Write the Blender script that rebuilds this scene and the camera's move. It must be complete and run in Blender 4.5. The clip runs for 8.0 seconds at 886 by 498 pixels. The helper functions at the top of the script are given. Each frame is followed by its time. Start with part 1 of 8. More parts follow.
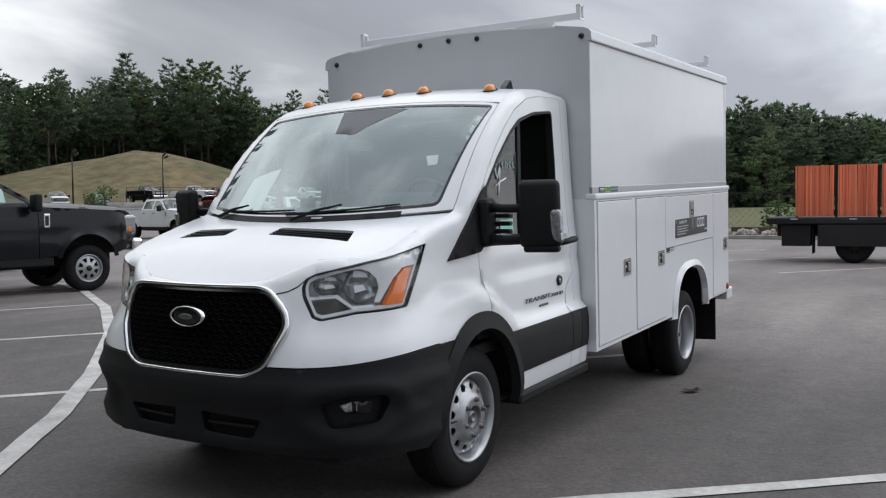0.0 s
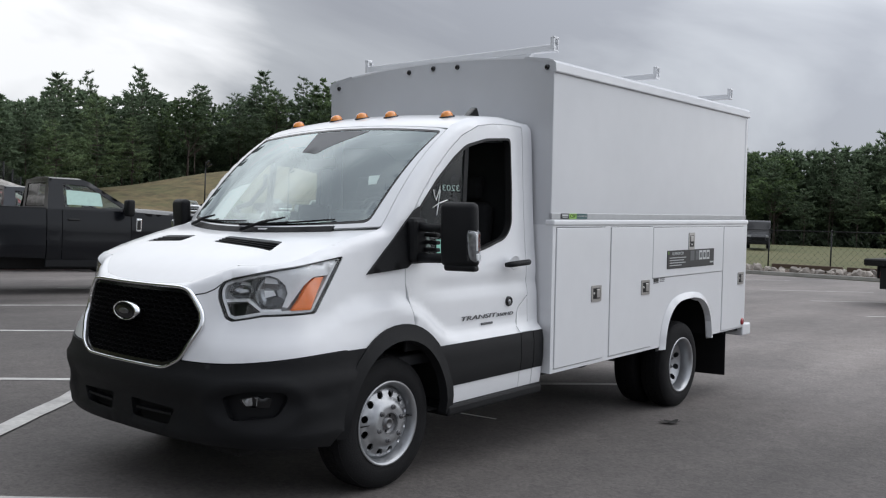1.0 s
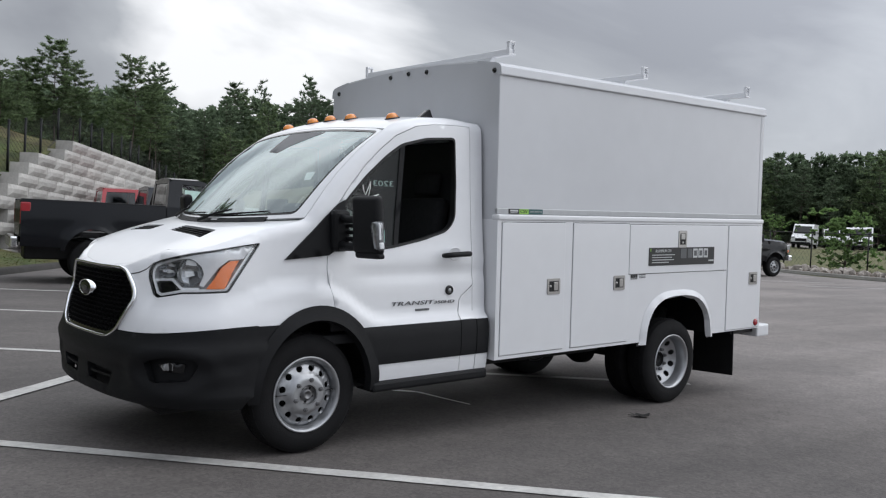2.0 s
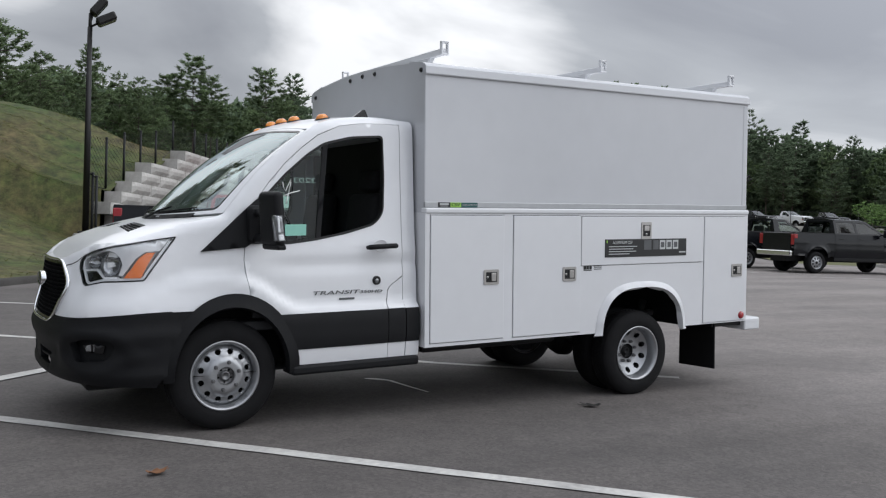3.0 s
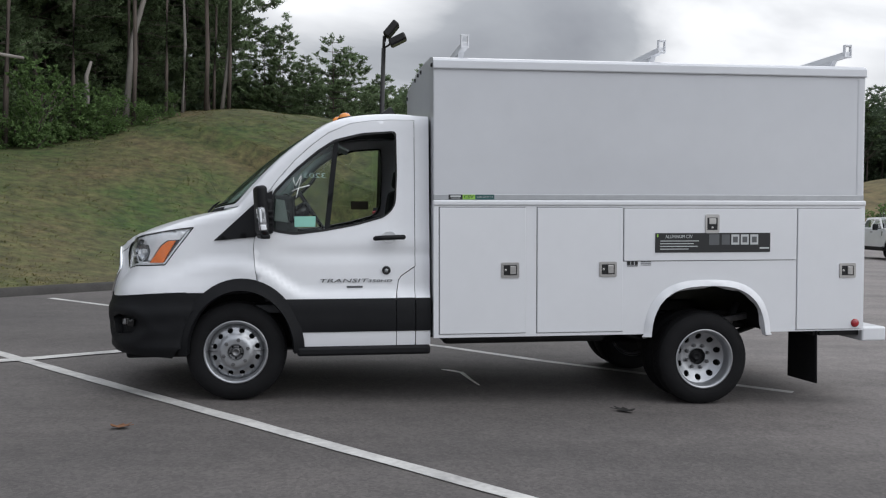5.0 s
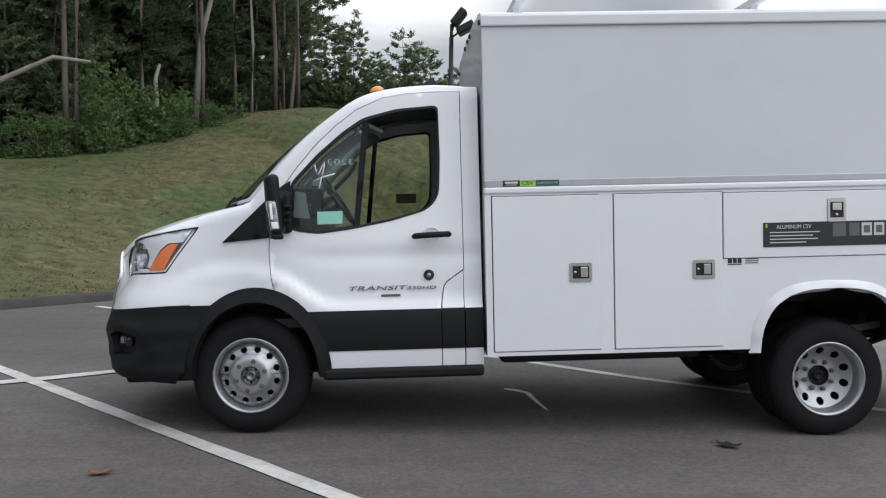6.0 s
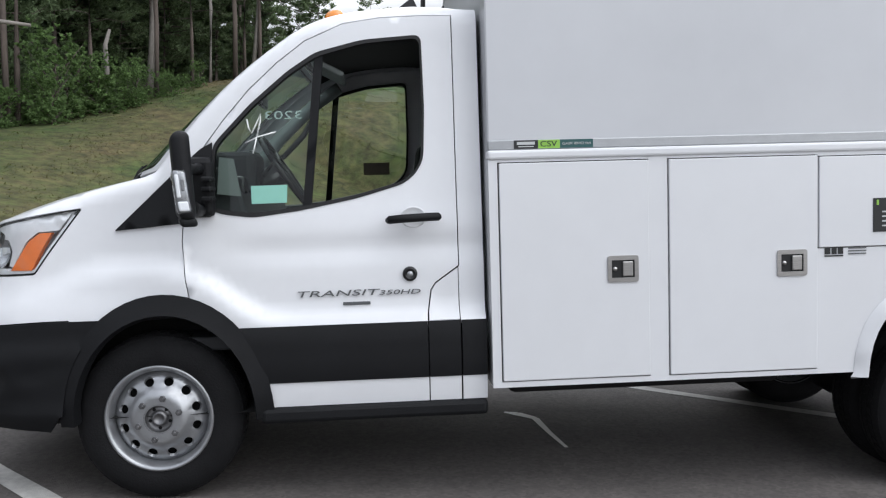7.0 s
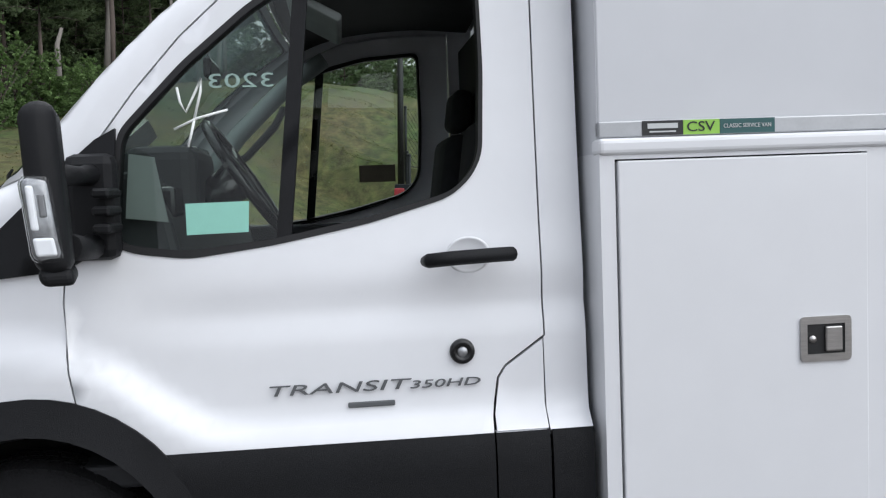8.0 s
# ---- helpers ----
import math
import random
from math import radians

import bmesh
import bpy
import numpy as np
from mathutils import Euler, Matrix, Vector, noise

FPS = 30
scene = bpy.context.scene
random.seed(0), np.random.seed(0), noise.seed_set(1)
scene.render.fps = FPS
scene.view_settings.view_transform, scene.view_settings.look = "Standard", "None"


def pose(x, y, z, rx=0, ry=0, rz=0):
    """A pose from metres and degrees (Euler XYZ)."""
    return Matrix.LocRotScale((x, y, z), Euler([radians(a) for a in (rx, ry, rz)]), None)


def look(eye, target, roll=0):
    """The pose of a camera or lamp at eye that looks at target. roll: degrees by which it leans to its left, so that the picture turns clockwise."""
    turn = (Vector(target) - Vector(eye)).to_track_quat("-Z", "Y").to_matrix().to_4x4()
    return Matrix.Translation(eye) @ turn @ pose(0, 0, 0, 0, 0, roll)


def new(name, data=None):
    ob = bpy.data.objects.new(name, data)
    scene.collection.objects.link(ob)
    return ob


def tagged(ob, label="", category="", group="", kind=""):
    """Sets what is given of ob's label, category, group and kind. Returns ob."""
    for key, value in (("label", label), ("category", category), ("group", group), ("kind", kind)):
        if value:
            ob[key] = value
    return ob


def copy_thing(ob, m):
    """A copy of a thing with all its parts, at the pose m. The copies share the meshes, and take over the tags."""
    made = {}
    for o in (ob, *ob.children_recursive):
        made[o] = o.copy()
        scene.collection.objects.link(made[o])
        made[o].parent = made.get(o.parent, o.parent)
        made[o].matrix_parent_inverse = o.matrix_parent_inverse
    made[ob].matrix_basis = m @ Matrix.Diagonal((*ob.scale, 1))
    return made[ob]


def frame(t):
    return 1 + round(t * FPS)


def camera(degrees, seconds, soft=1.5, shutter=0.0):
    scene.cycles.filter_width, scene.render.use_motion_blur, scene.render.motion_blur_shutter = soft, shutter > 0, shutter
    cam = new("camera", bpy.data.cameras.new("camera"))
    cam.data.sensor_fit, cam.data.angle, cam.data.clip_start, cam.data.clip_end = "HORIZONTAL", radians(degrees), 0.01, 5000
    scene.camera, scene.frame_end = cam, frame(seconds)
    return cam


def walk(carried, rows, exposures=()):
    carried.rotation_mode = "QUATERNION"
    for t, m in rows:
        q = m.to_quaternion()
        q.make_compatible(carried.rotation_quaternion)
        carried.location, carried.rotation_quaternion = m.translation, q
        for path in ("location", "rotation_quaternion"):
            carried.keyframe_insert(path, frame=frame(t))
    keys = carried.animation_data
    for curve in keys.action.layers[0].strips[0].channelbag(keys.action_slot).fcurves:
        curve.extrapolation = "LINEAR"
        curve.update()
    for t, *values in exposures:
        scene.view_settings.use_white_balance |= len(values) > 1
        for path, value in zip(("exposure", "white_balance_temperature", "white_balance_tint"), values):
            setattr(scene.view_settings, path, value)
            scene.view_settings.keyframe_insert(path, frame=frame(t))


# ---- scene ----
# ---------------- camera ----------------
cam = camera(53.0, 8.0, soft=1.2)
SLOPE = -1.85                     # the lot falls gently along the van
PATH = [
    (0, (-3.833, -3.090, 1.390), (-2.1303, -2.0457, 1.3006), -0.62),
    (0.5, (-3.727, -3.556, 1.395), (-2.0746, -2.4311, 1.3338), 0.96),
    (0.8, (-3.607, -3.919, 1.361), (-2.0250, -2.6959, 1.3186), 1.83),
    (1, (-3.460, -4.074, 1.380), (-1.9161, -2.8035, 1.3385), 2.16),
    (1.5, (-3.188, -4.727, 1.390), (-1.7597, -3.3275, 1.3535), 2.56),
    (1.7, (-3.019, -5.019, 1.392), (-1.6536, -3.5587, 1.3466), 2.86),
    (2, (-2.767, -5.371, 1.371), (-1.4827, -3.8384, 1.3222), 2.79),
    (2.25, (-2.535, -5.634, 1.369), (-1.3141, -4.0508, 1.3174), 2.51),
    (2.5, (-2.285, -5.889, 1.372), (-1.1267, -4.2592, 1.3190), 2.18),
    (2.8, (-1.966, -6.206, 1.374), (-0.8841, -4.5247, 1.3190), 1.93),
    (3, (-1.745, -6.441, 1.367), (-0.7170, -4.7261, 1.3106), 1.99),
    (3.5, (-1.144, -6.883, 1.364), (-0.2780, -5.0808, 1.3058), 2.46),
    (4, (-0.541, -7.284, 1.370), (0.1624, -5.4121, 1.3178), 3.26),
    (4.5, (0.090, -7.449, 1.356), (0.6292, -5.5236, 1.3059), 3.57),
    (4.7, (0.310, -7.447, 1.350), (0.7445, -5.4957, 1.2986), 2.91),
    (5, (0.585, -7.323, 1.347), (0.8514, -5.3423, 1.2782), 1.81),
    (5.2, (0.703, -7.166, 1.343), (0.8840, -5.1757, 1.2584), 1.49),
    (5.5, (0.816, -6.852, 1.333), (0.9249, -4.8570, 1.2455), 1.08),
    (5.75, (0.867, -6.538, 1.325), (0.9535, -4.5415, 1.2426), 0.79),
    (6, (0.891, -6.189, 1.319), (0.9784, -4.1926, 1.2412), 0.56),
    (6.3, (0.900, -5.743, 1.316), (1.0046, -3.7478, 1.2338), 0.35),
    (6.5, (0.905, -5.443, 1.318), (1.0211, -3.4486, 1.2199), 0.25),
    (7, (0.887, -4.662, 1.317), (1.0420, -2.6728, 1.1830), 0.24),
    (7.5, (0.820, -3.866, 1.326), (1.0273, -1.8799, 1.2212), 0.94),
    (7.8, (0.836, -3.381, 1.342), (1.0213, -1.3922, 1.2348), 0.09),
    (8, (0.751, -3.073, 1.346), (0.9731, -1.0894, 1.2243), -0.30),
]
walk(cam, [(t, look(eye, target, roll)) for t, eye, target, roll in PATH],
     [(0.0, -0.50), (1.5, -0.44), (4.5, -0.44), (5.2, -0.45), (6.3, -0.14), (6.6, -0.03), (8.0, 0.0)])

# ---------------- sky and sun ----------------
world = bpy.data.worlds.new("world")
scene.world = world
world.use_nodes = True
wn, wl = world.node_tree.nodes, world.node_tree.links
wn.clear()
w_out = wn.new("ShaderNodeOutputWorld")
w_bg = wn.new("ShaderNodeBackground")
w_sky = wn.new("ShaderNodeTexSky")
w_sky.sky_type = "NISHITA"
w_sky.sun_disc = False
w_sky.sun_elevation, w_sky.sun_rotation = radians(60), radians(126)
w_co = wn.new("ShaderNodeTexCoord")
w_dir = wn.new("ShaderNodeSeparateXYZ")
wl.new(w_co.outputs["Generated"], w_dir.inputs[0])
w_abs = wn.new("ShaderNodeMath")
w_abs.operation = "ABSOLUTE"
wl.new(w_dir.outputs["Z"], w_abs.inputs[0])
w_den = wn.new("ShaderNodeMath")
w_den.inputs[1].default_value = 0.34
wl.new(w_abs.outputs[0], w_den.inputs[0])
w_inv = wn.new("ShaderNodeMath")
w_inv.operation = "DIVIDE"
w_inv.inputs[0].default_value = 1.0
wl.new(w_den.outputs[0], w_inv.inputs[1])
w_map = wn.new("ShaderNodeVectorMath")            # the cloud deck seen in perspective
w_map.operation = "SCALE"
wl.new(w_co.outputs["Generated"], w_map.inputs[0])
wl.new(w_inv.outputs[0], w_map.inputs["Scale"])
w_n1 = wn.new("ShaderNodeTexNoise")
w_n1.inputs["Scale"].default_value, w_n1.inputs["Detail"].default_value = 1.15, 7.0
w_n1.inputs["Roughness"].default_value, w_n1.inputs["Distortion"].default_value = 0.50, 0.5
w_ramp = wn.new("ShaderNodeValToRGB")
w_ramp.color_ramp.elements[0].position, w_ramp.color_ramp.elements[0].color = 0.34, (0.40, 0.42, 0.47, 1)
w_ramp.color_ramp.elements[1].position, w_ramp.color_ramp.elements[1].color = 0.66, (1.36, 1.38, 1.42, 1)
w_mid = w_ramp.color_ramp.elements.new(0.5)
w_mid.color = (0.60, 0.63, 0.68, 1)
w_scale = wn.new("ShaderNodeMix")
w_scale.data_type = "RGBA"
w_scale.blend_type = "MULTIPLY"
w_scale.inputs["Factor"].default_value = 1.0
w_scale.inputs[7].default_value = (0.09, 0.09, 0.09, 1)
w_mix = wn.new("ShaderNodeMix")
w_mix.data_type = "RGBA"
w_mix.inputs["Factor"].default_value = 0.94
wl.new(w_map.outputs[0], w_n1.inputs["Vector"])
# thinner and thicker parts of the cloud deck: azimuth, height, radius in degrees, and how much
w_last = w_n1.outputs["Fac"]
# the wide thick part at 236 is unseen, added to dim the van's front
for c_az, c_el, c_r, c_amt in ((62, 13, 12, 0.15), (91, 13, 10, 0.13), (21, 12, 7, 0.10), (72, 15, 6, -0.09), (40, 11, 12, -0.05), (12, 16, 30, -0.17), (236, 24, 62, -0.10), (81, 8, 7, 0.06)):
    c_dot = wn.new("ShaderNodeVectorMath")
    c_dot.operation = "DOT_PRODUCT"
    c_dot.inputs[1].default_value = (math.cos(radians(c_az)) * math.cos(radians(c_el)), math.sin(radians(c_az)) * math.cos(radians(c_el)), math.sin(radians(c_el)))
    wl.new(w_co.outputs["Generated"], c_dot.inputs[0])
    c_map = wn.new("ShaderNodeMapRange")
    c_map.interpolation_type = "SMOOTHSTEP"
    c_map.inputs["From Min"].default_value, c_map.inputs["From Max"].default_value = math.cos(radians(c_r)), 1.0
    c_map.inputs["To Min"].default_value, c_map.inputs["To Max"].default_value = 0.0, c_amt
    wl.new(c_dot.outputs["Value"], c_map.inputs["Value"])
    c_add = wn.new("ShaderNodeMath")
    wl.new(w_last, c_add.inputs[0])
    wl.new(c_map.outputs[0], c_add.inputs[1])
    w_last = c_add.outputs[0]
wl.new(w_last, w_ramp.inputs["Fac"])
wl.new(w_sky.outputs["Color"], w_scale.inputs[6])
wl.new(w_scale.outputs[2], w_mix.inputs[6])
wl.new(w_ramp.outputs["Color"], w_mix.inputs[7])
# an overcast dome: brighter overhead and round the veiled sun
w_sep = wn.new("ShaderNodeSeparateXYZ")
wl.new(w_co.outputs["Generated"], w_sep.inputs[0])
w_up = wn.new("ShaderNodeMapRange")
w_up.interpolation_type = "SMOOTHSTEP"
w_up.inputs["From Min"].default_value, w_up.inputs["From Max"].default_value = 0.12, 0.85
w_up.inputs["To Min"].default_value, w_up.inputs["To Max"].default_value = 0.0, 1.0
wl.new(w_sep.outputs["Z"], w_up.inputs["Value"])
w_dot = wn.new("ShaderNodeVectorMath")
w_dot.operation = "DOT_PRODUCT"
w_dot.inputs[1].default_value = (0.56, -0.52, 0.64)
wl.new(w_co.outputs["Generated"], w_dot.inputs[0])
w_glow = wn.new("ShaderNodeMapRange")
w_glow.interpolation_type = "SMOOTHSTEP"
w_glow.inputs["From Min"].default_value, w_glow.inputs["From Max"].default_value = -0.1, 1.0
w_glow.inputs["To Min"].default_value, w_glow.inputs["To Max"].default_value = 0.0, 0.95
wl.new(w_dot.outputs["Value"], w_glow.inputs["Value"])
w_sum = wn.new("ShaderNodeMath")
w_sum.operation = "MULTIPLY_ADD"
w_sum.inputs[1].default_value = 1.12
wl.new(w_up.outputs[0], w_sum.inputs[0])
wl.new(w_glow.outputs[0], w_sum.inputs[2])
w_gain = wn.new("ShaderNodeMath")
w_gain.inputs[1].default_value = 0.92
wl.new(w_sum.outputs[0], w_gain.inputs[0])
w_mul = wn.new("ShaderNodeVectorMath")
w_mul.operation = "SCALE"
wl.new(w_mix.outputs[2], w_mul.inputs[0])
wl.new(w_gain.outputs[0], w_mul.inputs["Scale"])
wl.new(w_mul.outputs[0], w_bg.inputs["Color"])
w_bg.inputs["Strength"].default_value = 1.10
wl.new(w_bg.outputs["Background"], w_out.inputs["Surface"])
sun_data = bpy.data.lights.new("sun", "SUN")
sun_data.energy, sun_data.angle, sun_data.color = 0.55, radians(40), (1.0, 0.98, 0.95)
sun = new("sun", sun_data)
sun.matrix_world = look((0, 0, 30), (-4.6, 3.4, 20))

# ---------------- materials ----------------
def mat(name, color, rough=0.5, metal=0.0, var=0.0, scale=8.0, bump=0.0, bump_scale=60.0, coat=0.0, spec=0.5,
        color2=None, stretch=(1, 1, 1), detail=5.0, per_object=0.0, rough_var=0.0, per_island=0.0):
    m = bpy.data.materials.new(name)
    m.use_nodes = True
    n, l = m.node_tree.nodes, m.node_tree.links
    b = n["Principled BSDF"]
    b.inputs["Base Color"].default_value = (*color, 1)
    b.inputs["Roughness"].default_value = rough
    b.inputs["Metallic"].default_value = metal
    b.inputs["Coat Weight"].default_value = coat
    b.inputs["Coat Roughness"].default_value = 0.08
    b.inputs["Specular IOR Level"].default_value = spec
    co = n.new("ShaderNodeTexCoord")
    mp = n.new("ShaderNodeMapping")
    mp.inputs["Scale"].default_value = stretch
    l.new(co.outputs["Object"], mp.inputs["Vector"])
    if var or color2:
        big = n.new("ShaderNodeTexNoise")
        big.inputs["Scale"].default_value, big.inputs["Detail"].default_value = scale, detail
        l.new(mp.outputs["Vector"], big.inputs["Vector"])
        fine = n.new("ShaderNodeTexNoise")
        fine.inputs["Scale"].default_value, fine.inputs["Detail"].default_value = scale * 9, 3
        l.new(mp.outputs["Vector"], fine.inputs["Vector"])
        add = n.new("ShaderNodeMath")
        add.operation = "MULTIPLY_ADD"
        add.inputs[1].default_value = 0.45
        l.new(fine.outputs["Fac"], add.inputs[0])
        l.new(big.outputs["Fac"], add.inputs[2])
        rng = n.new("ShaderNodeMapRange")
        rng.inputs["From Min"].default_value, rng.inputs["From Max"].default_value = 0.5, 0.95
        l.new(add.outputs[0], rng.inputs["Value"])
        mix = n.new("ShaderNodeMix")
        mix.data_type = "RGBA"
        c2 = color2 or tuple(c * (1 - var) for c in color)
        mix.inputs[6].default_value, mix.inputs[7].default_value = (*color, 1), (*c2, 1)
        l.new(rng.outputs[0], mix.inputs["Factor"])
        last = mix.outputs[2]
        if rough_var:
            rr = n.new("ShaderNodeMapRange")
            rr.inputs["To Min"].default_value, rr.inputs["To Max"].default_value = rough - rough_var, rough + rough_var
            l.new(add.outputs[0], rr.inputs["Value"])
            l.new(rr.outputs[0], b.inputs["Roughness"])
        if per_object or per_island:
            src = n.new("ShaderNodeObjectInfo").outputs["Random"] if per_object else n.new("ShaderNodeNewGeometry").outputs["Random Per Island"]
            amt = per_object or per_island
            hsv = n.new("ShaderNodeHueSaturation")
            mr = n.new("ShaderNodeMapRange")
            mr.inputs["To Min"].default_value, mr.inputs["To Max"].default_value = 1 - amt, 1 + amt
            l.new(src, mr.inputs["Value"])
            l.new(mr.outputs[0], hsv.inputs["Value"])
            l.new(last, hsv.inputs["Color"])
            last = hsv.outputs["Color"]
        l.new(last, b.inputs["Base Color"])
    if bump:
        bn = n.new("ShaderNodeTexNoise")
        bn.inputs["Scale"].default_value, bn.inputs["Detail"].default_value = bump_scale, 4
        l.new(mp.outputs["Vector"], bn.inputs["Vector"])
        bp = n.new("ShaderNodeBump")
        bp.inputs["Strength"].default_value = min(1.0, bump)
        bp.inputs["Distance"].default_value = 0.01
        l.new(bn.outputs["Fac"], bp.inputs["Height"])
        l.new(bp.outputs["Normal"], b.inputs["Normal"])
    return m


def glass_mat(name, tint, rough=0.0, ior=1.6, sheen=(1, 1, 1)):
    m = bpy.data.materials.new(name)
    m.use_nodes = True
    n, l = m.node_tree.nodes, m.node_tree.links
    n.clear()
    out = n.new("ShaderNodeOutputMaterial")
    tr = n.new("ShaderNodeBsdfTransparent")
    tr.inputs["Color"].default_value = (*tint, 1)
    gl = n.new("ShaderNodeBsdfGlossy")
    gl.inputs["Roughness"].default_value = rough
    gl.inputs["Color"].default_value = (*sheen, 1)
    lw = n.new("ShaderNodeLayerWeight")
    lw.inputs["Blend"].default_value = 0.5
    pw = n.new("ShaderNodeMath")
    pw.operation = "POWER"
    pw.inputs[1].default_value = 4.5
    l.new(lw.outputs["Facing"], pw.inputs[0])
    f0 = ((ior - 1) / (ior + 1)) ** 2
    fr = n.new("ShaderNodeMath")
    fr.operation = "MULTIPLY_ADD"
    fr.inputs[1].default_value, fr.inputs[2].default_value = 1 - f0, f0
    l.new(pw.outputs[0], fr.inputs[0])
    mx = n.new("ShaderNodeMixShader")
    l.new(fr.outputs[0], mx.inputs[0])
    l.new(tr.outputs[0], mx.inputs[1])
    l.new(gl.outputs[0], mx.inputs[2])
    l.new(mx.outputs[0], out.inputs["Surface"])
    return m


WHITE = mat("white_car_paint", (0.78, 0.79, 0.81), 0.32, var=0.05, scale=1.5, coat=0.6, spec=0.5)
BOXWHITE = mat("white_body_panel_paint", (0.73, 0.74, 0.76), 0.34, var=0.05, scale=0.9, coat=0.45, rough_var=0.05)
# body white, darkened: shade of upper sides and front wall put into colour
DIMWHITE = mat("white_body_panel_dimmed", (0.57, 0.582, 0.607), 0.36, var=0.07, scale=0.7, coat=0.45, rough_var=0.05)
PLASTIC = mat("black_textured_plastic", (0.0065, 0.007, 0.0085), 0.55, spec=0.26, var=0.3, scale=5, bump=0.25, bump_scale=700)
GLOSSBLACK = mat("gloss_black_plastic", (0.008, 0.008, 0.009), 0.2, var=0.2, scale=6)
SEAL = mat("black_rubber_seal", (0.006, 0.006, 0.007), 0.6, var=0.2, scale=20)
RUBBER = mat("tyre_rubber", (0.008, 0.008, 0.009), 0.8, spec=0.25, var=0.4, scale=12, bump=0.3, bump_scale=120)
SILVER = mat("silver_painted_steel", (0.41, 0.42, 0.435), 0.36, 0.8, var=0.12, scale=14)
CHROME = mat("chrome", (0.86, 0.87, 0.88), 0.14, 1.0, var=0.06, scale=10)
HLCHROME = mat("headlight_reflector", (0.92, 0.93, 0.94), 0.20, 0.12, var=0.1, scale=30)
LAMPGREY = mat("clear_lamp_prisms", (0.42, 0.43, 0.44), 0.18, 0.55, var=0.6, scale=45, coat=0.8)
GRILLEBLACK = mat("matt_black_grille", (0.0035, 0.0035, 0.004), 0.7, spec=0.12, var=0.2, scale=20)
FOGLENS = mat("fog_lamp_glass", (0.45, 0.46, 0.47), 0.12, 0.5, var=0.5, scale=60, coat=0.8)
HLGREY = mat("headlight_housing_grey", (0.52, 0.525, 0.53), 0.22, 0.2, var=0.2, scale=20)
HLBOWL = mat("dark_chrome_bowl", (0.52, 0.53, 0.54), 0.16, 0.9, var=0.5, scale=25)
HUBCLOTH = mat("light_grey_cab_trim", (0.40, 0.45, 0.44), 0.8, var=0.15, scale=12)
FRIT = mat("printed_glass_shade", (0.16, 0.165, 0.172), 0.55, spec=0.2, var=0.15, scale=8)
PRICESHEET = mat("pale_green_price_sheet", (0.45, 0.63, 0.57), 0.7, var=0.12, scale=20)
DULLCARD = mat("dull_grey_card", (0.17, 0.185, 0.18), 0.8, var=0.1, scale=12)
FAINTCHALK = mat("faint_window_marker", (0.30, 0.42, 0.38), 0.8, var=0.3, scale=60)
BROWNTAG = mat("brown_card", (0.15, 0.12, 0.085), 0.7, var=0.2, scale=20)
STEEL = mat("brushed_stainless_steel", (0.5, 0.49, 0.48), 0.28, 1.0, var=0.2, scale=30, stretch=(1, 1, 8))
HUBMETAL = mat("bare_grey_metal", (0.22, 0.22, 0.225), 0.4, 0.85, var=0.3, scale=30)
DARKMETAL = mat("dark_chassis_metal", (0.012, 0.012, 0.013), 0.6, 0.3, var=0.4, scale=9)
# near-black: the shade inside openings and wheel wells is put into the colour
HOLE = mat("cavity_shade_black", (0.004, 0.004, 0.004), 0.9, var=0.2, scale=9)
AMBER = mat("amber_lens", (0.85, 0.27, 0.02), 0.18, var=0.25, scale=30, coat=0.8)
ORANGE = mat("orange_reflector_lens", (0.95, 0.203, 0.018), 0.15, var=0.25, scale=40, coat=0.8)
REDLENS = mat("red_lens", (0.35, 0.012, 0.02), 0.2, var=0.2, scale=20, coat=0.7)
GLASS = glass_mat("tinted_window_glass", (0.78, 0.86, 0.82), ior=1.45)
SCREEN = glass_mat("coated_windscreen_glass", (0.76, 0.84, 0.81), ior=2.7, sheen=(0.88, 0.98, 1.0))
CLEAR = glass_mat("clear_lens", (0.95, 0.96, 0.97), ior=1.45)
DARKGLASS = glass_mat("privacy_glass", (0.10, 0.11, 0.12))
TRIM = mat("dark_grey_interior_trim", (0.022, 0.023, 0.026), 0.7, var=0.3, scale=10)
SEATCLOTH = mat("dark_seat_cloth", (0.016, 0.016, 0.018), 0.9, var=0.4, scale=30)
PAPER = mat("white_paper", (0.75, 0.76, 0.74), 0.8, var=0.08, scale=20)
TEAL = mat("pale_green_paper_sheet", (0.28, 0.60, 0.50), 0.75, var=0.06, scale=20)
CHALK = mat("white_window_marker", (0.85, 0.88, 0.86), 0.8, var=0.1, scale=60)
DECALGREY = mat("grey_decal", (0.10, 0.105, 0.11), 0.5, var=0.1, scale=20)
DECALBLACK = mat("black_decal", (0.012, 0.013, 0.014), 0.4, var=0.1, scale=20)
DECALGREEN = mat("lime_green_decal", (0.28, 0.55, 0.08), 0.4, var=0.1, scale=20)
DECALTEAL = mat("dark_teal_decal", (0.02, 0.09, 0.09), 0.4, var=0.1, scale=20)
DECALWHITE = mat("pale_print", (0.55, 0.57, 0.57), 0.5, var=0.1, scale=20)


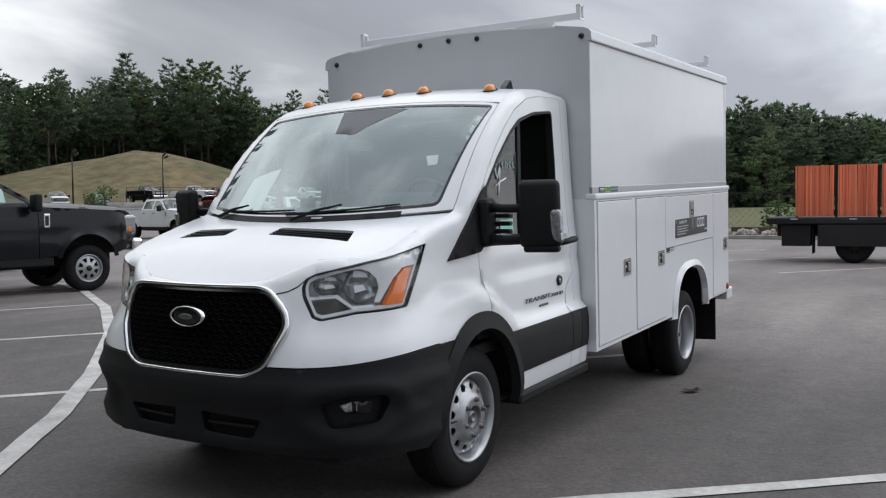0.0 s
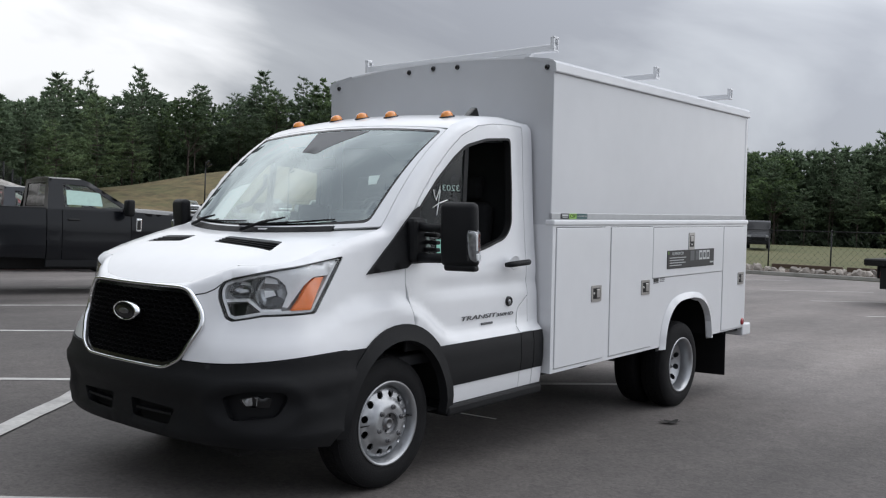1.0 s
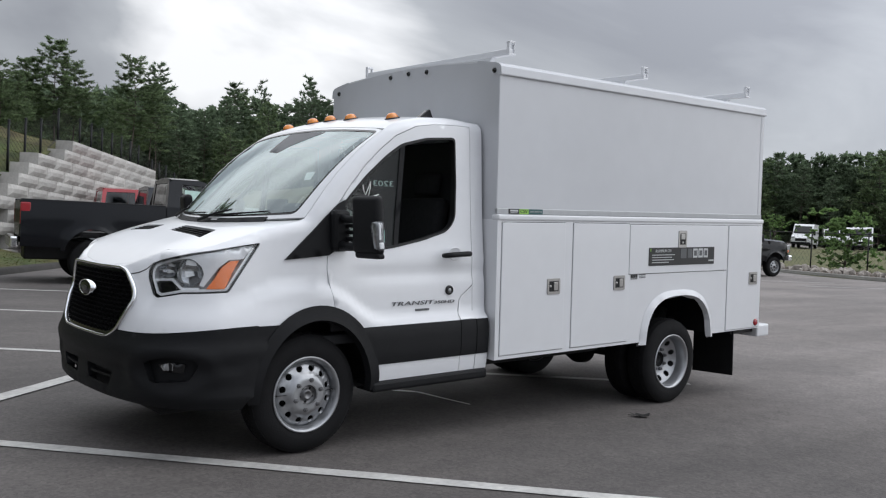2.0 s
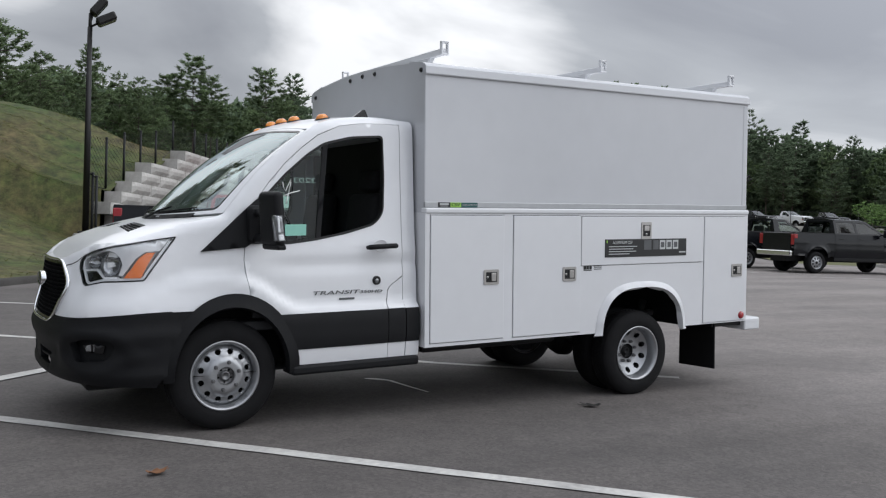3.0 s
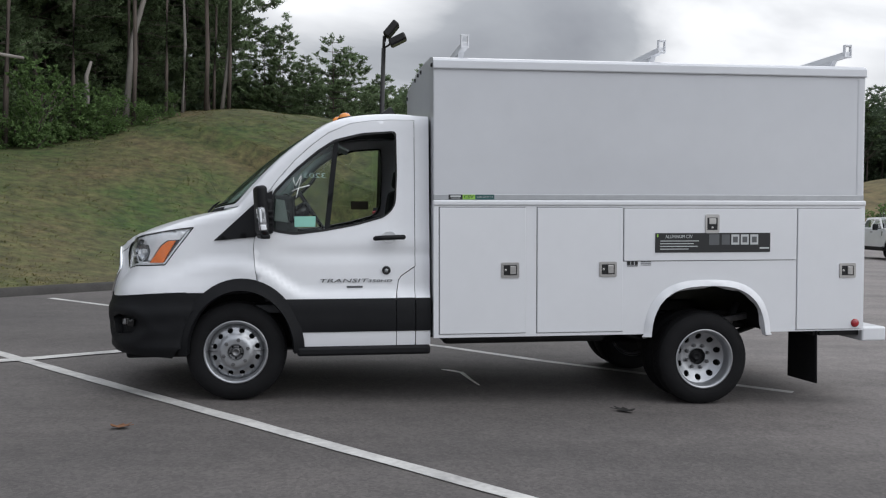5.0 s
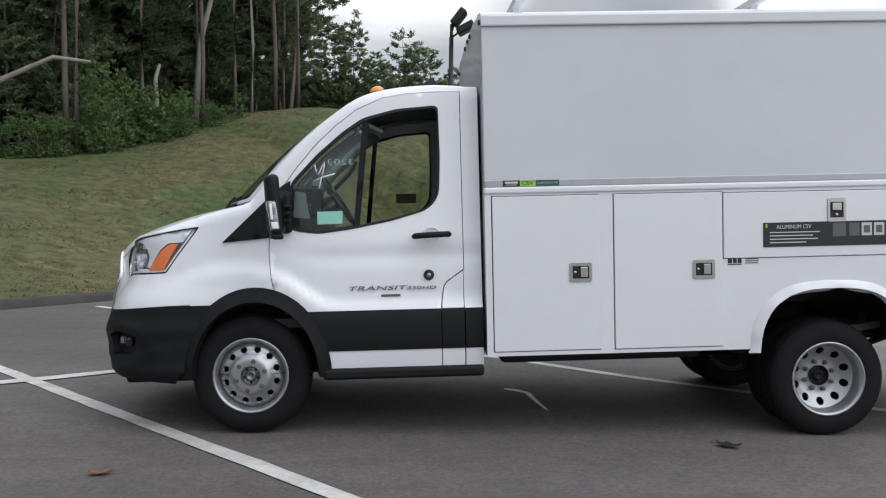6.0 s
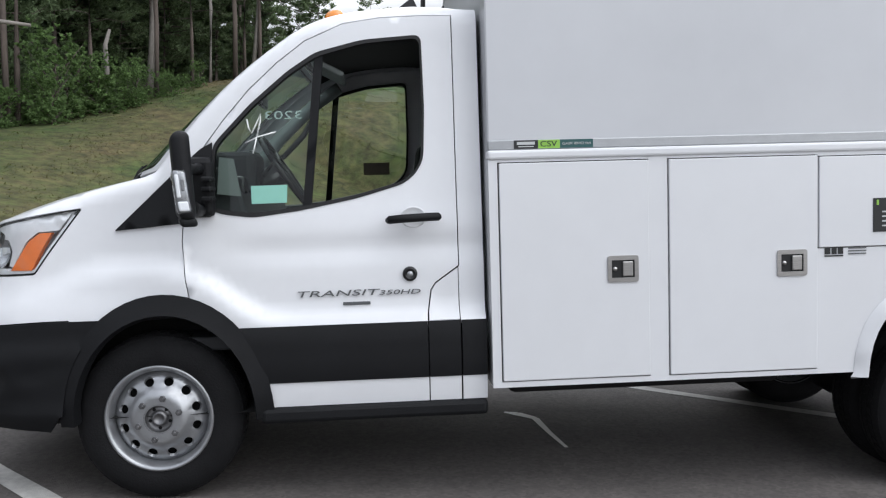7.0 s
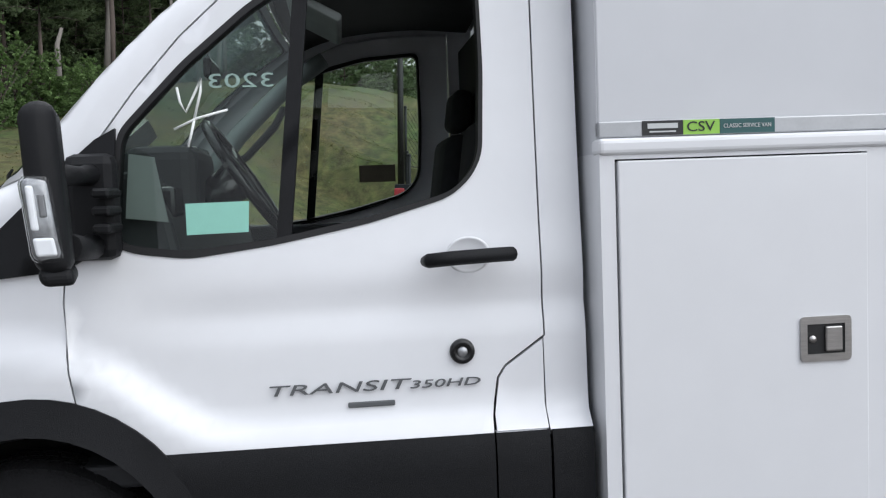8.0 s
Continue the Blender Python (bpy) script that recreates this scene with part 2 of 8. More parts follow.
def asphalt_mat():
    m = mat("asphalt", (0.088, 0.080, 0.077), 0.85, var=0.4, scale=0.35, bump=0.45, bump_scale=160, color2=(0.117, 0.105, 0.099))
    n, l = m.node_tree.nodes, m.node_tree.links
    b = n["Principled BSDF"]
    old = b.inputs["Base Color"].links[0].from_socket
    co = n.new("ShaderNodeTexCoord")
    vor = n.new("ShaderNodeTexVoronoi")
    vor.inputs["Scale"].default_value = 55
    l.new(co.outputs["Object"], vor.inputs["Vector"])
    ramp = n.new("ShaderNodeMapRange")
    ramp.inputs["From Min"].default_value, ramp.inputs["From Max"].default_value = 0.0, 1.0
    ramp.inputs["To Min"].default_value, ramp.inputs["To Max"].default_value = 0.74, 1.25
    l.new(vor.outputs["Color"], ramp.inputs["Value"])
    mul = n.new("ShaderNodeMix")
    mul.data_type, mul.blend_type = "RGBA", "MULTIPLY"
    mul.inputs["Factor"].default_value = 1
    l.new(old, mul.inputs[6])
    l.new(ramp.outputs[0], mul.inputs[7])
    # faint long swept stains
    mp = n.new("ShaderNodeMapping")
    mp.inputs["Rotation"].default_value = (0, 0, radians(28))
    mp.inputs["Scale"].default_value = (0.12, 0.7, 1)
    l.new(co.outputs["Object"], mp.inputs["Vector"])
    st = n.new("ShaderNodeTexNoise")
    st.inputs["Scale"].default_value, st.inputs["Detail"].default_value = 1.2, 6
    l.new(mp.outputs["Vector"], st.inputs["Vector"])
    sr = n.new("ShaderNodeMapRange")
    sr.inputs["From Min"].default_value, sr.inputs["From Max"].default_value = 0.35, 0.7
    sr.inputs["To Min"].default_value, sr.inputs["To Max"].default_value = 0.86, 1.22
    l.new(st.outputs["Fac"], sr.inputs["Value"])
    mul2 = n.new("ShaderNodeMix")
    mul2.data_type, mul2.blend_type = "RGBA", "MULTIPLY"
    mul2.inputs["Factor"].default_value = 1
    l.new(mul.outputs[2], mul2.inputs[6])
    l.new(sr.outputs[0], mul2.inputs[7])
    # the asphalt gets paler towards +x, past a wavering edge
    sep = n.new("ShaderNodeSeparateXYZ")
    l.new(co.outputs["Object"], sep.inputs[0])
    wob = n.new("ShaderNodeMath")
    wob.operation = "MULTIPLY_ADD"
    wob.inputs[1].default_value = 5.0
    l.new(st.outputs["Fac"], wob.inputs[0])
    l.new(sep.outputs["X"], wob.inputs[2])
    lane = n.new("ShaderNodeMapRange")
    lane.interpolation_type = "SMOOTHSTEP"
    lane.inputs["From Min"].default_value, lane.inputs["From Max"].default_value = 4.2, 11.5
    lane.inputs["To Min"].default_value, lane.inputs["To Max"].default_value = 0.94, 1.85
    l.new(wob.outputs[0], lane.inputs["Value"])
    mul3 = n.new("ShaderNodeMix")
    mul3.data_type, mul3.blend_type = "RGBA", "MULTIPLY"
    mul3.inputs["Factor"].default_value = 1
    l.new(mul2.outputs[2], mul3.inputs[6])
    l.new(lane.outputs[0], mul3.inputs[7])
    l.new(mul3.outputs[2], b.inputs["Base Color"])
    return m


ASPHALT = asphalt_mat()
LINEPAINT = mat("worn_white_road_paint", (0.62, 0.61, 0.58), 0.8, var=0.3, scale=3, color2=(0.34, 0.33, 0.32), bump=0.4, bump_scale=150)
SPILL = mat("fresh_white_paint", (0.92, 0.91, 0.88), 0.7, var=0.1, scale=8)
GRASS = mat("mown_grass", (0.040, 0.072, 0.014), 0.95, scale=0.30, color2=(0.108, 0.086, 0.038), bump=1.0, bump_scale=22)
FIELD = mat("meadow_grass", (0.07, 0.085, 0.026), 0.95, scale=0.05, color2=(0.13, 0.115, 0.05), bump=1.0, bump_scale=4)
DRYGRASS = mat("dry_brown_grass", (0.165, 0.118, 0.058), 0.95, scale=0.11, color2=(0.085, 0.085, 0.034), bump=1.0, bump_scale=3)
BLADE = mat("grass_blades", (0.072, 0.118, 0.026), 0.8, scale=0.30, color2=(0.155, 0.125, 0.058), per_island=0.3, spec=0.2)
KERB = mat("dark_asphalt_kerb", (0.05, 0.046, 0.042), 0.9, var=0.4, scale=3, bump=0.8, bump_scale=40)
CONCRETE = mat("cast_concrete", (0.34, 0.33, 0.31), 0.85, var=0.3, scale=2.0, bump=0.5, bump_scale=40)
BLOCK = mat("split_face_concrete_block", (0.50, 0.485, 0.46), 0.9, scale=1.6, color2=(0.34, 0.325, 0.305), bump=1.0, bump_scale=14, per_object=0.12)
ROCK = mat("pale_rip_rap_stone", (0.42, 0.38, 0.34), 0.9, var=0.5, scale=2.0, bump=0.8, bump_scale=12, per_island=0.35)
MULCH = mat("brown_earth", (0.12, 0.085, 0.06), 0.95, var=0.4, scale=0.8, bump=1.0, bump_scale=10)
BARK = mat("pine_bark", (0.135, 0.108, 0.092), 0.95, scale=3.0, color2=(0.07, 0.056, 0.05), bump=1.0, bump_scale=18, stretch=(1, 1, 0.25))
PALEBARK = mat("bleached_dead_wood", (0.29, 0.265, 0.24), 0.9, var=0.4, scale=3.0, bump=0.6, bump_scale=18, stretch=(1, 1, 0.25))
NEEDLES = mat("pine_needles", (0.195, 0.265, 0.165), 0.75, var=0.5, scale=0.6, per_island=0.45, spec=0.2)
LEAVES = mat("broadleaf_foliage", (0.16, 0.23, 0.11), 0.7, var=0.5, scale=0.6, per_island=0.45, spec=0.25)
BRIGHTLEAVES = mat("bright_shrub_foliage", (0.19, 0.30, 0.11), 0.7, var=0.5, scale=0.6, per_island=0.4, spec=0.25)
FINENEEDLES = mat("fine_pine_needles", (0.21, 0.285, 0.15), 0.75, var=0.5, scale=0.6, per_island=0.5, spec=0.2)
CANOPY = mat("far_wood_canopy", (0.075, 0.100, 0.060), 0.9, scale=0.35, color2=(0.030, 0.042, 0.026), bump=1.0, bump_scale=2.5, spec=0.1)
def feathered(m, scale, cut):
    """Break the edges of leaf blades up into small needles, with gaps between them."""
    n, l = m.node_tree.nodes, m.node_tree.links
    out = n["Material Output"]
    solid = out.inputs["Surface"].links[0].from_socket
    co, nz, gt = n.new("ShaderNodeTexCoord"), n.new("ShaderNodeTexNoise"), n.new("ShaderNodeMath")
    nz.inputs["Scale"].default_value, nz.inputs["Detail"].default_value = scale, 2
    l.new(co.outputs["Object"], nz.inputs["Vector"])
    gt.operation = "GREATER_THAN"
    gt.inputs[1].default_value = cut
    l.new(nz.outputs["Fac"], gt.inputs[0])
    clear, mx = n.new("ShaderNodeBsdfTransparent"), n.new("ShaderNodeMixShader")
    l.new(gt.outputs[0], mx.inputs[0])
    l.new(clear.outputs[0], mx.inputs[1])
    l.new(solid, mx.inputs[2])
    l.new(mx.outputs[0], out.inputs["Surface"])


def leafy(m, k):
    """Let part of the light pass through thin leaves."""
    n, l = m.node_tree.nodes, m.node_tree.links
    b, out = n["Principled BSDF"], n["Material Output"]
    tr, mx = n.new("ShaderNodeBsdfTranslucent"), n.new("ShaderNodeMixShader")
    mx.inputs[0].default_value = k
    l.new(b.inputs["Base Color"].links[0].from_socket, tr.inputs["Color"])
    l.new(b.outputs[0], mx.inputs[1])
    l.new(tr.outputs[0], mx.inputs[2])
    l.new(mx.outputs[0], out.inputs["Surface"])


def speckle(m, scale, low, high):
    """Fine light and dark mottling over a material's colour."""
    n, l = m.node_tree.nodes, m.node_tree.links
    b = n["Principled BSDF"]
    old = b.inputs["Base Color"].links[0].from_socket
    co, nz, mr, mul = n.new("ShaderNodeTexCoord"), n.new("ShaderNodeTexNoise"), n.new("ShaderNodeMapRange"), n.new("ShaderNodeMix")
    nz.inputs["Scale"].default_value, nz.inputs["Detail"].default_value, nz.inputs["Roughness"].default_value = scale, 6, 0.7
    l.new(co.outputs["Object"], nz.inputs["Vector"])
    mr.inputs["From Min"].default_value, mr.inputs["From Max"].default_value = 0.34, 0.66
    mr.inputs["To Min"].default_value, mr.inputs["To Max"].default_value = low, high
    l.new(nz.outputs["Fac"], mr.inputs["Value"])
    mul.data_type, mul.blend_type = "RGBA", "MULTIPLY"
    mul.inputs["Factor"].default_value = 1
    l.new(old, mul.inputs[6])
    l.new(mr.outputs[0], mul.inputs[7])
    l.new(mul.outputs[2], b.inputs["Base Color"])


speckle(GRASS, 3.2, 0.45, 1.5)
speckle(DRYGRASS, 0.5, 0.6, 1.4)
speckle(ASPHALT, 5.0, 0.90, 1.10)
for leaf_m in (NEEDLES, FINENEEDLES, LEAVES, BRIGHTLEAVES, BLADE):
    leafy(leaf_m, 0.46)
feathered(FINENEEDLES, 11.0, 0.49)
FENCEMETAL = mat("black_fence_metal", (0.012, 0.013, 0.014), 0.5, 0.4, var=0.3, scale=8)
POLE = mat("dark_bronze_pole_paint", (0.014, 0.013, 0.013), 0.45, 0.2, var=0.25, scale=4)
DARKLEAF = mat("dark_withered_leaf", (0.018, 0.017, 0.016), 0.85, var=0.4, scale=30)
LEAF = mat("dead_brown_leaf", (0.22, 0.10, 0.045), 0.8, var=0.4, scale=30)
TRUCKBLACK = mat("black_truck_paint", (0.005, 0.006, 0.0085), 0.22, var=0.2, scale=2, coat=0.18, spec=0.25)
TRUCKGREY = mat("dark_grey_truck_paint", (0.022, 0.026, 0.034), 0.25, var=0.15, scale=2, coat=0.2, spec=0.35)
TRUCKRED = mat("red_truck_paint", (0.36, 0.012, 0.02), 0.25, var=0.15, scale=2, coat=0.7)
TRUCKWHITE = mat("white_truck_paint", (0.74, 0.75, 0.76), 0.3, var=0.06, scale=2, coat=0.6)
STAKE = mat("orange_red_painted_boards", (0.95, 0.24, 0.115), 0.6, var=0.3, scale=2, per_object=0.22, stretch=(6, 6, 0.4))

# ---------------- mesh helpers ----------------
from mathutils.geometry import delaunay_2d_cdt


def part(name, bm, material, parent=None, label="", smooth=False, at=None):
    """Link a bmesh as one mesh object, under a thing or a part."""
    me = bpy.data.meshes.new(name)
    bm.normal_update()
    bm.to_mesh(me)
    bm.free()
    for i, m in enumerate(material if isinstance(material, (list, tuple)) else [material]):
        me.materials.append(m)
    if smooth:
        me.polygons.foreach_set("use_smooth", [True] * len(me.polygons))
    ob = new(name, me)
    if parent is not None:
        ob.parent = parent
    if at is not None:
        ob.matrix_basis = at
    if label:
        ob["label"] = label
    return ob


def same_part(name, mesh, parent, at=None, label=""):
    """One more object on a mesh that exists."""
    ob = new(name, mesh)
    ob.parent = parent
    if at is not None:
        ob.matrix_basis = at
    if label:
        ob["label"] = label
    return ob


def thing(name, label, category, at=None, group="", kind=""):
    ob = new(name)
    ob.empty_display_size = 0.2
    if at is not None:
        ob.matrix_basis = at
    return tagged(ob, label, category, group, kind)


def box(bm, x0, x1, y0, y1, z0, z1, bevel=0.0, seg=2, m=None):
    made = bmesh.ops.create_cube(bm, size=1.0, matrix=Matrix.Translation(((x0 + x1) / 2, (y0 + y1) / 2, (z0 + z1) / 2))
                                 @ Matrix.Diagonal((abs(x1 - x0), abs(y1 - y0), abs(z1 - z0), 1)))
    verts = made["verts"]
    if bevel > 0:
        edges = list({e for v in verts for e in v.link_edges})
        res = bmesh.ops.bevel(bm, geom=edges, offset=bevel, segments=seg, profile=0.5, affect="EDGES", clamp_overlap=True)
        verts = list({v for f in res["faces"] for v in f.verts} | {v for v in verts if v.is_valid})
    if m is not None:
        bmesh.ops.transform(bm, matrix=m, verts=verts)
    return bm


def one_box(*a, **k):
    return box(bmesh.new(), *a, **k)


def cyl(bm, p0, p1, r0, r1=None, seg=12, caps=True):
    p0, p1 = Vector(p0), Vector(p1)
    r1 = r0 if r1 is None else r1
    d = p1 - p0
    q = d.to_track_quat("Z", "Y").to_matrix()
    rings = []
    for p, r in ((p0, r0), (p1, r1)):
        rings.append([bm.verts.new(p + q @ Vector((r * math.cos(2 * math.pi * i / seg), r * math.sin(2 * math.pi * i / seg), 0))) for i in range(seg)])
    for i in range(seg):
        j = (i + 1) % seg
        bm.faces.new((rings[0][i], rings[0][j], rings[1][j], rings[1][i])).smooth = True
    if caps:
        bm.faces.new(list(reversed(rings[0])))
        bm.faces.new(rings[1])
    return bm


def tube(bm, pts, radii, seg=8):
    """A bent tube through points."""
    pts = [Vector(p) for p in pts]
    if not isinstance(radii, (list, tuple)):
        radii = [radii] * len(pts)
    rings = []
    for i, p in enumerate(pts):
        d = (pts[min(i + 1, len(pts) - 1)] - pts[max(i - 1, 0)]).normalized()
        q = d.to_track_quat("Z", "Y").to_matrix()
        rings.append([bm.verts.new(p + q @ Vector((radii[i] * math.cos(2 * math.pi * k / seg), radii[i] * math.sin(2 * math.pi * k / seg), 0))) for k in range(seg)])
    for a, b in zip(rings, rings[1:]):
        for k in range(seg):
            j = (k + 1) % seg
            bm.faces.new((a[k], a[j], b[j], b[k])).smooth = True
    bm.faces.new(list(reversed(rings[0])))
    bm.faces.new(rings[-1])
    return bm


def lathe(bm, profile, seg=48, m=None):
    """Turn (radius, height) points about z."""
    rings = []
    for r, h in profile:
        if r < 1e-6:
            rings.append([bm.verts.new((0, 0, h))])
        else:
            rings.append([bm.verts.new((r * math.cos(2 * math.pi * k / seg), r * math.sin(2 * math.pi * k / seg), h)) for k in range(seg)])
    for a, b in zip(rings, rings[1:]):
        for k in range(seg):
            j = (k + 1) % seg
            if len(a) == 1 and len(b) == 1:
                continue
            if len(a) == 1:
                f = bm.faces.new((a[0], b[j], b[k]))
            elif len(b) == 1:
                f = bm.faces.new((a[k], a[j], b[0]))
            else:
                f = bm.faces.new((a[k], a[j], b[j], b[k]))
            f.smooth = True
    if m is not None:
        bmesh.ops.transform(bm, matrix=m, verts=[v for ring in rings for v in ring])
    return bm


def prism(bm, outline, y0, y1, bevel=0.0):
    """Extrude an (x, z) outline from y0 to y1."""
    a = [bm.verts.new((x, y0, z)) for x, z in outline]
    f = bm.faces.new(a)
    res = bmesh.ops.extrude_face_region(bm, geom=[f])
    up = [g for g in res["geom"] if isinstance(g, bmesh.types.BMVert)]
    bmesh.ops.translate(bm, verts=up, vec=(0, y1 - y0, 0))
    bmesh.ops.recalc_face_normals(bm, faces=list({f for v in a + up for f in v.link_faces}))
    if bevel:
        edges = list({e for v in a + up for e in v.link_edges})
        bmesh.ops.bevel(bm, geom=edges, offset=bevel, segments=2, profile=0.5, affect="EDGES", clamp_overlap=True)
    return bm


def inside(p, poly):
    x, y = p
    c = False
    j = len(poly) - 1
    for i in range(len(poly)):
        xi, yi = poly[i]
        xj, yj = poly[j]
        if (yi > y) != (yj > y) and x < (xj - xi) * (y - yi) / (yj - yi) + xi:
            c = not c
        j = i
    return c


def dense(poly, step, closed=True):
    out = []
    n = len(poly)
    for i in range(n if closed else n - 1):
        a, b = poly[i], poly[(i + 1) % n]
        k = max(1, int(math.hypot(b[0] - a[0], b[1] - a[1]) / step))
        out += [(a[0] + (b[0] - a[0]) * t / k, a[1] + (b[1] - a[1]) * t / k) for t in range(k)]
    if not closed:
        out.append(poly[-1])
    return out


def near(p, poly, d):
    return any((p[0] - q[0]) ** 2 + (p[1] - q[1]) ** 2 < d * d for q in poly)


def sheet(outline, fn, holes=(), step=0.05, depth=0.02, mirror=False, flip=False, creases=()):
    """A panel: a flat outline with holes, filled with small triangles and laid on the surface fn(u, v);
    its edges turn inwards by depth."""
    outs = [dense(outline, step)] + [dense(h, step) for h in holes]
    pts, edges = [], []
    for o in outs:
        b = len(pts)
        pts += o
        edges += [(b + i, b + (i + 1) % len(o)) for i in range(len(o))]
    edge_pts = list(pts)
    for c in creases:
        c = dense(c, step, closed=False)
        b = len(pts)
        pts += c
        edges += [(b + i, b + i + 1) for i in range(len(c) - 1)]
        edge_pts += c
    us, vs = [p[0] for p in outs[0]], [p[1] for p in outs[0]]
    nu, nv = int((max(us) - min(us)) / step), int((max(vs) - min(vs)) / step)
    for i in range(1, nu + 1):
        for j in range(1, nv + 1):
            p = (min(us) + (i - 0.5 * (j % 2)) * step, min(vs) + j * step)
            if inside(p, outs[0]) and not any(inside(p, h) for h in outs[1:]) and not near(p, edge_pts, step * 0.55):
                pts.append(p)
    vv, _, tris, _, _, _ = delaunay_2d_cdt([Vector(p) for p in pts], edges, [], 0, 1e-5)
    bm = bmesh.new()
    verts = []
    for v in vv:
        p = fn(v[0], v[1])
        verts.append(bm.verts.new((p[0], -p[1], p[2]) if mirror else p))
    for t in tris:
        c = (sum(vv[k][0] for k in t) / 3, sum(vv[k][1] for k in t) / 3)
        if inside(c, outs[0]) and not any(inside(c, h) for h in outs[1:]):
            order = [verts[k] for k in t]
            if mirror != flip:
                order.reverse()
            try:
                bm.faces.new(order).smooth = True
            except ValueError:
                pass
    loose = [v for v in bm.verts if not v.link_faces]
    for v in loose:
        bm.verts.remove(v)
    if depth:
        bm.normal_update()
        rim = [e for e in bm.edges if len(e.link_faces) == 1]
        nrm = {v: v.normal.copy() for e in rim for v in e.verts}
        inner = {v: bm.verts.new(v.co - nrm[v] * depth) for v in nrm}
        for e in rim:
            e.smooth = False
            lp = e.link_loops[0]
            a, b = lp.vert, lp.link_loop_next.vert
            bm.faces.new((b, a, inner[a], inner[b]))
    return bm


def arc(cx, cz, rx, rz, a0, a1, n):
    return [(cx + rx * math.cos(radians(a0 + (a1 - a0) * i / n)), cz + rz * math.sin(radians(a0 + (a1 - a0) * i / n))) for i in range(n + 1)]


def rounded(poly, r, n=4):
    """Round the corners of an outline."""
    out = []
    k = len(poly)
    for i in range(k):
        p, a, b = Vector(poly[i]), Vector(poly[i - 1]), Vector(poly[(i + 1) % k])
        ra = min(r, (a - p).length * 0.45)
        rb = min(r, (b - p).length * 0.45)
        s, e = p + (a - p).normalized() * ra, p + (b - p).normalized() * rb
        for j in range(n + 1):
            t = j / n
            q = s * (1 - t) ** 2 + p * 2 * t * (1 - t) + e * t * t
            out.append((q.x, q.y))
    return out


def ease(x, a, b):
    t = min(1.0, max(0.0, (x - a) / (b - a)))
    return t * t * (3 - 2 * t)


def interp(x, pts):
    if x <= pts[0][0]:
        return pts[0][1]
    for (x0, y0), (x1, y1) in zip(pts, pts[1:]):
        if x <= x1:
            return y0 + (y1 - y0) * (x - x0) / (x1 - x0)
    return pts[-1][1]


def words(name, text, size, material, parent, at, width=0.0, depth=0.0008, shear=0.0):
    """Flat lettering in the built-in font, turned into a mesh."""
    cu = bpy.data.curves.new(name, "FONT")
    cu.body, cu.size, cu.extrude, cu.shear = text, size, depth, shear
    cu.align_x, cu.align_y = "CENTER", "CENTER"
    cu.resolution_u = 3
    tmp = bpy.data.objects.new(name, cu)
    scene.collection.objects.link(tmp)
    bpy.context.view_layer.update()
    me = bpy.data.meshes.new_from_object(tmp.evaluated_get(bpy.context.evaluated_depsgraph_get()))
    wide = tmp.dimensions.x
    bpy.data.objects.remove(tmp)
    bpy.data.curves.remove(cu)
    me.materials.clear()
    me.materials.append(material)
    me.name = name
    if width:
        me.transform(Matrix.Diagonal((width / max(wide, 1e-3), 1, 1, 1)))
    ob = new(name, me)
    ob.parent = parent
    ob.matrix_basis = at
    return ob

# ---------------- ground, lot, embankment ----------------
KU, KN, K0 = Vector((0.62, 0.785)), Vector((-0.785, 0.62)), Vector((-4.05, 6.25))   # along the kerb, away from the lot, a point of it


def sd(x, y):
    p = Vector((x, y)) - K0
    return p.dot(KU), p.dot(KN)


def xy(s, d):
    p = K0 + KU * s + KN * d
    return p.x, p.y


WALL_D, WALL_S0, WALL_S1 = 2.3, 13.6, 33.5


ROW_H = 0.33


FALL = 0.045                      # the courses fall along the wall, against the rising lot


def wall_rows(s):
    """How many courses stand at s."""
    return int(interp(s, [(13.6, 6.0), (18.7, 11.0), (27.0, 11.0), (28.0, 10.0), (31.5, 10.0), (33.4, 9.0)]) + 0.01)


def wall_top(s):
    """Height of the stepped block wall."""
    return ROW_H * wall_rows(s) - FALL * (s - WALL_S0) if WALL_S0 <= s <= WALL_S1 else 0.0


def bank(s, d):
    """Height of the grass embankment, in metres, by the way along the kerb and away from it."""
    crest = interp(s, [(-11, 0.3), (-2, 1.9), (2, 2.4), (8, 2.7), (14, 3.1), (25, 3.5), (45, 3.3), (80, 3.0)])
    wide = 13.0
    mound = 2.05 * math.exp(-((s - 18.3) / 6.8) ** 2 - ((d - 12.8) / 8.5) ** 2)
    if s > WALL_S0 + 0.01 and s < WALL_S1:
        low = wall_top(s)
        h = low + (crest - low) * ease(d, WALL_D, wide) + mound * ease(d, WALL_D, 7.0)
    else:
        t = min(1, max(0, (d - 0.25) / wide))
        h = crest * (0.35 * t + 0.65 * t * t * (3 - 2 * t)) + 0.10 * ease(d, 0.2, 0.5) + mound * ease(d, 1.0, 8.0)
    n = noise.noise(Vector((s * 0.13, d * 0.13, 3.1)))
    n2 = noise.noise(Vector((s * 0.7, d * 0.7, 8.0)))
    return h + (0.28 * n + 0.05 * n2) * ease(d, 1.0, 6.0)


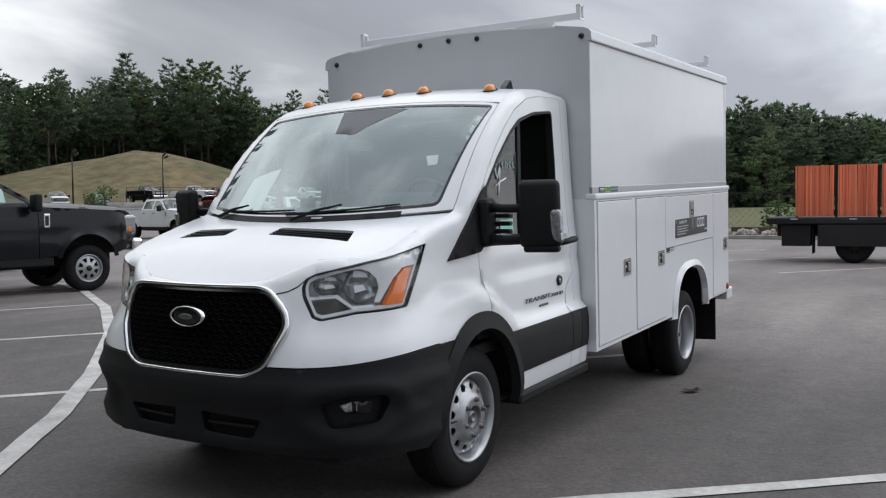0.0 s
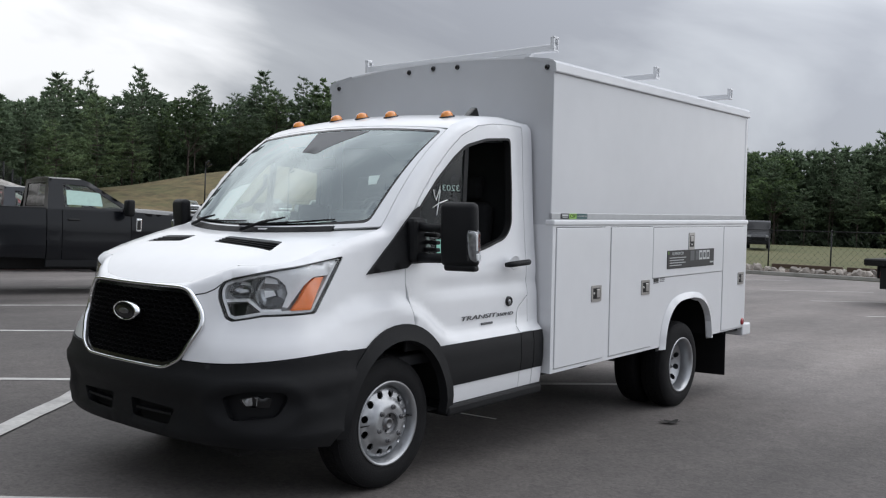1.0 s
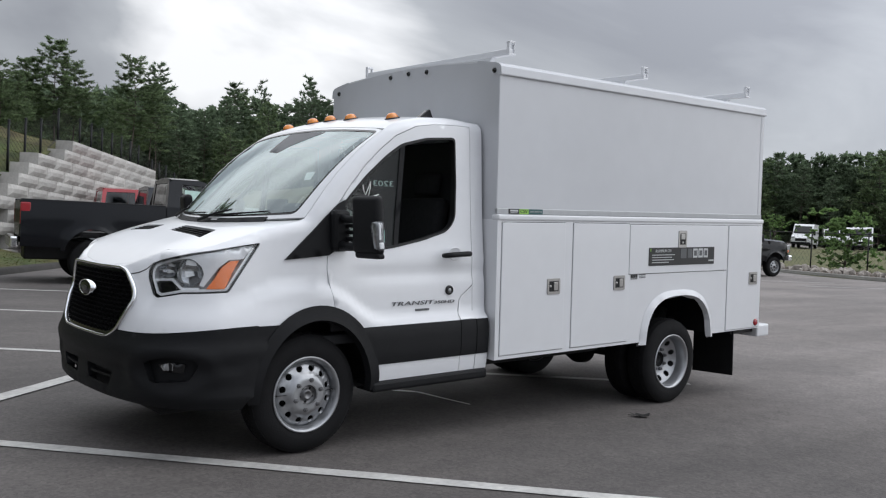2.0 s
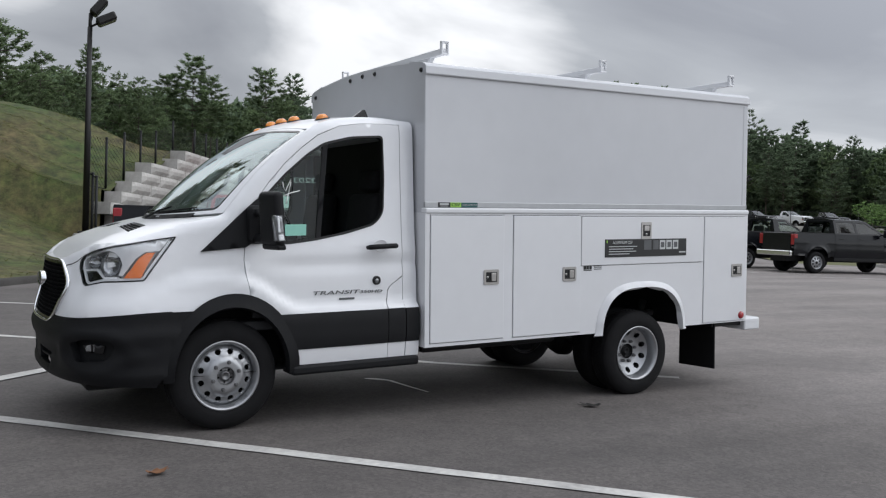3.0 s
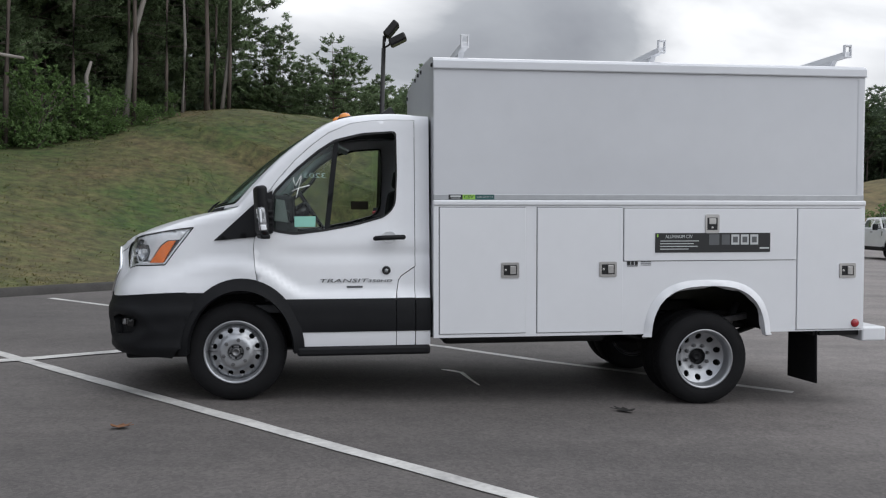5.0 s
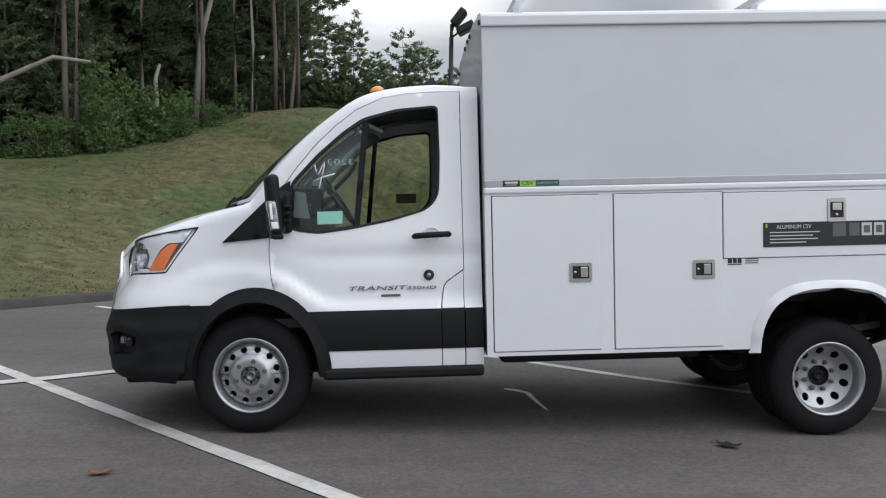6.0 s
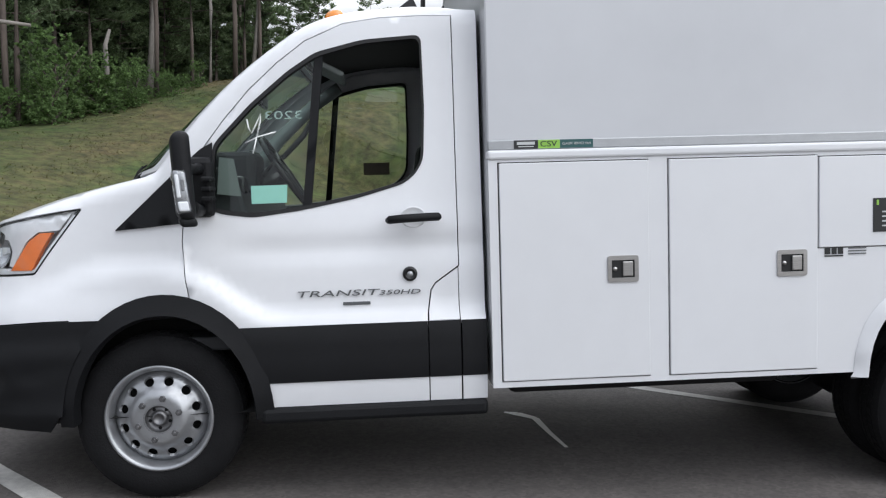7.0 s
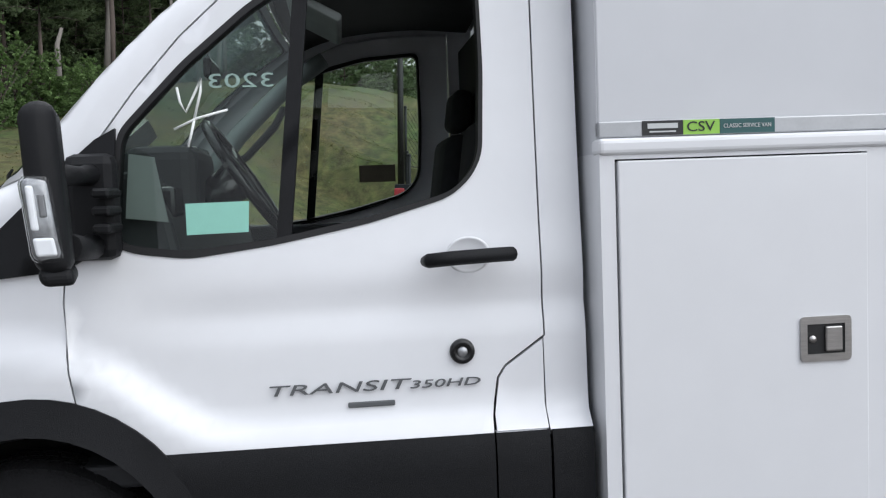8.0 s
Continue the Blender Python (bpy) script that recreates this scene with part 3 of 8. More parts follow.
def make_ground():
    bm = bmesh.new()
    rings = [0, 60, 140, 300, 700, 1800]
    prev = None
    for r in rings:
        ring = [bm.verts.new((20 + r * math.cos(2 * math.pi * k / 48), 20 + r * math.sin(2 * math.pi * k / 48), -0.03)) for k in range(48)] if r else [bm.verts.new((20, 20, -0.03))]
        if prev:
            for k in range(48):
                j = (k + 1) % 48
                bm.faces.new((prev[0], ring[k], ring[j]) if len(prev) == 1 else (prev[k], ring[k], ring[j], prev[j]))
        prev = ring
    tagged(part("ground", bm, FIELD), "rough meadow ground reaching to the horizon", "ground", kind="structure")

    # the asphalt lot, one sheet
    bm = bmesh.new()
    edge = [xy(-140, 60), xy(-11, 40), xy(-11, 0), xy(0, 0), xy(WALL_S0, 0.05), xy(WALL_S0 + 0.1, WALL_D), xy(34, WALL_D), (38, 78), (58, 92), (78, 66), (46, 30), (35.2, 14), (34.2, 4), (35, -12), (44, -140), (-120, -160), (-160, -40)]
    bm.faces.new([bm.verts.new((x, y, 0.0)) for x, y in edge])
    bmesh.ops.triangulate(bm, faces=bm.faces[:])
    bmesh.ops.recalc_face_normals(bm, faces=bm.faces[:])
    if bm.faces[0].normal.z < 0:
        bmesh.ops.reverse_faces(bm, faces=bm.faces[:])
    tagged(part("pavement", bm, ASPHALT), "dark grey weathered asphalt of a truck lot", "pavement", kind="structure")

    # embankment
    bm = bmesh.new()
    s_list = [-11 + 0.5 * i for i in range(94)] + [36 + 2.0 * i for i in range(30)]
    d_list = [0.22, 0.5, 0.9, 1.3, 1.8, 2.31] + [2.9 + 0.6 * i for i in range(32)] + [23 + 4.0 * i for i in range(12)]
    grid = []
    for s in s_list:
        row = []
        for d in d_list:
            dd = d if not (WALL_S0 <= s <= WALL_S1) else max(d, WALL_D + 0.25)
            z = bank(s, dd)
            if d == 0.22:
                z = 0.05 if not (WALL_S0 <= s <= WALL_S1) else z
            x, y = xy(s, dd)
            row.append(bm.verts.new((x, y, z)))
        grid.append(row)
    for i in range(len(grid) - 1):
        for j in range(len(d_list) - 1):
            vs = (grid[i][j], grid[i + 1][j], grid[i + 1][j + 1], grid[i][j + 1])
            if len({(round(v.co.x, 3), round(v.co.y, 3)) for v in vs}) < 4:
                continue
            bm.faces.new(vs).smooth = True
    bmesh.ops.recalc_face_normals(bm, faces=bm.faces[:])
    tagged(part("grass_bank", bm, GRASS), "mown green and straw-coloured grass embankment with bare patches", "embankment", kind="structure")

    # low asphalt kerb along the bank
    bm = bmesh.new()
    prof = [(-0.02, 0.0), (0.03, 0.10), (0.12, 0.13), (0.24, 0.12), (0.28, 0.0)]
    prev = None
    for i in range(60):
        s = -11 + 0.5 * i
        if s > WALL_S0:
            break
        ring = []
        for d, z in prof:
            x, y = xy(s, d + 0.02 * noise.noise(Vector((s * 0.8, 0, 0))))
            ring.append(bm.verts.new((x, y, z - 0.004 + 0.012 * noise.noise(Vector((s, d, 2.0))))))
        if prev:
            for k in range(len(prof) - 1):
                bm.faces.new((prev[k], ring[k], ring[k + 1], prev[k + 1])).smooth = True
        prev = ring
    bmesh.ops.recalc_face_normals(bm, faces=bm.faces[:])
    tagged(part("kerb", bm, KERB), "low worn dark asphalt kerb along the grass", "kerb", kind="structure")


make_ground()


def stripe(name, pts, w=0.11, label="worn white painted parking line on asphalt", up=0.004):
    bm = bmesh.new()
    pts = [Vector((*p, 0)) for p in dense(pts, 0.22, closed=False)]
    prev = None
    for i, p in enumerate(pts):
        d = (pts[min(i + 1, len(pts) - 1)] - pts[max(i - 1, 0)]).normalized()
        nrm = Vector((-d.y, d.x, 0))
        e = 0.012 * noise.noise(p * 3.0)
        e2 = 0.012 * noise.noise(p * 3.0 + Vector((9, 4, 1)))
        pair = (bm.verts.new(p + nrm * (w / 2 + e) + Vector((0, 0, up))), bm.verts.new(p - nrm * (w / 2 + e2) + Vector((0, 0, up))))
        if prev:
            bm.faces.new((prev[0], prev[1], pair[1], pair[0]))
        prev = pair
    bmesh.ops.recalc_face_normals(bm, faces=bm.faces[:])
    if bm.faces[0].normal.z < 0:
        bmesh.ops.reverse_faces(bm, faces=bm.faces[:])
    return tagged(part(name, bm, LINEPAINT), label, "road marking", group="parking lines", kind="structure")


stripe("parking_line", up=0.0065, pts=[(-4.6, 3.66), (-2.24, 1.06), (-0.70, -0.65), (0.1, -1.53), (1.54, -3.12), (3.2, -4.95)], w=0.115)
stripe("parking_line", [(-3.35, 6.27), (-0.9, 4.15), (0.67, 2.83), (1.87, 1.87), (2.73, 1.0), (4.46, -0.48)], 0.10)
stripe("parking_line", [(-1.6, 8.6), (1.34, 6.6), (2.1, 6.06), (2.9, 5.55)], 0.10)
stripe("parking_line", [(0.6, 10.75), (2.68, 9.55), (4.85, 8.47)], 0.10)
stripe("parking_line", [(5.0, 12.4), (6.6, 11.5)], 0.10)
stripe("curved_lane_line", [(-3.0, 0.15), (-1.89, 0.86), (-1.26, 1.32), (-0.93, 1.60), (-0.04, 2.36), (1.12, 3.53), (2.88, 5.55), (4.67, 7.97), (6.37, 10.79), (7.2, 12.6)], 0.15, "worn white curved lane line on asphalt", 0.009)
stripe("parking_line", [(15.38, 0.56), (17.99, -1.3)], 0.12)
stripe("parking_line", [(19.0, 2.75), (21.5, 0.9)], 0.12)
stripe("parking_line", [(22.5, 5.2), (25.5, 2.9)], 0.12)
stripe("parking_line", [(24.5, 13.0), (29.5, 10.5)], 0.12)
stripe("parking_line", [(25.5, 9.5), (30.5, 7.0)], 0.12)
stripe("parking_line", [(22.0, 16.5), (27.0, 14.0)], 0.12)
# ---------------- the service van: cab ----------------
van = thing("service_van", "white cutaway service van with enclosed utility body parked across painted lines", "van", pose(0, 0.03, 0, 0, SLOPE, 0))

PLAN = [(-0.975, 0.25), (-0.985, 0.0), (-0.975, -0.25), (-0.945, -0.48), (-0.885, -0.68), (-0.78, -0.83), (-0.62, -0.925), (-0.42, -0.965),
        (-0.1, -0.98), (0.4, -0.985), (0.9, -0.985), (1.40, -0.985), (1.9, -0.985)]


def catmull(p0, p1, p2, p3, t):
    return [0.5 * (2 * b + (c - a) * t + (2 * a - 5 * b + 4 * c - d) * t * t + (3 * b - a - 3 * c + d) * t ** 3) for a, b, c, d in zip(p0, p1, p2, p3)]


plan_pts = []
for i in range(1, len(PLAN) - 2):
    for k in range(40):
        plan_pts.append(catmull(PLAN[i - 1], PLAN[i], PLAN[i + 1], PLAN[i + 2], k / 40))
plan_pts.append(list(PLAN[-2]))
plan_np = np.array(plan_pts)
plan_a = np.concatenate([[0], np.cumsum(np.hypot(*np.diff(plan_np, axis=0).T))])
plan_t = np.gradient(plan_np, plan_a, axis=0)
A_END = float(plan_a[-1])


def plan(a):
    a = min(max(a, 0.0), A_END)
    x, y = np.interp(a, plan_a, plan_np[:, 0]), np.interp(a, plan_a, plan_np[:, 1])
    tx, ty = np.interp(a, plan_a, plan_t[:, 0]), np.interp(a, plan_a, plan_t[:, 1])
    h = math.hypot(tx, ty)
    return float(x), float(y), float(ty / h), float(-tx / h)   # the normal points outwards


def ax(x):
    """The way along the plan at which the side passes x."""
    return float(np.interp(x, plan_np[:, 0], plan_a))


FRONT_IN = [(0.3, 0.07), (0.36, 0.025), (0.45, 0.0), (0.66, 0.0), (0.73, 0.012), (0.80, 0.03), (0.93, 0.045), (1.05, 0.065), (1.2, 0.10)]
SIDE_IN = [(0.3, 0.03), (0.42, 0.005), (0.5, 0.0), (0.75, 0.0), (1.0, 0.008), (1.15, 0.02), (1.25, 0.032), (1.5, 0.050), (1.95, 0.072), (2.1, 0.085)]
SWOOP = [(-0.6, 0.86), (-0.42, 0.92), (-0.25, 0.975), (0.0, 0.99), (0.13, 0.965), (0.25, 0.905), (0.36, 0.82), (0.45, 0.765), (0.55, 0.748), (0.8, 0.744), (1.5, 0.742)]


def inset(a, z):
    x = plan(a)[0]
    f = interp(z, FRONT_IN)
    s = interp(z, SIDE_IN)
    line = interp(x, SWOOP)
    s += 0.040 * ease(z, line - 0.015, line + 0.035) * ease(x, -0.65, -0.2)
    s += 0.011 * math.exp(-((z - 1.04) / 0.04) ** 2) * ease(x, 0.2, 0.5)
    k = ease(a, 0.55, 1.15)
    corner = interp(a, [(0.40, 0.0), (0.52, 0.025), (0.66, 0.075), (0.9, 0.065), (1.15, 0.045), (1.4, 0.03), (1.75, 0.0)]) * ease(z, 0.77, 0.96)
    return f * (1 - k) + s * k + corner


def ws_base(y):
    return -0.26 + 0.38 * y * y, 1.352 + 0.045 * y * y


def ws_top(y):
    return 0.555 + 0.07 * y * y, 1.992 - 0.055 * y * y


def top(x, y):
    xb, zb = ws_base(y)
    xt, zt = ws_top(y)
    if x < xb:
        front = 1.243 - 0.28 * max(0.0, abs(y) - 0.45) ** 2
        if x < -0.6:
            return front - 0.34 * (-0.6 - x) - 0.9 * (-0.6 - x) ** 2
        t = (x + 0.6) / (xb + 0.6)
        return front + (zb - 0.010 - front) * t + 0.05 * t * (1 - t)
    if x < xt:
        return zb + (zt - zb) * (x - xb) / (xt - xb) + 0.05 * math.sin(math.pi * (x - xb) / (xt - xb))
    d = x - xt
    return zt + 0.115 * (1 - math.exp(-d / 0.17)) - 0.02 * ease(x, 1.1, 1.4)


def roll(a):
    return interp(plan(a)[0], [(-0.9, 0.055), (0.0, 0.05), (0.6, 0.06), (1.0, 0.072)])


TOP_A = [i * 0.012 for i in range(int(A_END / 0.012) + 1)]
TOP_Z = []
for a in TOP_A:
    x, y, nx, ny = plan(a)
    r = roll(a)
    z0 = 1.1 if x < 0.1 else 1.9
    for _ in range(14):
        i = inset(a, z0) + r
        z0 = 0.5 * z0 + 0.5 * (top(x - nx * i, y - ny * i) - r)
    TOP_Z.append(z0)


def ztop(a):
    return float(np.interp(abs(a), TOP_A, TOP_Z))


def vtop(a):
    return ztop(a) + roll(abs(a)) * math.pi / 2


def skin(a, v, out=0.0):
    """A point of the cab's skin: a along the plan (negative: far side), v up the side and over its rounded top edge."""
    sign = 1 if a >= 0 else -1
    a = abs(a)
    x, y, nx, ny = plan(a)
    z0, r = ztop(a), roll(a)
    if v <= z0:
        i, z = inset(a, v) - out, v
    else:
        p = min((v - z0) / r, math.pi / 2)
        i, z = inset(a, z0) + r * (1 - math.cos(p)) - out * math.cos(p), z0 + r * math.sin(p) + out * math.sin(p)
    return (x - nx * i, sign * (y - ny * i), z)


def shrink(poly, d):
    """Move an outline inwards by d."""
    area = sum(poly[i - 1][0] * poly[i][1] - poly[i][0] * poly[i - 1][1] for i in range(len(poly)))
    s = 1 if area > 0 else -1
    out = []
    for i in range(len(poly)):
        p, a, b = Vector(poly[i]), Vector(poly[i - 1]), Vector(poly[(i + 1) % len(poly)])
        u, w = (p - a).normalized(), (b - p).normalized()
        n1, n2 = Vector((-u.y, u.x)) * s, Vector((-w.y, w.x)) * s
        m = n1 + n2
        m = m / max(0.6, m.length_squared / 2) if m.length > 1e-4 else n1
        out.append((p.x + m.x * d, p.y + m.y * d))
    return out


def side(poly):
    return [(ax(x), z) for x, z in poly]


def flip(poly):
    return [(-a, z) for a, z in reversed(poly)]


ARCH_IN = arc(0.04, 0.36, 0.372, 0.435, 180, 0, 22)
ARCH_IN = [(-0.34, 0.2)] + ARCH_IN + [(0.41, 0.2)]
ARCH_OUT = [(-0.395, 0.34)] + arc(0.045, 0.36, 0.44, 0.52, 178, 2, 26) + [(0.485, 0.34)]
DOOR = [(0.135, 1.17), (0.128, 1.09), (0.138, 0.97), (0.158, 0.852), (0.205, 0.834), (0.25, 0.808), (0.30, 0.771), (0.34, 0.732), (0.366, 0.70), (1.137, 0.70), (1.14, 0.76), (1.155, 0.855), (1.175, 0.885), (1.277, 0.955),
        (1.277, 2.015), (1.14, 2.015), (0.97, 2.008), (0.82, 1.985), (0.66, 1.915), (0.54, 1.825), (0.42, 1.715), (0.31, 1.59), (0.215, 1.465), (0.17, 1.36)]
WINDOW = rounded([(0.235, 1.225), (0.262, 1.49), (0.42, 1.655), (0.58, 1.79), (0.70, 1.868), (0.90, 1.918), (1.148, 1.936), (1.153, 1.62), (1.143, 1.41), (1.112, 1.352), (1.056, 1.306), (0.855, 1.250), (0.62, 1.206), (0.42, 1.182), (0.29, 1.20)], 0.035)
INNER = rounded([(0.249, 1.235), (0.274, 1.482), (0.432, 1.645), (0.588, 1.776), (0.705, 1.850), (0.90, 1.902), (1.140, 1.922), (1.143, 1.62), (1.132, 1.41), (1.105, 1.360), (1.058, 1.320), (0.855, 1.266), (0.62, 1.222), (0.42, 1.202), (0.30, 1.216)], 0.035)
GLASSHOLE = INNER
HEADLIGHT = rounded([(0.593, 1.080), (0.609, 1.115), (0.658, 1.133), (0.99, 1.189), (1.395, 1.240), (1.263, 1.071), (1.19, 0.972), (0.895, 0.962), (0.693, 0.933), (0.646, 0.945), (0.6, 1.035)], 0.012, 3)
GRILLE = rounded([(-0.35, 0.688), (0.35, 0.688), (0.45, 0.735), (0.547, 0.90), (0.537, 0.98), (0.455, 1.078), (0.40, 1.092), (-0.40, 1.092), (-0.455, 1.078), (-0.537, 0.98), (-0.547, 0.90), (-0.45, 0.735)], 0.04)
FOG = rounded([(0.700, 0.59), (0.833, 0.625), (0.99, 0.615), (1.02, 0.58), (0.965, 0.495), (0.745, 0.478)], 0.03, 3)


FLAP = [(1.1445, 0.731), (1.146, 0.765), (1.160, 0.852), (1.178, 0.88), (1.2735, 0.945), (1.2735, 0.731)]


def bumper_line(a):
    return 0.738 + 0.042 * ease(abs(a), 0.55, 1.35)


def make_cab():
    aend = ax(1.385)
    line = [i * 0.05 for i in range(int(aend / 0.05) + 1)] + [aend]
    upper = [(a, vtop(a)) for a in line]
    lower = [(a, bumper_line(a) + 0.004) for a in line if a < ax(-0.30)] + [(ax(-0.28), 0.72), (ax(0.45), 0.72), (aend, 0.728)]
    outline = [(-a, v) for a, v in reversed(lower[1:])] + lower + list(reversed(upper)) + [(-a, v) for a, v in upper[1:]]
    holes = []
    for f in (lambda p: p, flip):
        holes += [f(shrink(side(DOOR), -0.004)), f(shrink(HEADLIGHT, -0.003)), f(shrink(side(ARCH_OUT), 0.02)), f(shrink(side(FLAP), -0.004))]
    holes.append(shrink(GRILLE, 0.012))
    part("body_shell", sheet(outline, skin, holes, 0.038, 0.025), WHITE, van, "glossy white painted wings, pillars and nose")

    # doors
    for far in (False, True):
        f = flip if far else (lambda p: p)
        door = part("door", sheet(f(shrink(side(DOOR), 0.0005)), skin, [f(side(WINDOW))], 0.032, 0.03), WHITE, van,
                    "white cab door with black window frame")
        part("window_frame", sheet(f(side(WINDOW)), lambda a, v: skin(a, v, 0.003), [f(side(GLASSHOLE))], 0.05, 0.045), SEAL, door, "black rubber and plastic window surround")
        bar = [(0.628, 1.215), (0.664, 1.22), (0.735, 1.87), (0.698, 1.86)]
        part("window_divider", sheet(f(side(bar)), lambda a, v: skin(a, v, -0.006), (), 0.05, 0.03), PLASTIC, door, "black upright window channel")
        fixed = [(0.245, 1.23), (0.27, 1.485), (0.43, 1.65), (0.58, 1.78), (0.715, 1.86), (0.66, 1.225), (0.40, 1.198)]
        part("quarter_glass", sheet(f(side(fixed)), lambda a, v: skin(a, v, -0.014), (), 0.08, 0.0), GLASS, door, "clear quarter glass")
        if far:
            rest = [(0.66, 1.225), (0.715, 1.86), (0.90, 1.91), (1.145, 1.925), (1.15, 1.62), (1.14, 1.40), (1.06, 1.31), (0.86, 1.26)]
            part("window_glass", sheet(f(side(rest)), lambda a, v: skin(a, v, -0.018), (), 0.08, 0.0), GLASS, door, "closed clear door glass")
        # handle and its scoop
        sgn = 1 if far else -1
        at = Matrix.Diagonal((1, -sgn, 1, 1))
        bm = bmesh.new()
        tube(bm, [(0.985, -0.975, 1.155), (0.99, -1.005, 1.158), (1.04, -1.015, 1.162), (1.15, -1.013, 1.166), (1.19, -1.003, 1.166), (1.196, -0.965, 1.164)], [0.014, 0.018, 0.018, 0.018, 0.018, 0.014], 10)
        part("door_handle", bm, PLASTIC, door, "black pull handle", at=at)
        bm = lathe(bmesh.new(), [(0.0, 0.002), (0.03, 0.003), (0.047, 0.006), (0.052, 0.0085), (0.055, 0.004)], 32, pose(1.09, -0.9645, 1.166, 93, 0, 0) @ Matrix.Diagonal((1.0, 0.82, 1, 1)))
        part("handle_scoop", bm, WHITE, door, at=at)
        # mirror sail
        sail = [(-0.15, 1.145), (0.135, 1.168), (0.25, 1.235), (0.262, 1.50), (0.215, 1.475), (0.13, 1.402), (0.05, 1.328)]
        part("mirror_sail", sheet(f(side(sail)), lambda a, v: skin(a, v, 0.014), (), 0.032, 0.02), PLASTIC, van, "black plastic triangle at the mirror foot")

    # lower trim
    for far in (False, True):
        f = flip if far else (lambda p: p)
        cuts = [(0.33, 1.136), (1.141, 1.274), (1.281, 1.385)]
        for x0, x1 in cuts:
            part("side_cladding", sheet(f(side([(x0, 0.49), (x1, 0.49), (x1, 0.728), (x0, 0.728)])), lambda a, v: skin(a, v, 0.014 - 0.01 * ease(v, 0.70, 0.728) - 0.008 * ease(v, 0.52, 0.49)),
                                        [f(shrink(side(ARCH_OUT), 0.02))], 0.05, 0.02), PLASTIC, van, "black plastic door cladding")
            part("white_sill", sheet(f(side([(x0, 0.386), (x1, 0.386), (x1, 0.4885), (x0, 0.4885)])), skin, [f(shrink(side(ARCH_OUT), 0.02))], 0.05, 0.02), WHITE, van)
        if not far:
            part("fuel_flap", sheet(side(FLAP), skin, (), 0.05, 0.02), WHITE, van, "white fuel door below the cab door")
        else:
            part("sill_panel", sheet(flip(side(FLAP)), skin, (), 0.05, 0.02), WHITE, van)
        y0 = -0.995 if not far else 0.80
        part("running_step", one_box(0.43, 1.385, y0, y0 + 0.195, 0.318, 0.384, 0.018), PLASTIC, van, "black step under the cab door")
        part("wheel_arch_flare", sheet(f(side(ARCH_OUT)), lambda a, v: skin(a, v, 0.030 - 0.018 * ease(math.hypot((plan(abs(a))[0] - 0.04) / 0.44, (v - 0.36) / 0.52), 0.80, 1.0)),
                                       [f(side(ARCH_IN))], 0.045, 0.05), PLASTIC, van, "black plastic wheel arch flare")
    # bumper
    aend = ax(-0.15)
    line = [i * 0.05 for i in range(int(aend / 0.05) + 1)] + [aend]
    low = [(a, interp(a, [(0, 0.365), (0.5, 0.355), (0.8, 0.345), (1.2, 0.325), (ax(-0.43), 0.318), (ax(-0.38), 0.40)])) for a in line]
    upp = [(a, bumper_line(a)) for a in line]
    outline = [(-a, v) for a, v in reversed(low[1:])] + low + list(reversed(upp)) + [(-a, v) for a, v in upp[1:]]
    intakes = [rounded(q, 0.015, 3) for q in ([(-0.42, 0.505), (-0.37, 0.43), (-0.10, 0.43), (-0.08, 0.52)], [(0.08, 0.52), (0.10, 0.43), (0.37, 0.42), (0.42, 0.505)])]

    def bump(a, v):
        o = 0.010 + 0.014 * ease(v, 0.70, 0.655) * ease(v, 0.54, 0.63) + 0.016 * math.exp(-((v - 0.385) / 0.035) ** 2)
        o -= 0.012 * ease(v, 0.60, 0.545) * ease(v, 0.40, 0.43) * ease(abs(a), 0.62, 0.50)
        d = math.hypot((abs(a) - 0.86) / 0.24, (v - 0.545) / 0.115)
        o += 0.010 * math.exp(-((d - 1.0) / 0.20) ** 2) - 0.008 * ease(d, 1.0, 0.7)
        w = ease(abs(a), 1.05, 1.20)
        o += 0.010 * w * ease(v, 0.55 + 0.14 * (abs(a) - 1.1), 0.53 + 0.14 * (abs(a) - 1.1))
        return skin(a, v, o * (1 - 0.45 * ease(abs(a), 1.25, 1.6)))
    part("front_bumper", sheet(outline, bump, [FOG, flip(FOG)] + intakes + [shrink(GRILLE, 0.015), shrink(side(ARCH_OUT), 0.02), flip(shrink(side(ARCH_OUT), 0.02))], 0.03, 0.05), PLASTIC, van, "black textured plastic front bumper")
    for q in intakes:
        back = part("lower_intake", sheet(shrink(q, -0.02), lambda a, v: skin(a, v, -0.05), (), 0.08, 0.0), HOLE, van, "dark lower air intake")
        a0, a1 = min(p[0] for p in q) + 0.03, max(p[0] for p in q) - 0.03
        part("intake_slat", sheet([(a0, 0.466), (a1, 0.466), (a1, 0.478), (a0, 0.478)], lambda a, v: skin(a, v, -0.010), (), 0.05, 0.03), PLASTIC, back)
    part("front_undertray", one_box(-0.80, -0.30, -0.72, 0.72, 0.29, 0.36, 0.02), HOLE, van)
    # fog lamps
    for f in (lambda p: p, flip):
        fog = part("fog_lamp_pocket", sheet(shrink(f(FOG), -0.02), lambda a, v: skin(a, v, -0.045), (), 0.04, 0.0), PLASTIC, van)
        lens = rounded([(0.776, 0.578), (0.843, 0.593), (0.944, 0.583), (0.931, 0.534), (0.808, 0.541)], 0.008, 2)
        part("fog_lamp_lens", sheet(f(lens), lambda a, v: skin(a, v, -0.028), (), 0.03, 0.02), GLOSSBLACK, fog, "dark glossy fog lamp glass")
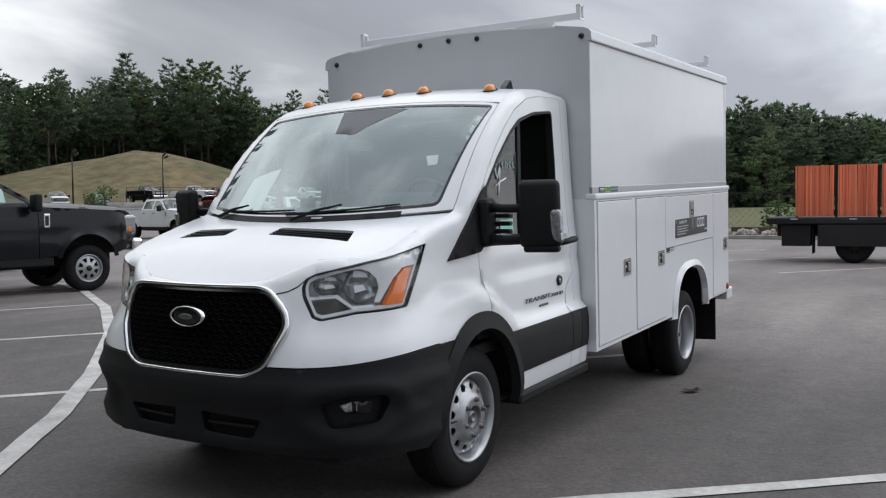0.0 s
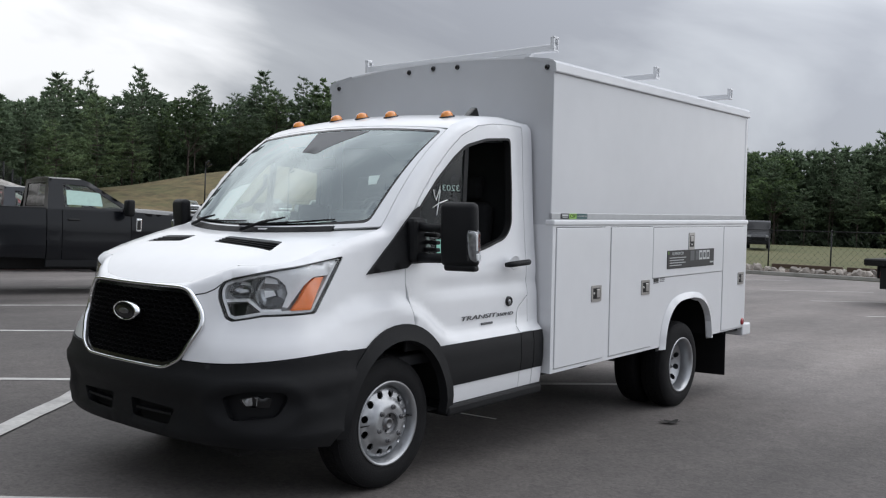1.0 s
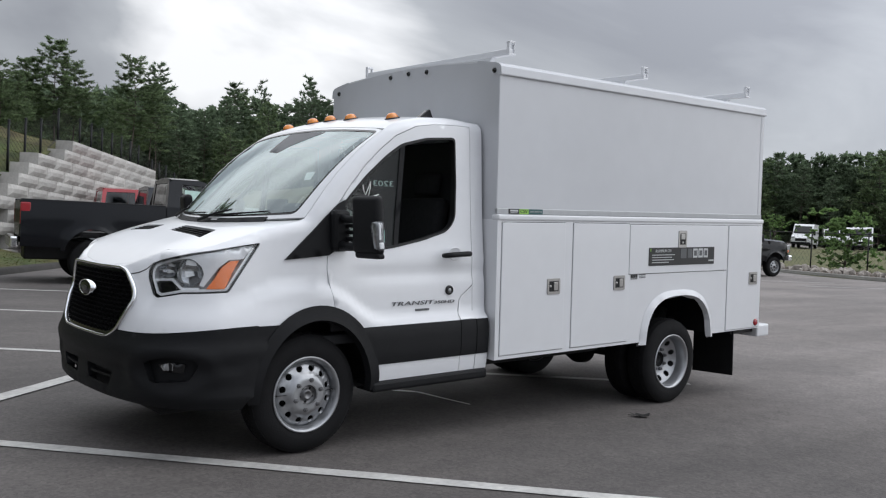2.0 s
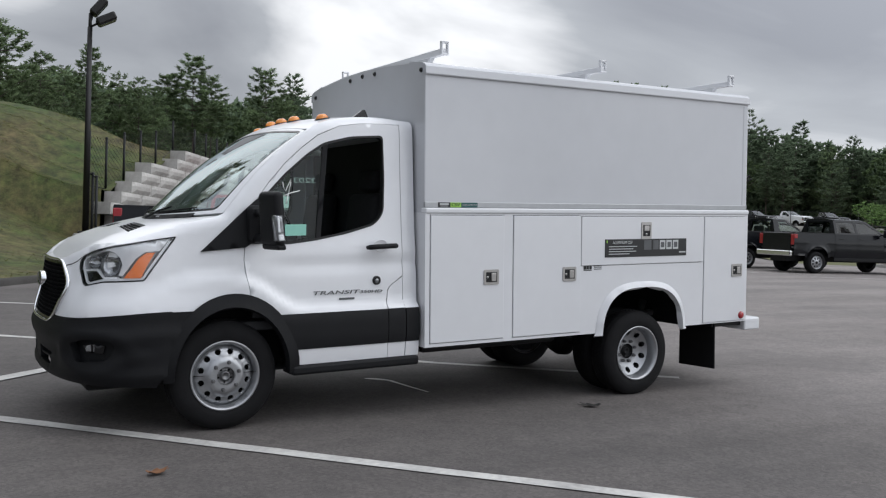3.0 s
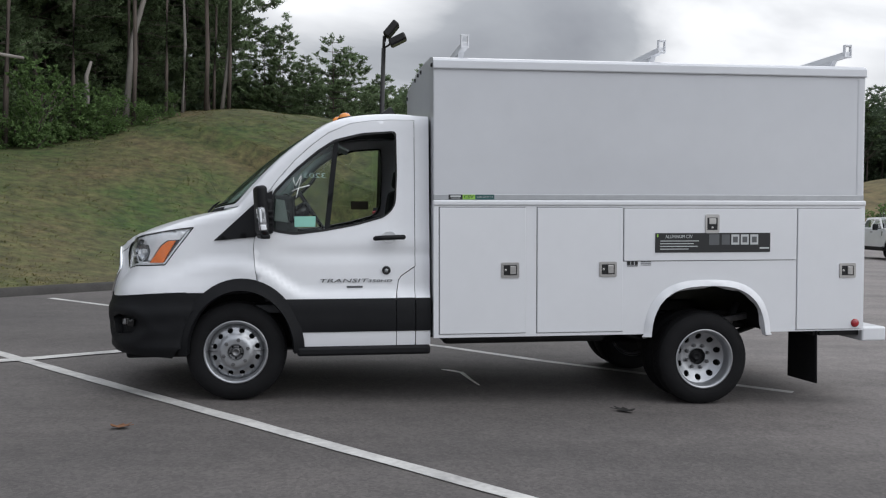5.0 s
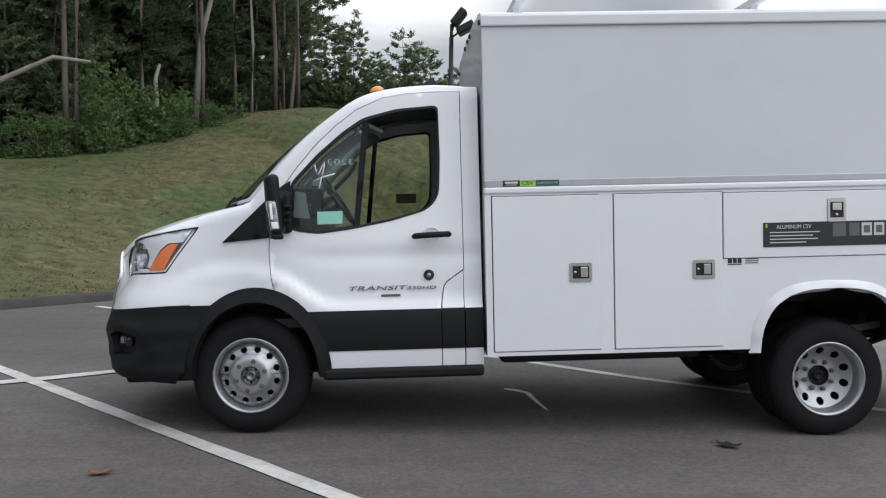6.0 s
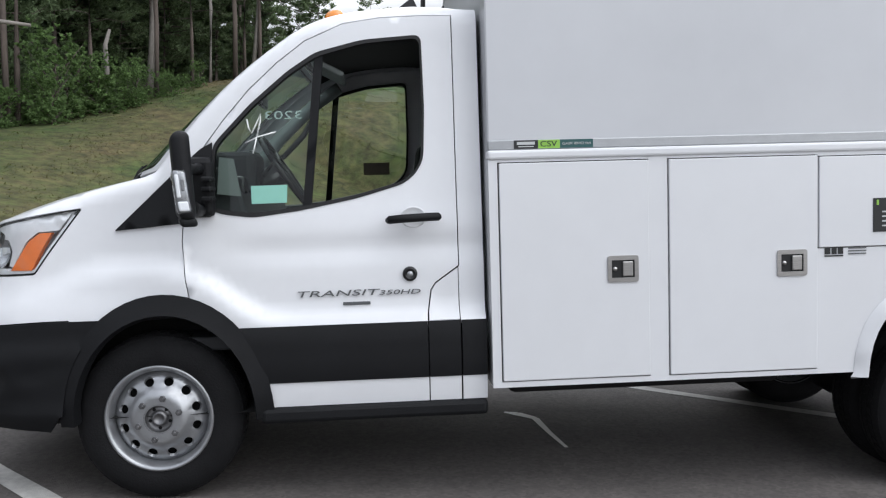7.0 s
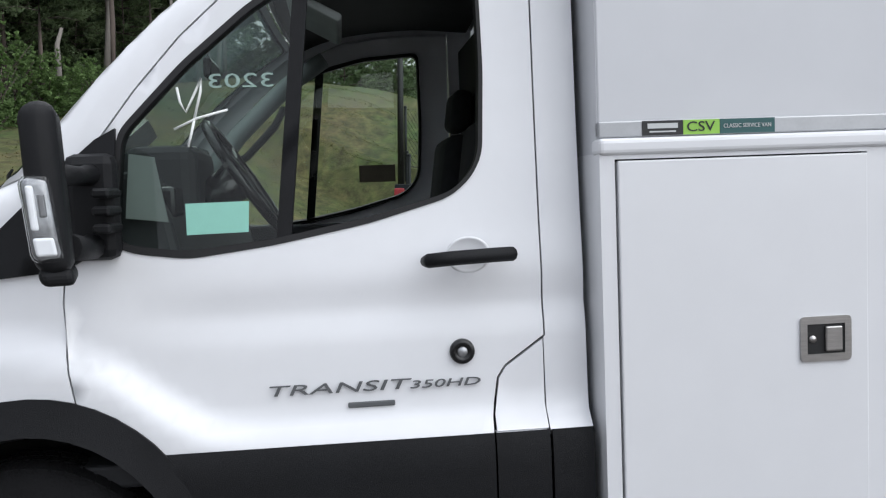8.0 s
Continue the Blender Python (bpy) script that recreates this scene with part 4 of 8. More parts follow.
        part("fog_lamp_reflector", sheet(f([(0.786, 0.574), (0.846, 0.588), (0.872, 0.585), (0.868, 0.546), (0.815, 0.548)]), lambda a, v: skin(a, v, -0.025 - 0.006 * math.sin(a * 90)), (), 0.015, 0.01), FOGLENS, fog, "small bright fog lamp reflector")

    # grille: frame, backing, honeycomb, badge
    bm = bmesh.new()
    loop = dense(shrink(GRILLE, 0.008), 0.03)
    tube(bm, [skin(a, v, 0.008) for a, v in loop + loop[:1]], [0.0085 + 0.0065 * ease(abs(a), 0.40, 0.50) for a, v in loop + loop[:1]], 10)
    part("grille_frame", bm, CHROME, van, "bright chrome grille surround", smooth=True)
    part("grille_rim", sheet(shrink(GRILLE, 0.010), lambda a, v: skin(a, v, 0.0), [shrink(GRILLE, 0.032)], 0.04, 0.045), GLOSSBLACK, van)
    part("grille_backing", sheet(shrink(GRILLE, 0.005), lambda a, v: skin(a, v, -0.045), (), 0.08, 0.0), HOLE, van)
    bm = bmesh.new()
    inner = shrink(GRILLE, 0.03)
    for r in range(16):
        z = 0.705 + r * 0.0245
        for c in range(-10, 11):
            a0 = c * 0.052 + (0.026 if r % 2 else 0)
            if not inside((a0, z), inner):
                continue
            wx, wz, t = 0.024, 0.0105, 0.005
            o = [(a0 - wx, z), (a0 - wx * 0.62, z + wz), (a0 + wx * 0.62, z + wz), (a0 + wx, z), (a0 + wx * 0.62, z - wz), (a0 - wx * 0.62, z - wz)]
            i = [(a0 + (p - a0) * 0.84, z + (q - z) * 0.78) for p, q in o]
            vo = [bm.verts.new(skin(p, q, -0.004)) for p, q in o]
            vi = [bm.verts.new(skin(p, q, -0.002)) for p, q in i]
            vb = [bm.verts.new(skin(p, q, -0.03)) for p, q in i]
            for k in range(6):
                j = (k + 1) % 6
                bm.faces.new((vo[k], vo[j], vi[j], vi[k]))
                bm.faces.new((vi[k], vi[j], vb[j], vb[k]))
    part("grille_mesh", bm, GRILLEBLACK, van, "black honeycomb grille mesh")
    px = skin(0, 0.935, 0.0)[0]
    badge = part("nose_badge", lathe(bmesh.new(), [(0, 0.030), (0.06, 0.029), (0.075, 0.024), (0.08, 0.0)], 40, pose(px - 0.004, 0, 0.945, 90, 0, -90) @ Matrix.Diagonal((1.24, 0.55, 1, 1))), GLOSSBLACK, van, "plain dark oval badge")
    part("badge_rim", lathe(bmesh.new(), [(0.076, 0.027), (0.081, 0.032), (0.087, 0.027), (0.088, 0.0)], 40, pose(px - 0.004, 0, 0.945, 90, 0, -90) @ Matrix.Diagonal((1.24, 0.55, 1, 1))), CHROME, badge, "chrome oval rim")
    part("badge_emblem", lathe(bmesh.new(), [(0.0, 0.034), (0.030, 0.034), (0.036, 0.031)], 24, pose(px - 0.005, 0, 0.945, 90, 0, -90) @ Matrix.Diagonal((1.3, 0.38, 1, 1))), HUBMETAL, badge, "plain grey emblem")

    # headlights
    for f in (lambda p: p, flip):
        sgn = -1 if f is flip else 1
        hl = part("headlight", sheet(shrink(f(HEADLIGHT), -0.01), lambda a, v: skin(a, v, -0.075), (), 0.05, 0.0), HLGREY, van, "headlight with chrome reflectors and orange corner")
        rim = sheet(f(HEADLIGHT), lambda a, v: skin(a, v, -0.002), [shrink(f(HEADLIGHT), 0.005)], 0.04, 0.015)
        part("headlight_rim", rim, GLOSSBLACK, hl)
        inner_rim = sheet(shrink(f(HEADLIGHT), 0.006), lambda a, v: skin(a, v, -0.02), [shrink(f(HEADLIGHT), 0.020)], 0.04, 0.05)
        part("chrome_edge", inner_rim, HLCHROME, hl)

        def tip(d, k=0.0):
            return lambda a, v: skin(a, v - k * (v - 1.1), -d)
        brow = [(0.818, 1.148), (1.036, 1.193), (1.350, 1.222), (1.292, 1.152), (1.199, 1.146), (1.138, 1.106), (1.042, 1.000), (1.012, 1.004), (1.042, 1.068), (1.028, 1.108), (0.985, 1.142), (0.94, 1.156)]
        part("chrome_brow", sheet(f(brow), lambda a, v: skin(a, v, -0.012 - 0.024 * ease(v, 1.20, 1.02)), (), 0.03, 0.03), HLCHROME, hl, "bright chrome reflector")
        strip = [(0.617, 1.018), (0.779, 1.027), (0.880, 0.978), (1.005, 0.982), (1.005, 0.994), (0.884, 0.993), (0.785, 1.042), (0.617, 1.034)]
        part("chrome_strip", sheet(f(strip), lambda a, v: skin(a, v, -0.03), (), 0.03, 0.03), HLCHROME, hl)
        shade = [(0.622, 1.010), (0.778, 1.019), (0.876, 0.971), (0.705, 0.946), (0.652, 0.957)]
        part("lower_trim", sheet(f(shade), lambda a, v: skin(a, v, -0.034), (), 0.03, 0.02), GLOSSBLACK, hl, "black corner trim below the reflectors")
        orange = [(1.262, 1.144), (1.208, 1.142), (1.156, 1.107), (1.105, 1.043), (1.054, 0.988), (1.170, 0.988), (1.220, 1.078)]
        part("turn_signal", sheet(f(orange), lambda a, v: skin(a, v, -0.014), (), 0.04, 0.03), ORANGE, hl, "orange turn signal lens")
        for a0, z0, rx, rz in ((0.730, 1.079, 0.094, 0.044), (0.932, 1.073, 0.103, 0.078)):
            bm = bmesh.new()
            rings = []
            for q, dep in ((1.0, 0.028), (0.93, 0.042), (0.8, 0.056), (0.55, 0.068), (0.25, 0.073)):
                rings.append([bm.verts.new(skin(sgn * (a0 + rx * q * math.cos(t)), z0 + rz * q * math.sin(t), -dep)) for t in np.linspace(0, 2 * math.pi, 32, endpoint=False)])
            for r0, r1 in zip(rings, rings[1:]):
                for k in range(32):
                    bm.faces.new((r0[k], r0[(k + 1) % 32], r1[(k + 1) % 32], r1[k])).smooth = True
            bm.faces.new(rings[-1])
            bmesh.ops.recalc_face_normals(bm, faces=bm.faces[:])
            bowl = part("reflector_bowl", bm, HLBOWL, hl, "dark chrome reflector bowl")
            part("bulb_shield", sheet(f([(a0 - rx * 0.25, z0 - rz * 0.35), (a0 + rx * 0.42, z0 - rz * 0.18), (a0 + rx * 0.30, z0 + rz * 0.12), (a0 - rx * 0.30, z0 + rz * 0.10)]), lambda a, v: skin(a, v, -0.040), (), 0.03, 0.015), HLCHROME, bowl)
            part("upper_facet", sheet(f([(a0 - rx * 0.30, z0 + rz * 0.55), (a0 + rx * 0.62, z0 + rz * 0.50), (a0 + rx * 0.5, z0 + rz * 0.82), (a0 - rx * 0.2, z0 + rz * 0.92)]), lambda a, v: skin(a, v, -0.046), (), 0.03, 0.006), HLCHROME, bowl)
        part("headlight_lens", sheet(shrink(f(HEADLIGHT), 0.003), lambda a, v: skin(a, v, -0.001), (), 0.05, 0.0), CLEAR, hl, "clear headlight cover")

        seam = [(0.470, 1.049), (0.53, 1.060), (0.575, 1.080), (0.603, 1.104), (0.603, 1.110), (0.573, 1.086), (0.53, 1.066), (0.470, 1.055)]
        part("bonnet_shut_line", sheet(f(seam), lambda a, v: skin(a, v, 0.0008), (), 0.02, 0.0), HOLE, van)
    # bonnet, windscreen, roof: inside the rounded edge
    edge = []
    for i in range(int(ax(1.385) / 0.03) + 1):
        a = i * 0.03
        p = skin(a, vtop(a))
        edge.append((p[0], p[1]))
    p = skin(ax(1.385), vtop(ax(1.385)))
    edge.append((p[0], p[1]))

    def lift(dz):
        return lambda x, y: (x, y, top(x, y) + dz)
    nb = [q for q in edge if q[0] < ws_base(q[1])[0] - 0.004]
    base = [(ws_base(y)[0] - 0.004, y) for y in np.linspace(nb[-1][1], 0, 12)]
    half = nb + base
    hood = [(x, y) for x, y in half] + [(x, -y) for x, y in reversed(half[1:-1])]
    hood = shrink(hood, 0.0008)
    vent = [(-0.525, -0.60), (-0.480, -0.065), (-0.378, -0.070), (-0.398, -0.545)]
    far_vent = [(-0.520, 0.53), (-0.492, 0.215), (-0.392, 0.215), (-0.402, 0.49)]
    vents = [rounded(vent, 0.012, 2), rounded(list(reversed(far_vent)), 0.012, 2)]
    bonnet = part("bonnet", sheet(hood, lambda x, y: (x, y, top(x, y)), vents, 0.05, 0.02), WHITE, van, "white bonnet with two black air vents")
    for v in vents:
        vt = part("bonnet_vent", sheet(v, lift(-0.012), (), 0.06, 0.0), GLOSSBLACK, bonnet, "black slotted air vent")
        o = far_vent if v[0][1] > 0 else vent
        bm = bmesh.new()
        for k in range(4):
            t = 0.18 + 0.21 * k
            a, b = Vector(o[0]).lerp(Vector(o[3]), t).to_3d(), Vector(o[1]).lerp(Vector(o[2]), t).to_3d()
            a.z, b.z = top(a.x, a.y) - 0.006, top(b.x, b.y) - 0.006
            tube(bm, [a, (a + b) / 2, b], 0.005, 5)
        part("vent_slats", bm, PLASTIC, vt)
    ws = [q for q in edge if ws_base(q[1])[0] - 0.002 <= q[0] <= ws_top(q[1])[0] + 0.002]
    wt = [(ws_top(y)[0] + 0.002, y) for y in np.linspace(ws[-1][1], 0, 12)]
    wb = [(ws_base(y)[0], y) for y in np.linspace(0, ws[0][1], 12)]
    half = wb + ws[1:] + wt[1:]
    screen = [(x, y) for x, y in half] + [(x, -y) for x, y in reversed(half[1:-1])]
    yb, yt = 0.92 * abs(ws[0][1]), 0.975 * abs(ws[-1][1])
    half = [(ws_base(y)[0] + 0.02, y) for y in np.linspace(0, -yb, 10)]
    for k in range(1, 8):
        t = k / 8
        y = -(yb + (yt - yb) * t)
        half.append((ws_base(yb)[0] + 0.02 + (ws_top(yt)[0] - 0.04 - ws_base(yb)[0]) * t, y))
    half += [(ws_top(y)[0] - 0.02, y) for y in np.linspace(-yt, 0, 10)]
    glass = rounded(half + [(x, -y) for x, y in reversed(half[1:-1])], 0.10, 5)
    part("windscreen_pillar", sheet(shrink(screen, 0.003), lift(0.001), [shrink(glass, 0.002)], 0.05, 0.012), WHITE, van, "white pillar edge round the windscreen")
    part("windscreen", sheet(shrink(glass, 0.006), lift(-0.004), (), 0.07, 0.0), SCREEN, van, "large clear windscreen")
    part("windscreen_border", sheet(glass, lift(-0.001), [rounded(shrink(glass, 0.016), 0.12, 5)], 0.05, 0.006), GLOSSBLACK, van, "black windscreen edge band")
    patch = [(ws_top(0)[0] - 0.045, -0.27), (ws_top(0)[0] - 0.045, 0.19), (0.38, 0.13), (0.29, 0.09), (0.27, -0.05), (0.36, -0.12)]
    part("sensor_patch", sheet(patch, lift(-0.002), (), 0.06, 0.001), FRIT, van, "dark sensor patch behind the windscreen")
    rf = [q for q in edge if q[0] > ws_top(q[1])[0] + 0.006]
    half = [(ws_top(y)[0] + 0.006, y) for y in np.linspace(0, rf[0][1], 12)] + rf[1:]
    roof = half + [(1.385, 0)] + [(x, -y) for x, y in reversed(half[1:])]
    part("cab_roof", sheet(roof, lift(0.0), (), 0.06, 0.03), WHITE, van, "white cab roof")
    part("headliner", sheet(shrink(roof, 0.03), lift(-0.05), (), 0.1, 0.0, flip=True), TRIM, van)

    # cowl and wipers
    for y0, y1, xo in ((0.62, -0.02, 0.02), (0.02, -0.60, 0.02)):
        bm = bmesh.new()
        pts = [Vector((ws_base(y)[0] + xo + 0.02 * k / 6, y, 0)) for k, y in enumerate(np.linspace(y0, y1, 7))]
        for p in pts:
            p.z = top(p.x, p.y) + 0.010
        tube(bm, pts, [0.008] + [0.006] * 5 + [0.004], 6)
        part("wiper_blade", bm, PLASTIC, van, "black windscreen wiper blade")
    for y0, y1 in ((0.60, 0.36), (-0.05, -0.30)):
        bm = bmesh.new()
        a = Vector((ws_base(y0)[0] - 0.03, y0, 0))
        b = Vector((ws_base(y1)[0] + 0.05, y1, 0))
        a.z, b.z = top(a.x, a.y) + 0.014, top(b.x, b.y) + 0.02
        tube(bm, [a, (a + b) / 2 + Vector((0, 0, 0.010)), b], [0.010, 0.008, 0.005], 6)
        part("wiper_arm", bm, PLASTIC, van)
    part("cowl", sheet([(ws_base(y)[0] - 0.018, y) for y in np.linspace(-0.62, 0.62, 14)] + [(ws_base(y)[0] + 0.014, y) for y in np.linspace(0.62, -0.62, 14)],
                       lift(0.003), (), 0.05, 0.012), PLASTIC, van, "black cowl panel below the windscreen")

    # roof marker lamps and aerial
    for y in (-0.66, -0.235, 0.015, 0.262, 0.69):
        x = 0.735 + 0.11 * y * y
        z = top(x, y)
        m = pose(x, y, z - 0.004, 0, -12, 0)
        lamp = part("roof_marker_lamp", lathe(bmesh.new(), [(0.0, 0.042), (0.018, 0.040), (0.032, 0.030), (0.040, 0.012), (0.041, 0.006)], 20, m @ Matrix.Diagonal((1.15, 0.85, 1, 1))), AMBER, van, "amber roof marker lamp")
        part("lamp_base", lathe(bmesh.new(), [(0.043, 0.010), (0.047, 0.006), (0.048, -0.01)], 20, m @ Matrix.Diagonal((1.2, 0.9, 1, 1))), GLOSSBLACK, lamp)
    bm = bmesh.new()
    zt = top(1.11, -0.60)
    f = [(1.04, zt - 0.005), (1.17, zt - 0.008), (1.155, zt + 0.012), (1.135, zt + 0.055), (1.12, zt + 0.058), (1.07, zt + 0.02)]
    prism(bm, f, -0.622, -0.578, 0.006)
    part("roof_aerial", bm, GLOSSBLACK, van, "black shark-fin aerial")

    # fuel cap button and lettering on the door
    m = pose(1.07, skin(ax(1.07), 0.925)[1] + 0.003, 0.925, 90, 0, 0)
    cap = part("door_button", lathe(bmesh.new(), [(0.0, 0.012), (0.014, 0.012), (0.018, 0.016), (0.028, 0.016), (0.031, 0.010), (0.032, 0.0)], 28, m), GLOSSBLACK, van, "round black lock button")
    part("button_centre", lathe(bmesh.new(), [(0.0, 0.0155), (0.011, 0.0155), (0.013, 0.012)], 20, m), SILVER, cap)
    yl = skin(ax(0.85), 0.855)[1] - 0.0065
    words("model_lettering", "TRANSIT", 0.036, DECALGREY, van, pose(0.758, yl, 0.853, 90, 0, 0.3), width=0.345, depth=0.002, shear=0.2)
    words("model_lettering", "350HD", 0.028, DECALGREY, van, pose(1.022, yl, 0.850, 90, 0, 0.3), width=0.175, depth=0.002, shear=0.2)
    part("small_badge", one_box(0.784, 0.899, yl - 0.002, yl + 0.004, 0.802, 0.816, 0.003), DECALGREY, van, "small grey badge strip")


make_cab()


def make_mirror(sgn):
    """Large towing mirror: swept-back head, glass, turn lamp and two arms."""
    m = Matrix.Diagonal((1, sgn, 1, 1))
    sweep = Matrix.Translation((0.205, -1.13, 0)) @ pose(0, 0, 0, 0, 0, 14) @ Matrix.Translation((-0.240, 1.13, 0))

    def head(x0, x1, y0, y1, z0, z1, bevel, seg=3):
        bm = box(bmesh.new(), x0, x1, y0, y1, z0, z1, bevel, seg)
        for v in bm.verts:
            k = (v.co.z - 1.35) / 0.17
            v.co.x += 0.014 * k * k - 0.05 * (v.co.z - 1.35)
            v.co.y += 0.012 * (v.co.z - 1.35)
        bmesh.ops.transform(bm, matrix=sweep, verts=bm.verts[:])
        return bm
    mir = part("door_mirror", head(0.170, 0.240, -1.335, -1.125, 1.185, 1.525, 0.033, 4), PLASTIC, van, "large black towing mirror", smooth=True, at=m)
    part("mirror_glass", head(0.2385, 0.2415, -1.300, -1.150, 1.25, 1.48, 0.001), CHROME, mir)
    lamp = part("mirror_turn_lamp", head(0.172, 0.226, -1.339, -1.285, 1.215, 1.378, 0.016), LAMPGREY, mir, "clear turn lamp in the mirror", smooth=True)
    part("lamp_facet", head(0.180, 0.218, -1.3425, -1.32, 1.225, 1.262, 0.006), HLCHROME, lamp)
    part("lamp_facet", head(0.181, 0.196, -1.3425, -1.32, 1.275, 1.362, 0.005), HLCHROME, lamp)
    part("lamp_bulb", head(0.200, 0.214, -1.3425, -1.32, 1.30, 1.345, 0.004), HUBMETAL, lamp)
    part("lamp_cover", head(0.169, 0.229, -1.346, -1.278, 1.211, 1.382, 0.018), CLEAR, lamp)
    bm = bmesh.new()
    tube(bm, [(0.205, -0.93, 1.225), (0.215, -1.02, 1.222), (0.225, -1.20, 1.235)], [0.034, 0.026, 0.03], 10)
    tube(bm, [(0.215, -0.90, 1.395), (0.210, -1.02, 1.385), (0.205, -1.20, 1.385)], [0.03, 0.022, 0.026], 10)
    box(bm, 0.15, 0.27, -0.965, -0.90, 1.19, 1.44, 0.025, 2)
    for z in (1.255, 1.295, 1.335):
        box(bm, 0.235, 0.275, -1.05, -0.93, z, z + 0.022, 0.006, 1)
    part("mirror_arm", bm, PLASTIC, mir, "double black mirror arm")
    part("mirror_foot", head(0.172, 0.236, -1.325, -1.145, 1.165, 1.20, 0.014), PLASTIC, mir)


make_mirror(1)
make_mirror(-1)


def make_interior():
    part("cab_floor", one_box(-0.1, 1.36, -0.88, 0.88, 0.62, 0.68, 0.01), TRIM, van)
    part("cab_back_wall", one_box(1.32, 1.36, -0.80, 0.80, 0.68, 1.93, 0.01), TRIM, van, "dark cab rear wall")
    bm = bmesh.new()
    outline = [(-0.12, 0.75), (0.44, 0.78), (0.42, 1.02), (0.37, 1.28), (0.30, 1.40), (0.12, 1.395), (-0.16, 1.335)]
    prism(bm, outline, -0.85, 0.85, 0.02)
    dash = part("dashboard", bm, TRIM, van, "dark grey dashboard")
    part("binnacle", one_box(0.20, 0.40, -0.62, -0.24, 1.28, 1.475, 0.04, 3), TRIM, dash)
    part("screen", one_box(0.30, 0.33, -0.12, 0.14, 1.34, 1.50, 0.012), GLOSSBLACK, dash)
    part("air_vent", one_box(0.33, 0.375, -0.80, -0.68, 1.28, 1.36, 0.012), GLOSSBLACK, dash)
    part("door_sheet", sheet([(ax(0.272), 1.285), (ax(0.372), 1.272), (ax(0.345), 1.430), (ax(0.285), 1.440)], lambda a, v: skin(a, v, -0.016), (), 0.08, 0.002), DULLCARD, van, "pale grey sheet behind the quarter glass")
    bm = bmesh.new()
    c = Vector((0.51, -0.43, 1.385))
    q = Euler((0, radians(57), 0)).to_matrix()
    ring = [c + q @ Vector((0.185 * math.cos(t), 0.185 * math.sin(t), 0)) for t in np.linspace(0, 2 * math.pi, 33)]
    tube(bm, ring, 0.015, 8)
    for t in (0, 2.2, 4.1):
        tube(bm, [c, c + q @ Vector((0.18 * math.cos(t), 0.18 * math.sin(t), 0))], 0.014, 6)
    tube(bm, [c, c + Vector((-0.19, 0, -0.10))], [0.06, 0.05], 10)
    tube(bm, [c + Vector((-0.09, -0.05, -0.02)), c + Vector((-0.03, -0.20, 0.03))], [0.012, 0.008], 6)
    part("steering_wheel", bm, GLOSSBLACK, van, "black steering wheel")
    for y in (-0.44, 0.44):
        bm = bmesh.new()
        box(bm, 0.62, 1.16, y - 0.24, y + 0.24, 0.86, 1.0, 0.05, 3)
        seat = part("cab_seat", bm, SEATCLOTH, van, "dark cloth cab seat", smooth=True)
        part("seat_back", box(bmesh.new(), -0.06, 0.06, -0.23, 0.23, 0.0, 0.58, 0.05, 3, pose(1.17, y, 0.96, 0, 8, 0)), SEATCLOTH, seat, smooth=True)
        part("headrest", box(bmesh.new(), -0.04, 0.04, -0.13, 0.13, 0.60, 0.76, 0.035, 3, pose(1.17, y, 0.96, 0, 8, 0)), SEATCLOTH, seat, smooth=True)
    part("grab_handle", tube(bmesh.new(), [(0.34, 0.80, 1.47), (0.40, 0.74, 1.50), (0.52, 0.73, 1.62), (0.56, 0.77, 1.70)], 0.017, 8), TRIM, van)
    # inside mirror, papers, film hanging in the door opening
    part("inside_mirror", one_box(0.36, 0.385, -0.12, 0.12, 1.72, 1.79, 0.012), GLOSSBLACK, van)
    part("dash_paper", box(bmesh.new(), -0.09, 0.09, -0.13, 0.13, 0, 0.003, 0, m=pose(-0.02, -0.28, 1.385, 0, -12, 20)), PAPER, van, "white paper lying on the dashboard")
    part("window_sticker", sheet([(0.085, 0.33), (0.075, 0.53), (-0.17, 0.50), (-0.165, 0.28)], lambda x, y: (x, y, top(x, y) - 0.02), (), 0.1, 0.002), PAPER, van, "pale price sheet behind the windscreen")
    part("screen_sticker", sheet([(0.179, -0.595), (0.204, -0.657), (0.156, -0.674), (0.136, -0.631)], lambda x, y: (x, y, top(x, y) - 0.012), (), 0.1, 0.002), PAPER, van, "small white sticker on the windscreen")
    part("green_note", sheet([(ax(0.415), 1.239), (ax(0.562), 1.241), (ax(0.566), 1.316), (ax(0.414), 1.315)], lambda a, v: skin(a, v, -0.010), (), 0.08, 0.002), TEAL, van, "pale green note stuck in the door window")
    bm = bmesh.new()

    def stroke(pts, r=0.0035):
        tube(bm, [skin(ax(x), z, -0.010) for x, z in pts], r, 5)
    stroke([(0.406, 1.596), (0.412, 1.56), (0.425, 1.535), (0.445, 1.575), (0.465, 1.618), (0.462, 1.585), (0.445, 1.52)])
    stroke([(0.445, 1.52), (0.435, 1.48), (0.427, 1.451)])
    stroke([(0.396, 1.495), (0.45, 1.52), (0.525, 1.539)])
    part("chalk_mark", bm, CHALK, van, "white hand-drawn tick on the glass")
    p = Vector(skin(ax(0.56), 1.607, -0.010))
    words("chalk_number", "3203", 0.05, FAINTCHALK, van, Matrix.Translation(p + Vector((0, -0.001, 0))) @ pose(0, 0, 0, 90 - 6, 0, 0) @ Matrix.Diagonal((-1, 1, 1, 1)), width=0.155, depth=0.001)
    part("sun_visor", box(bmesh.new(), 0.0, 0.17, -0.20, 0.20, -0.012, 0.012, 0.01, 2, pose(0.66, -0.42, 1.885, 0, 28, 0)), HUBCLOTH, van, "grey sun visor folded down")
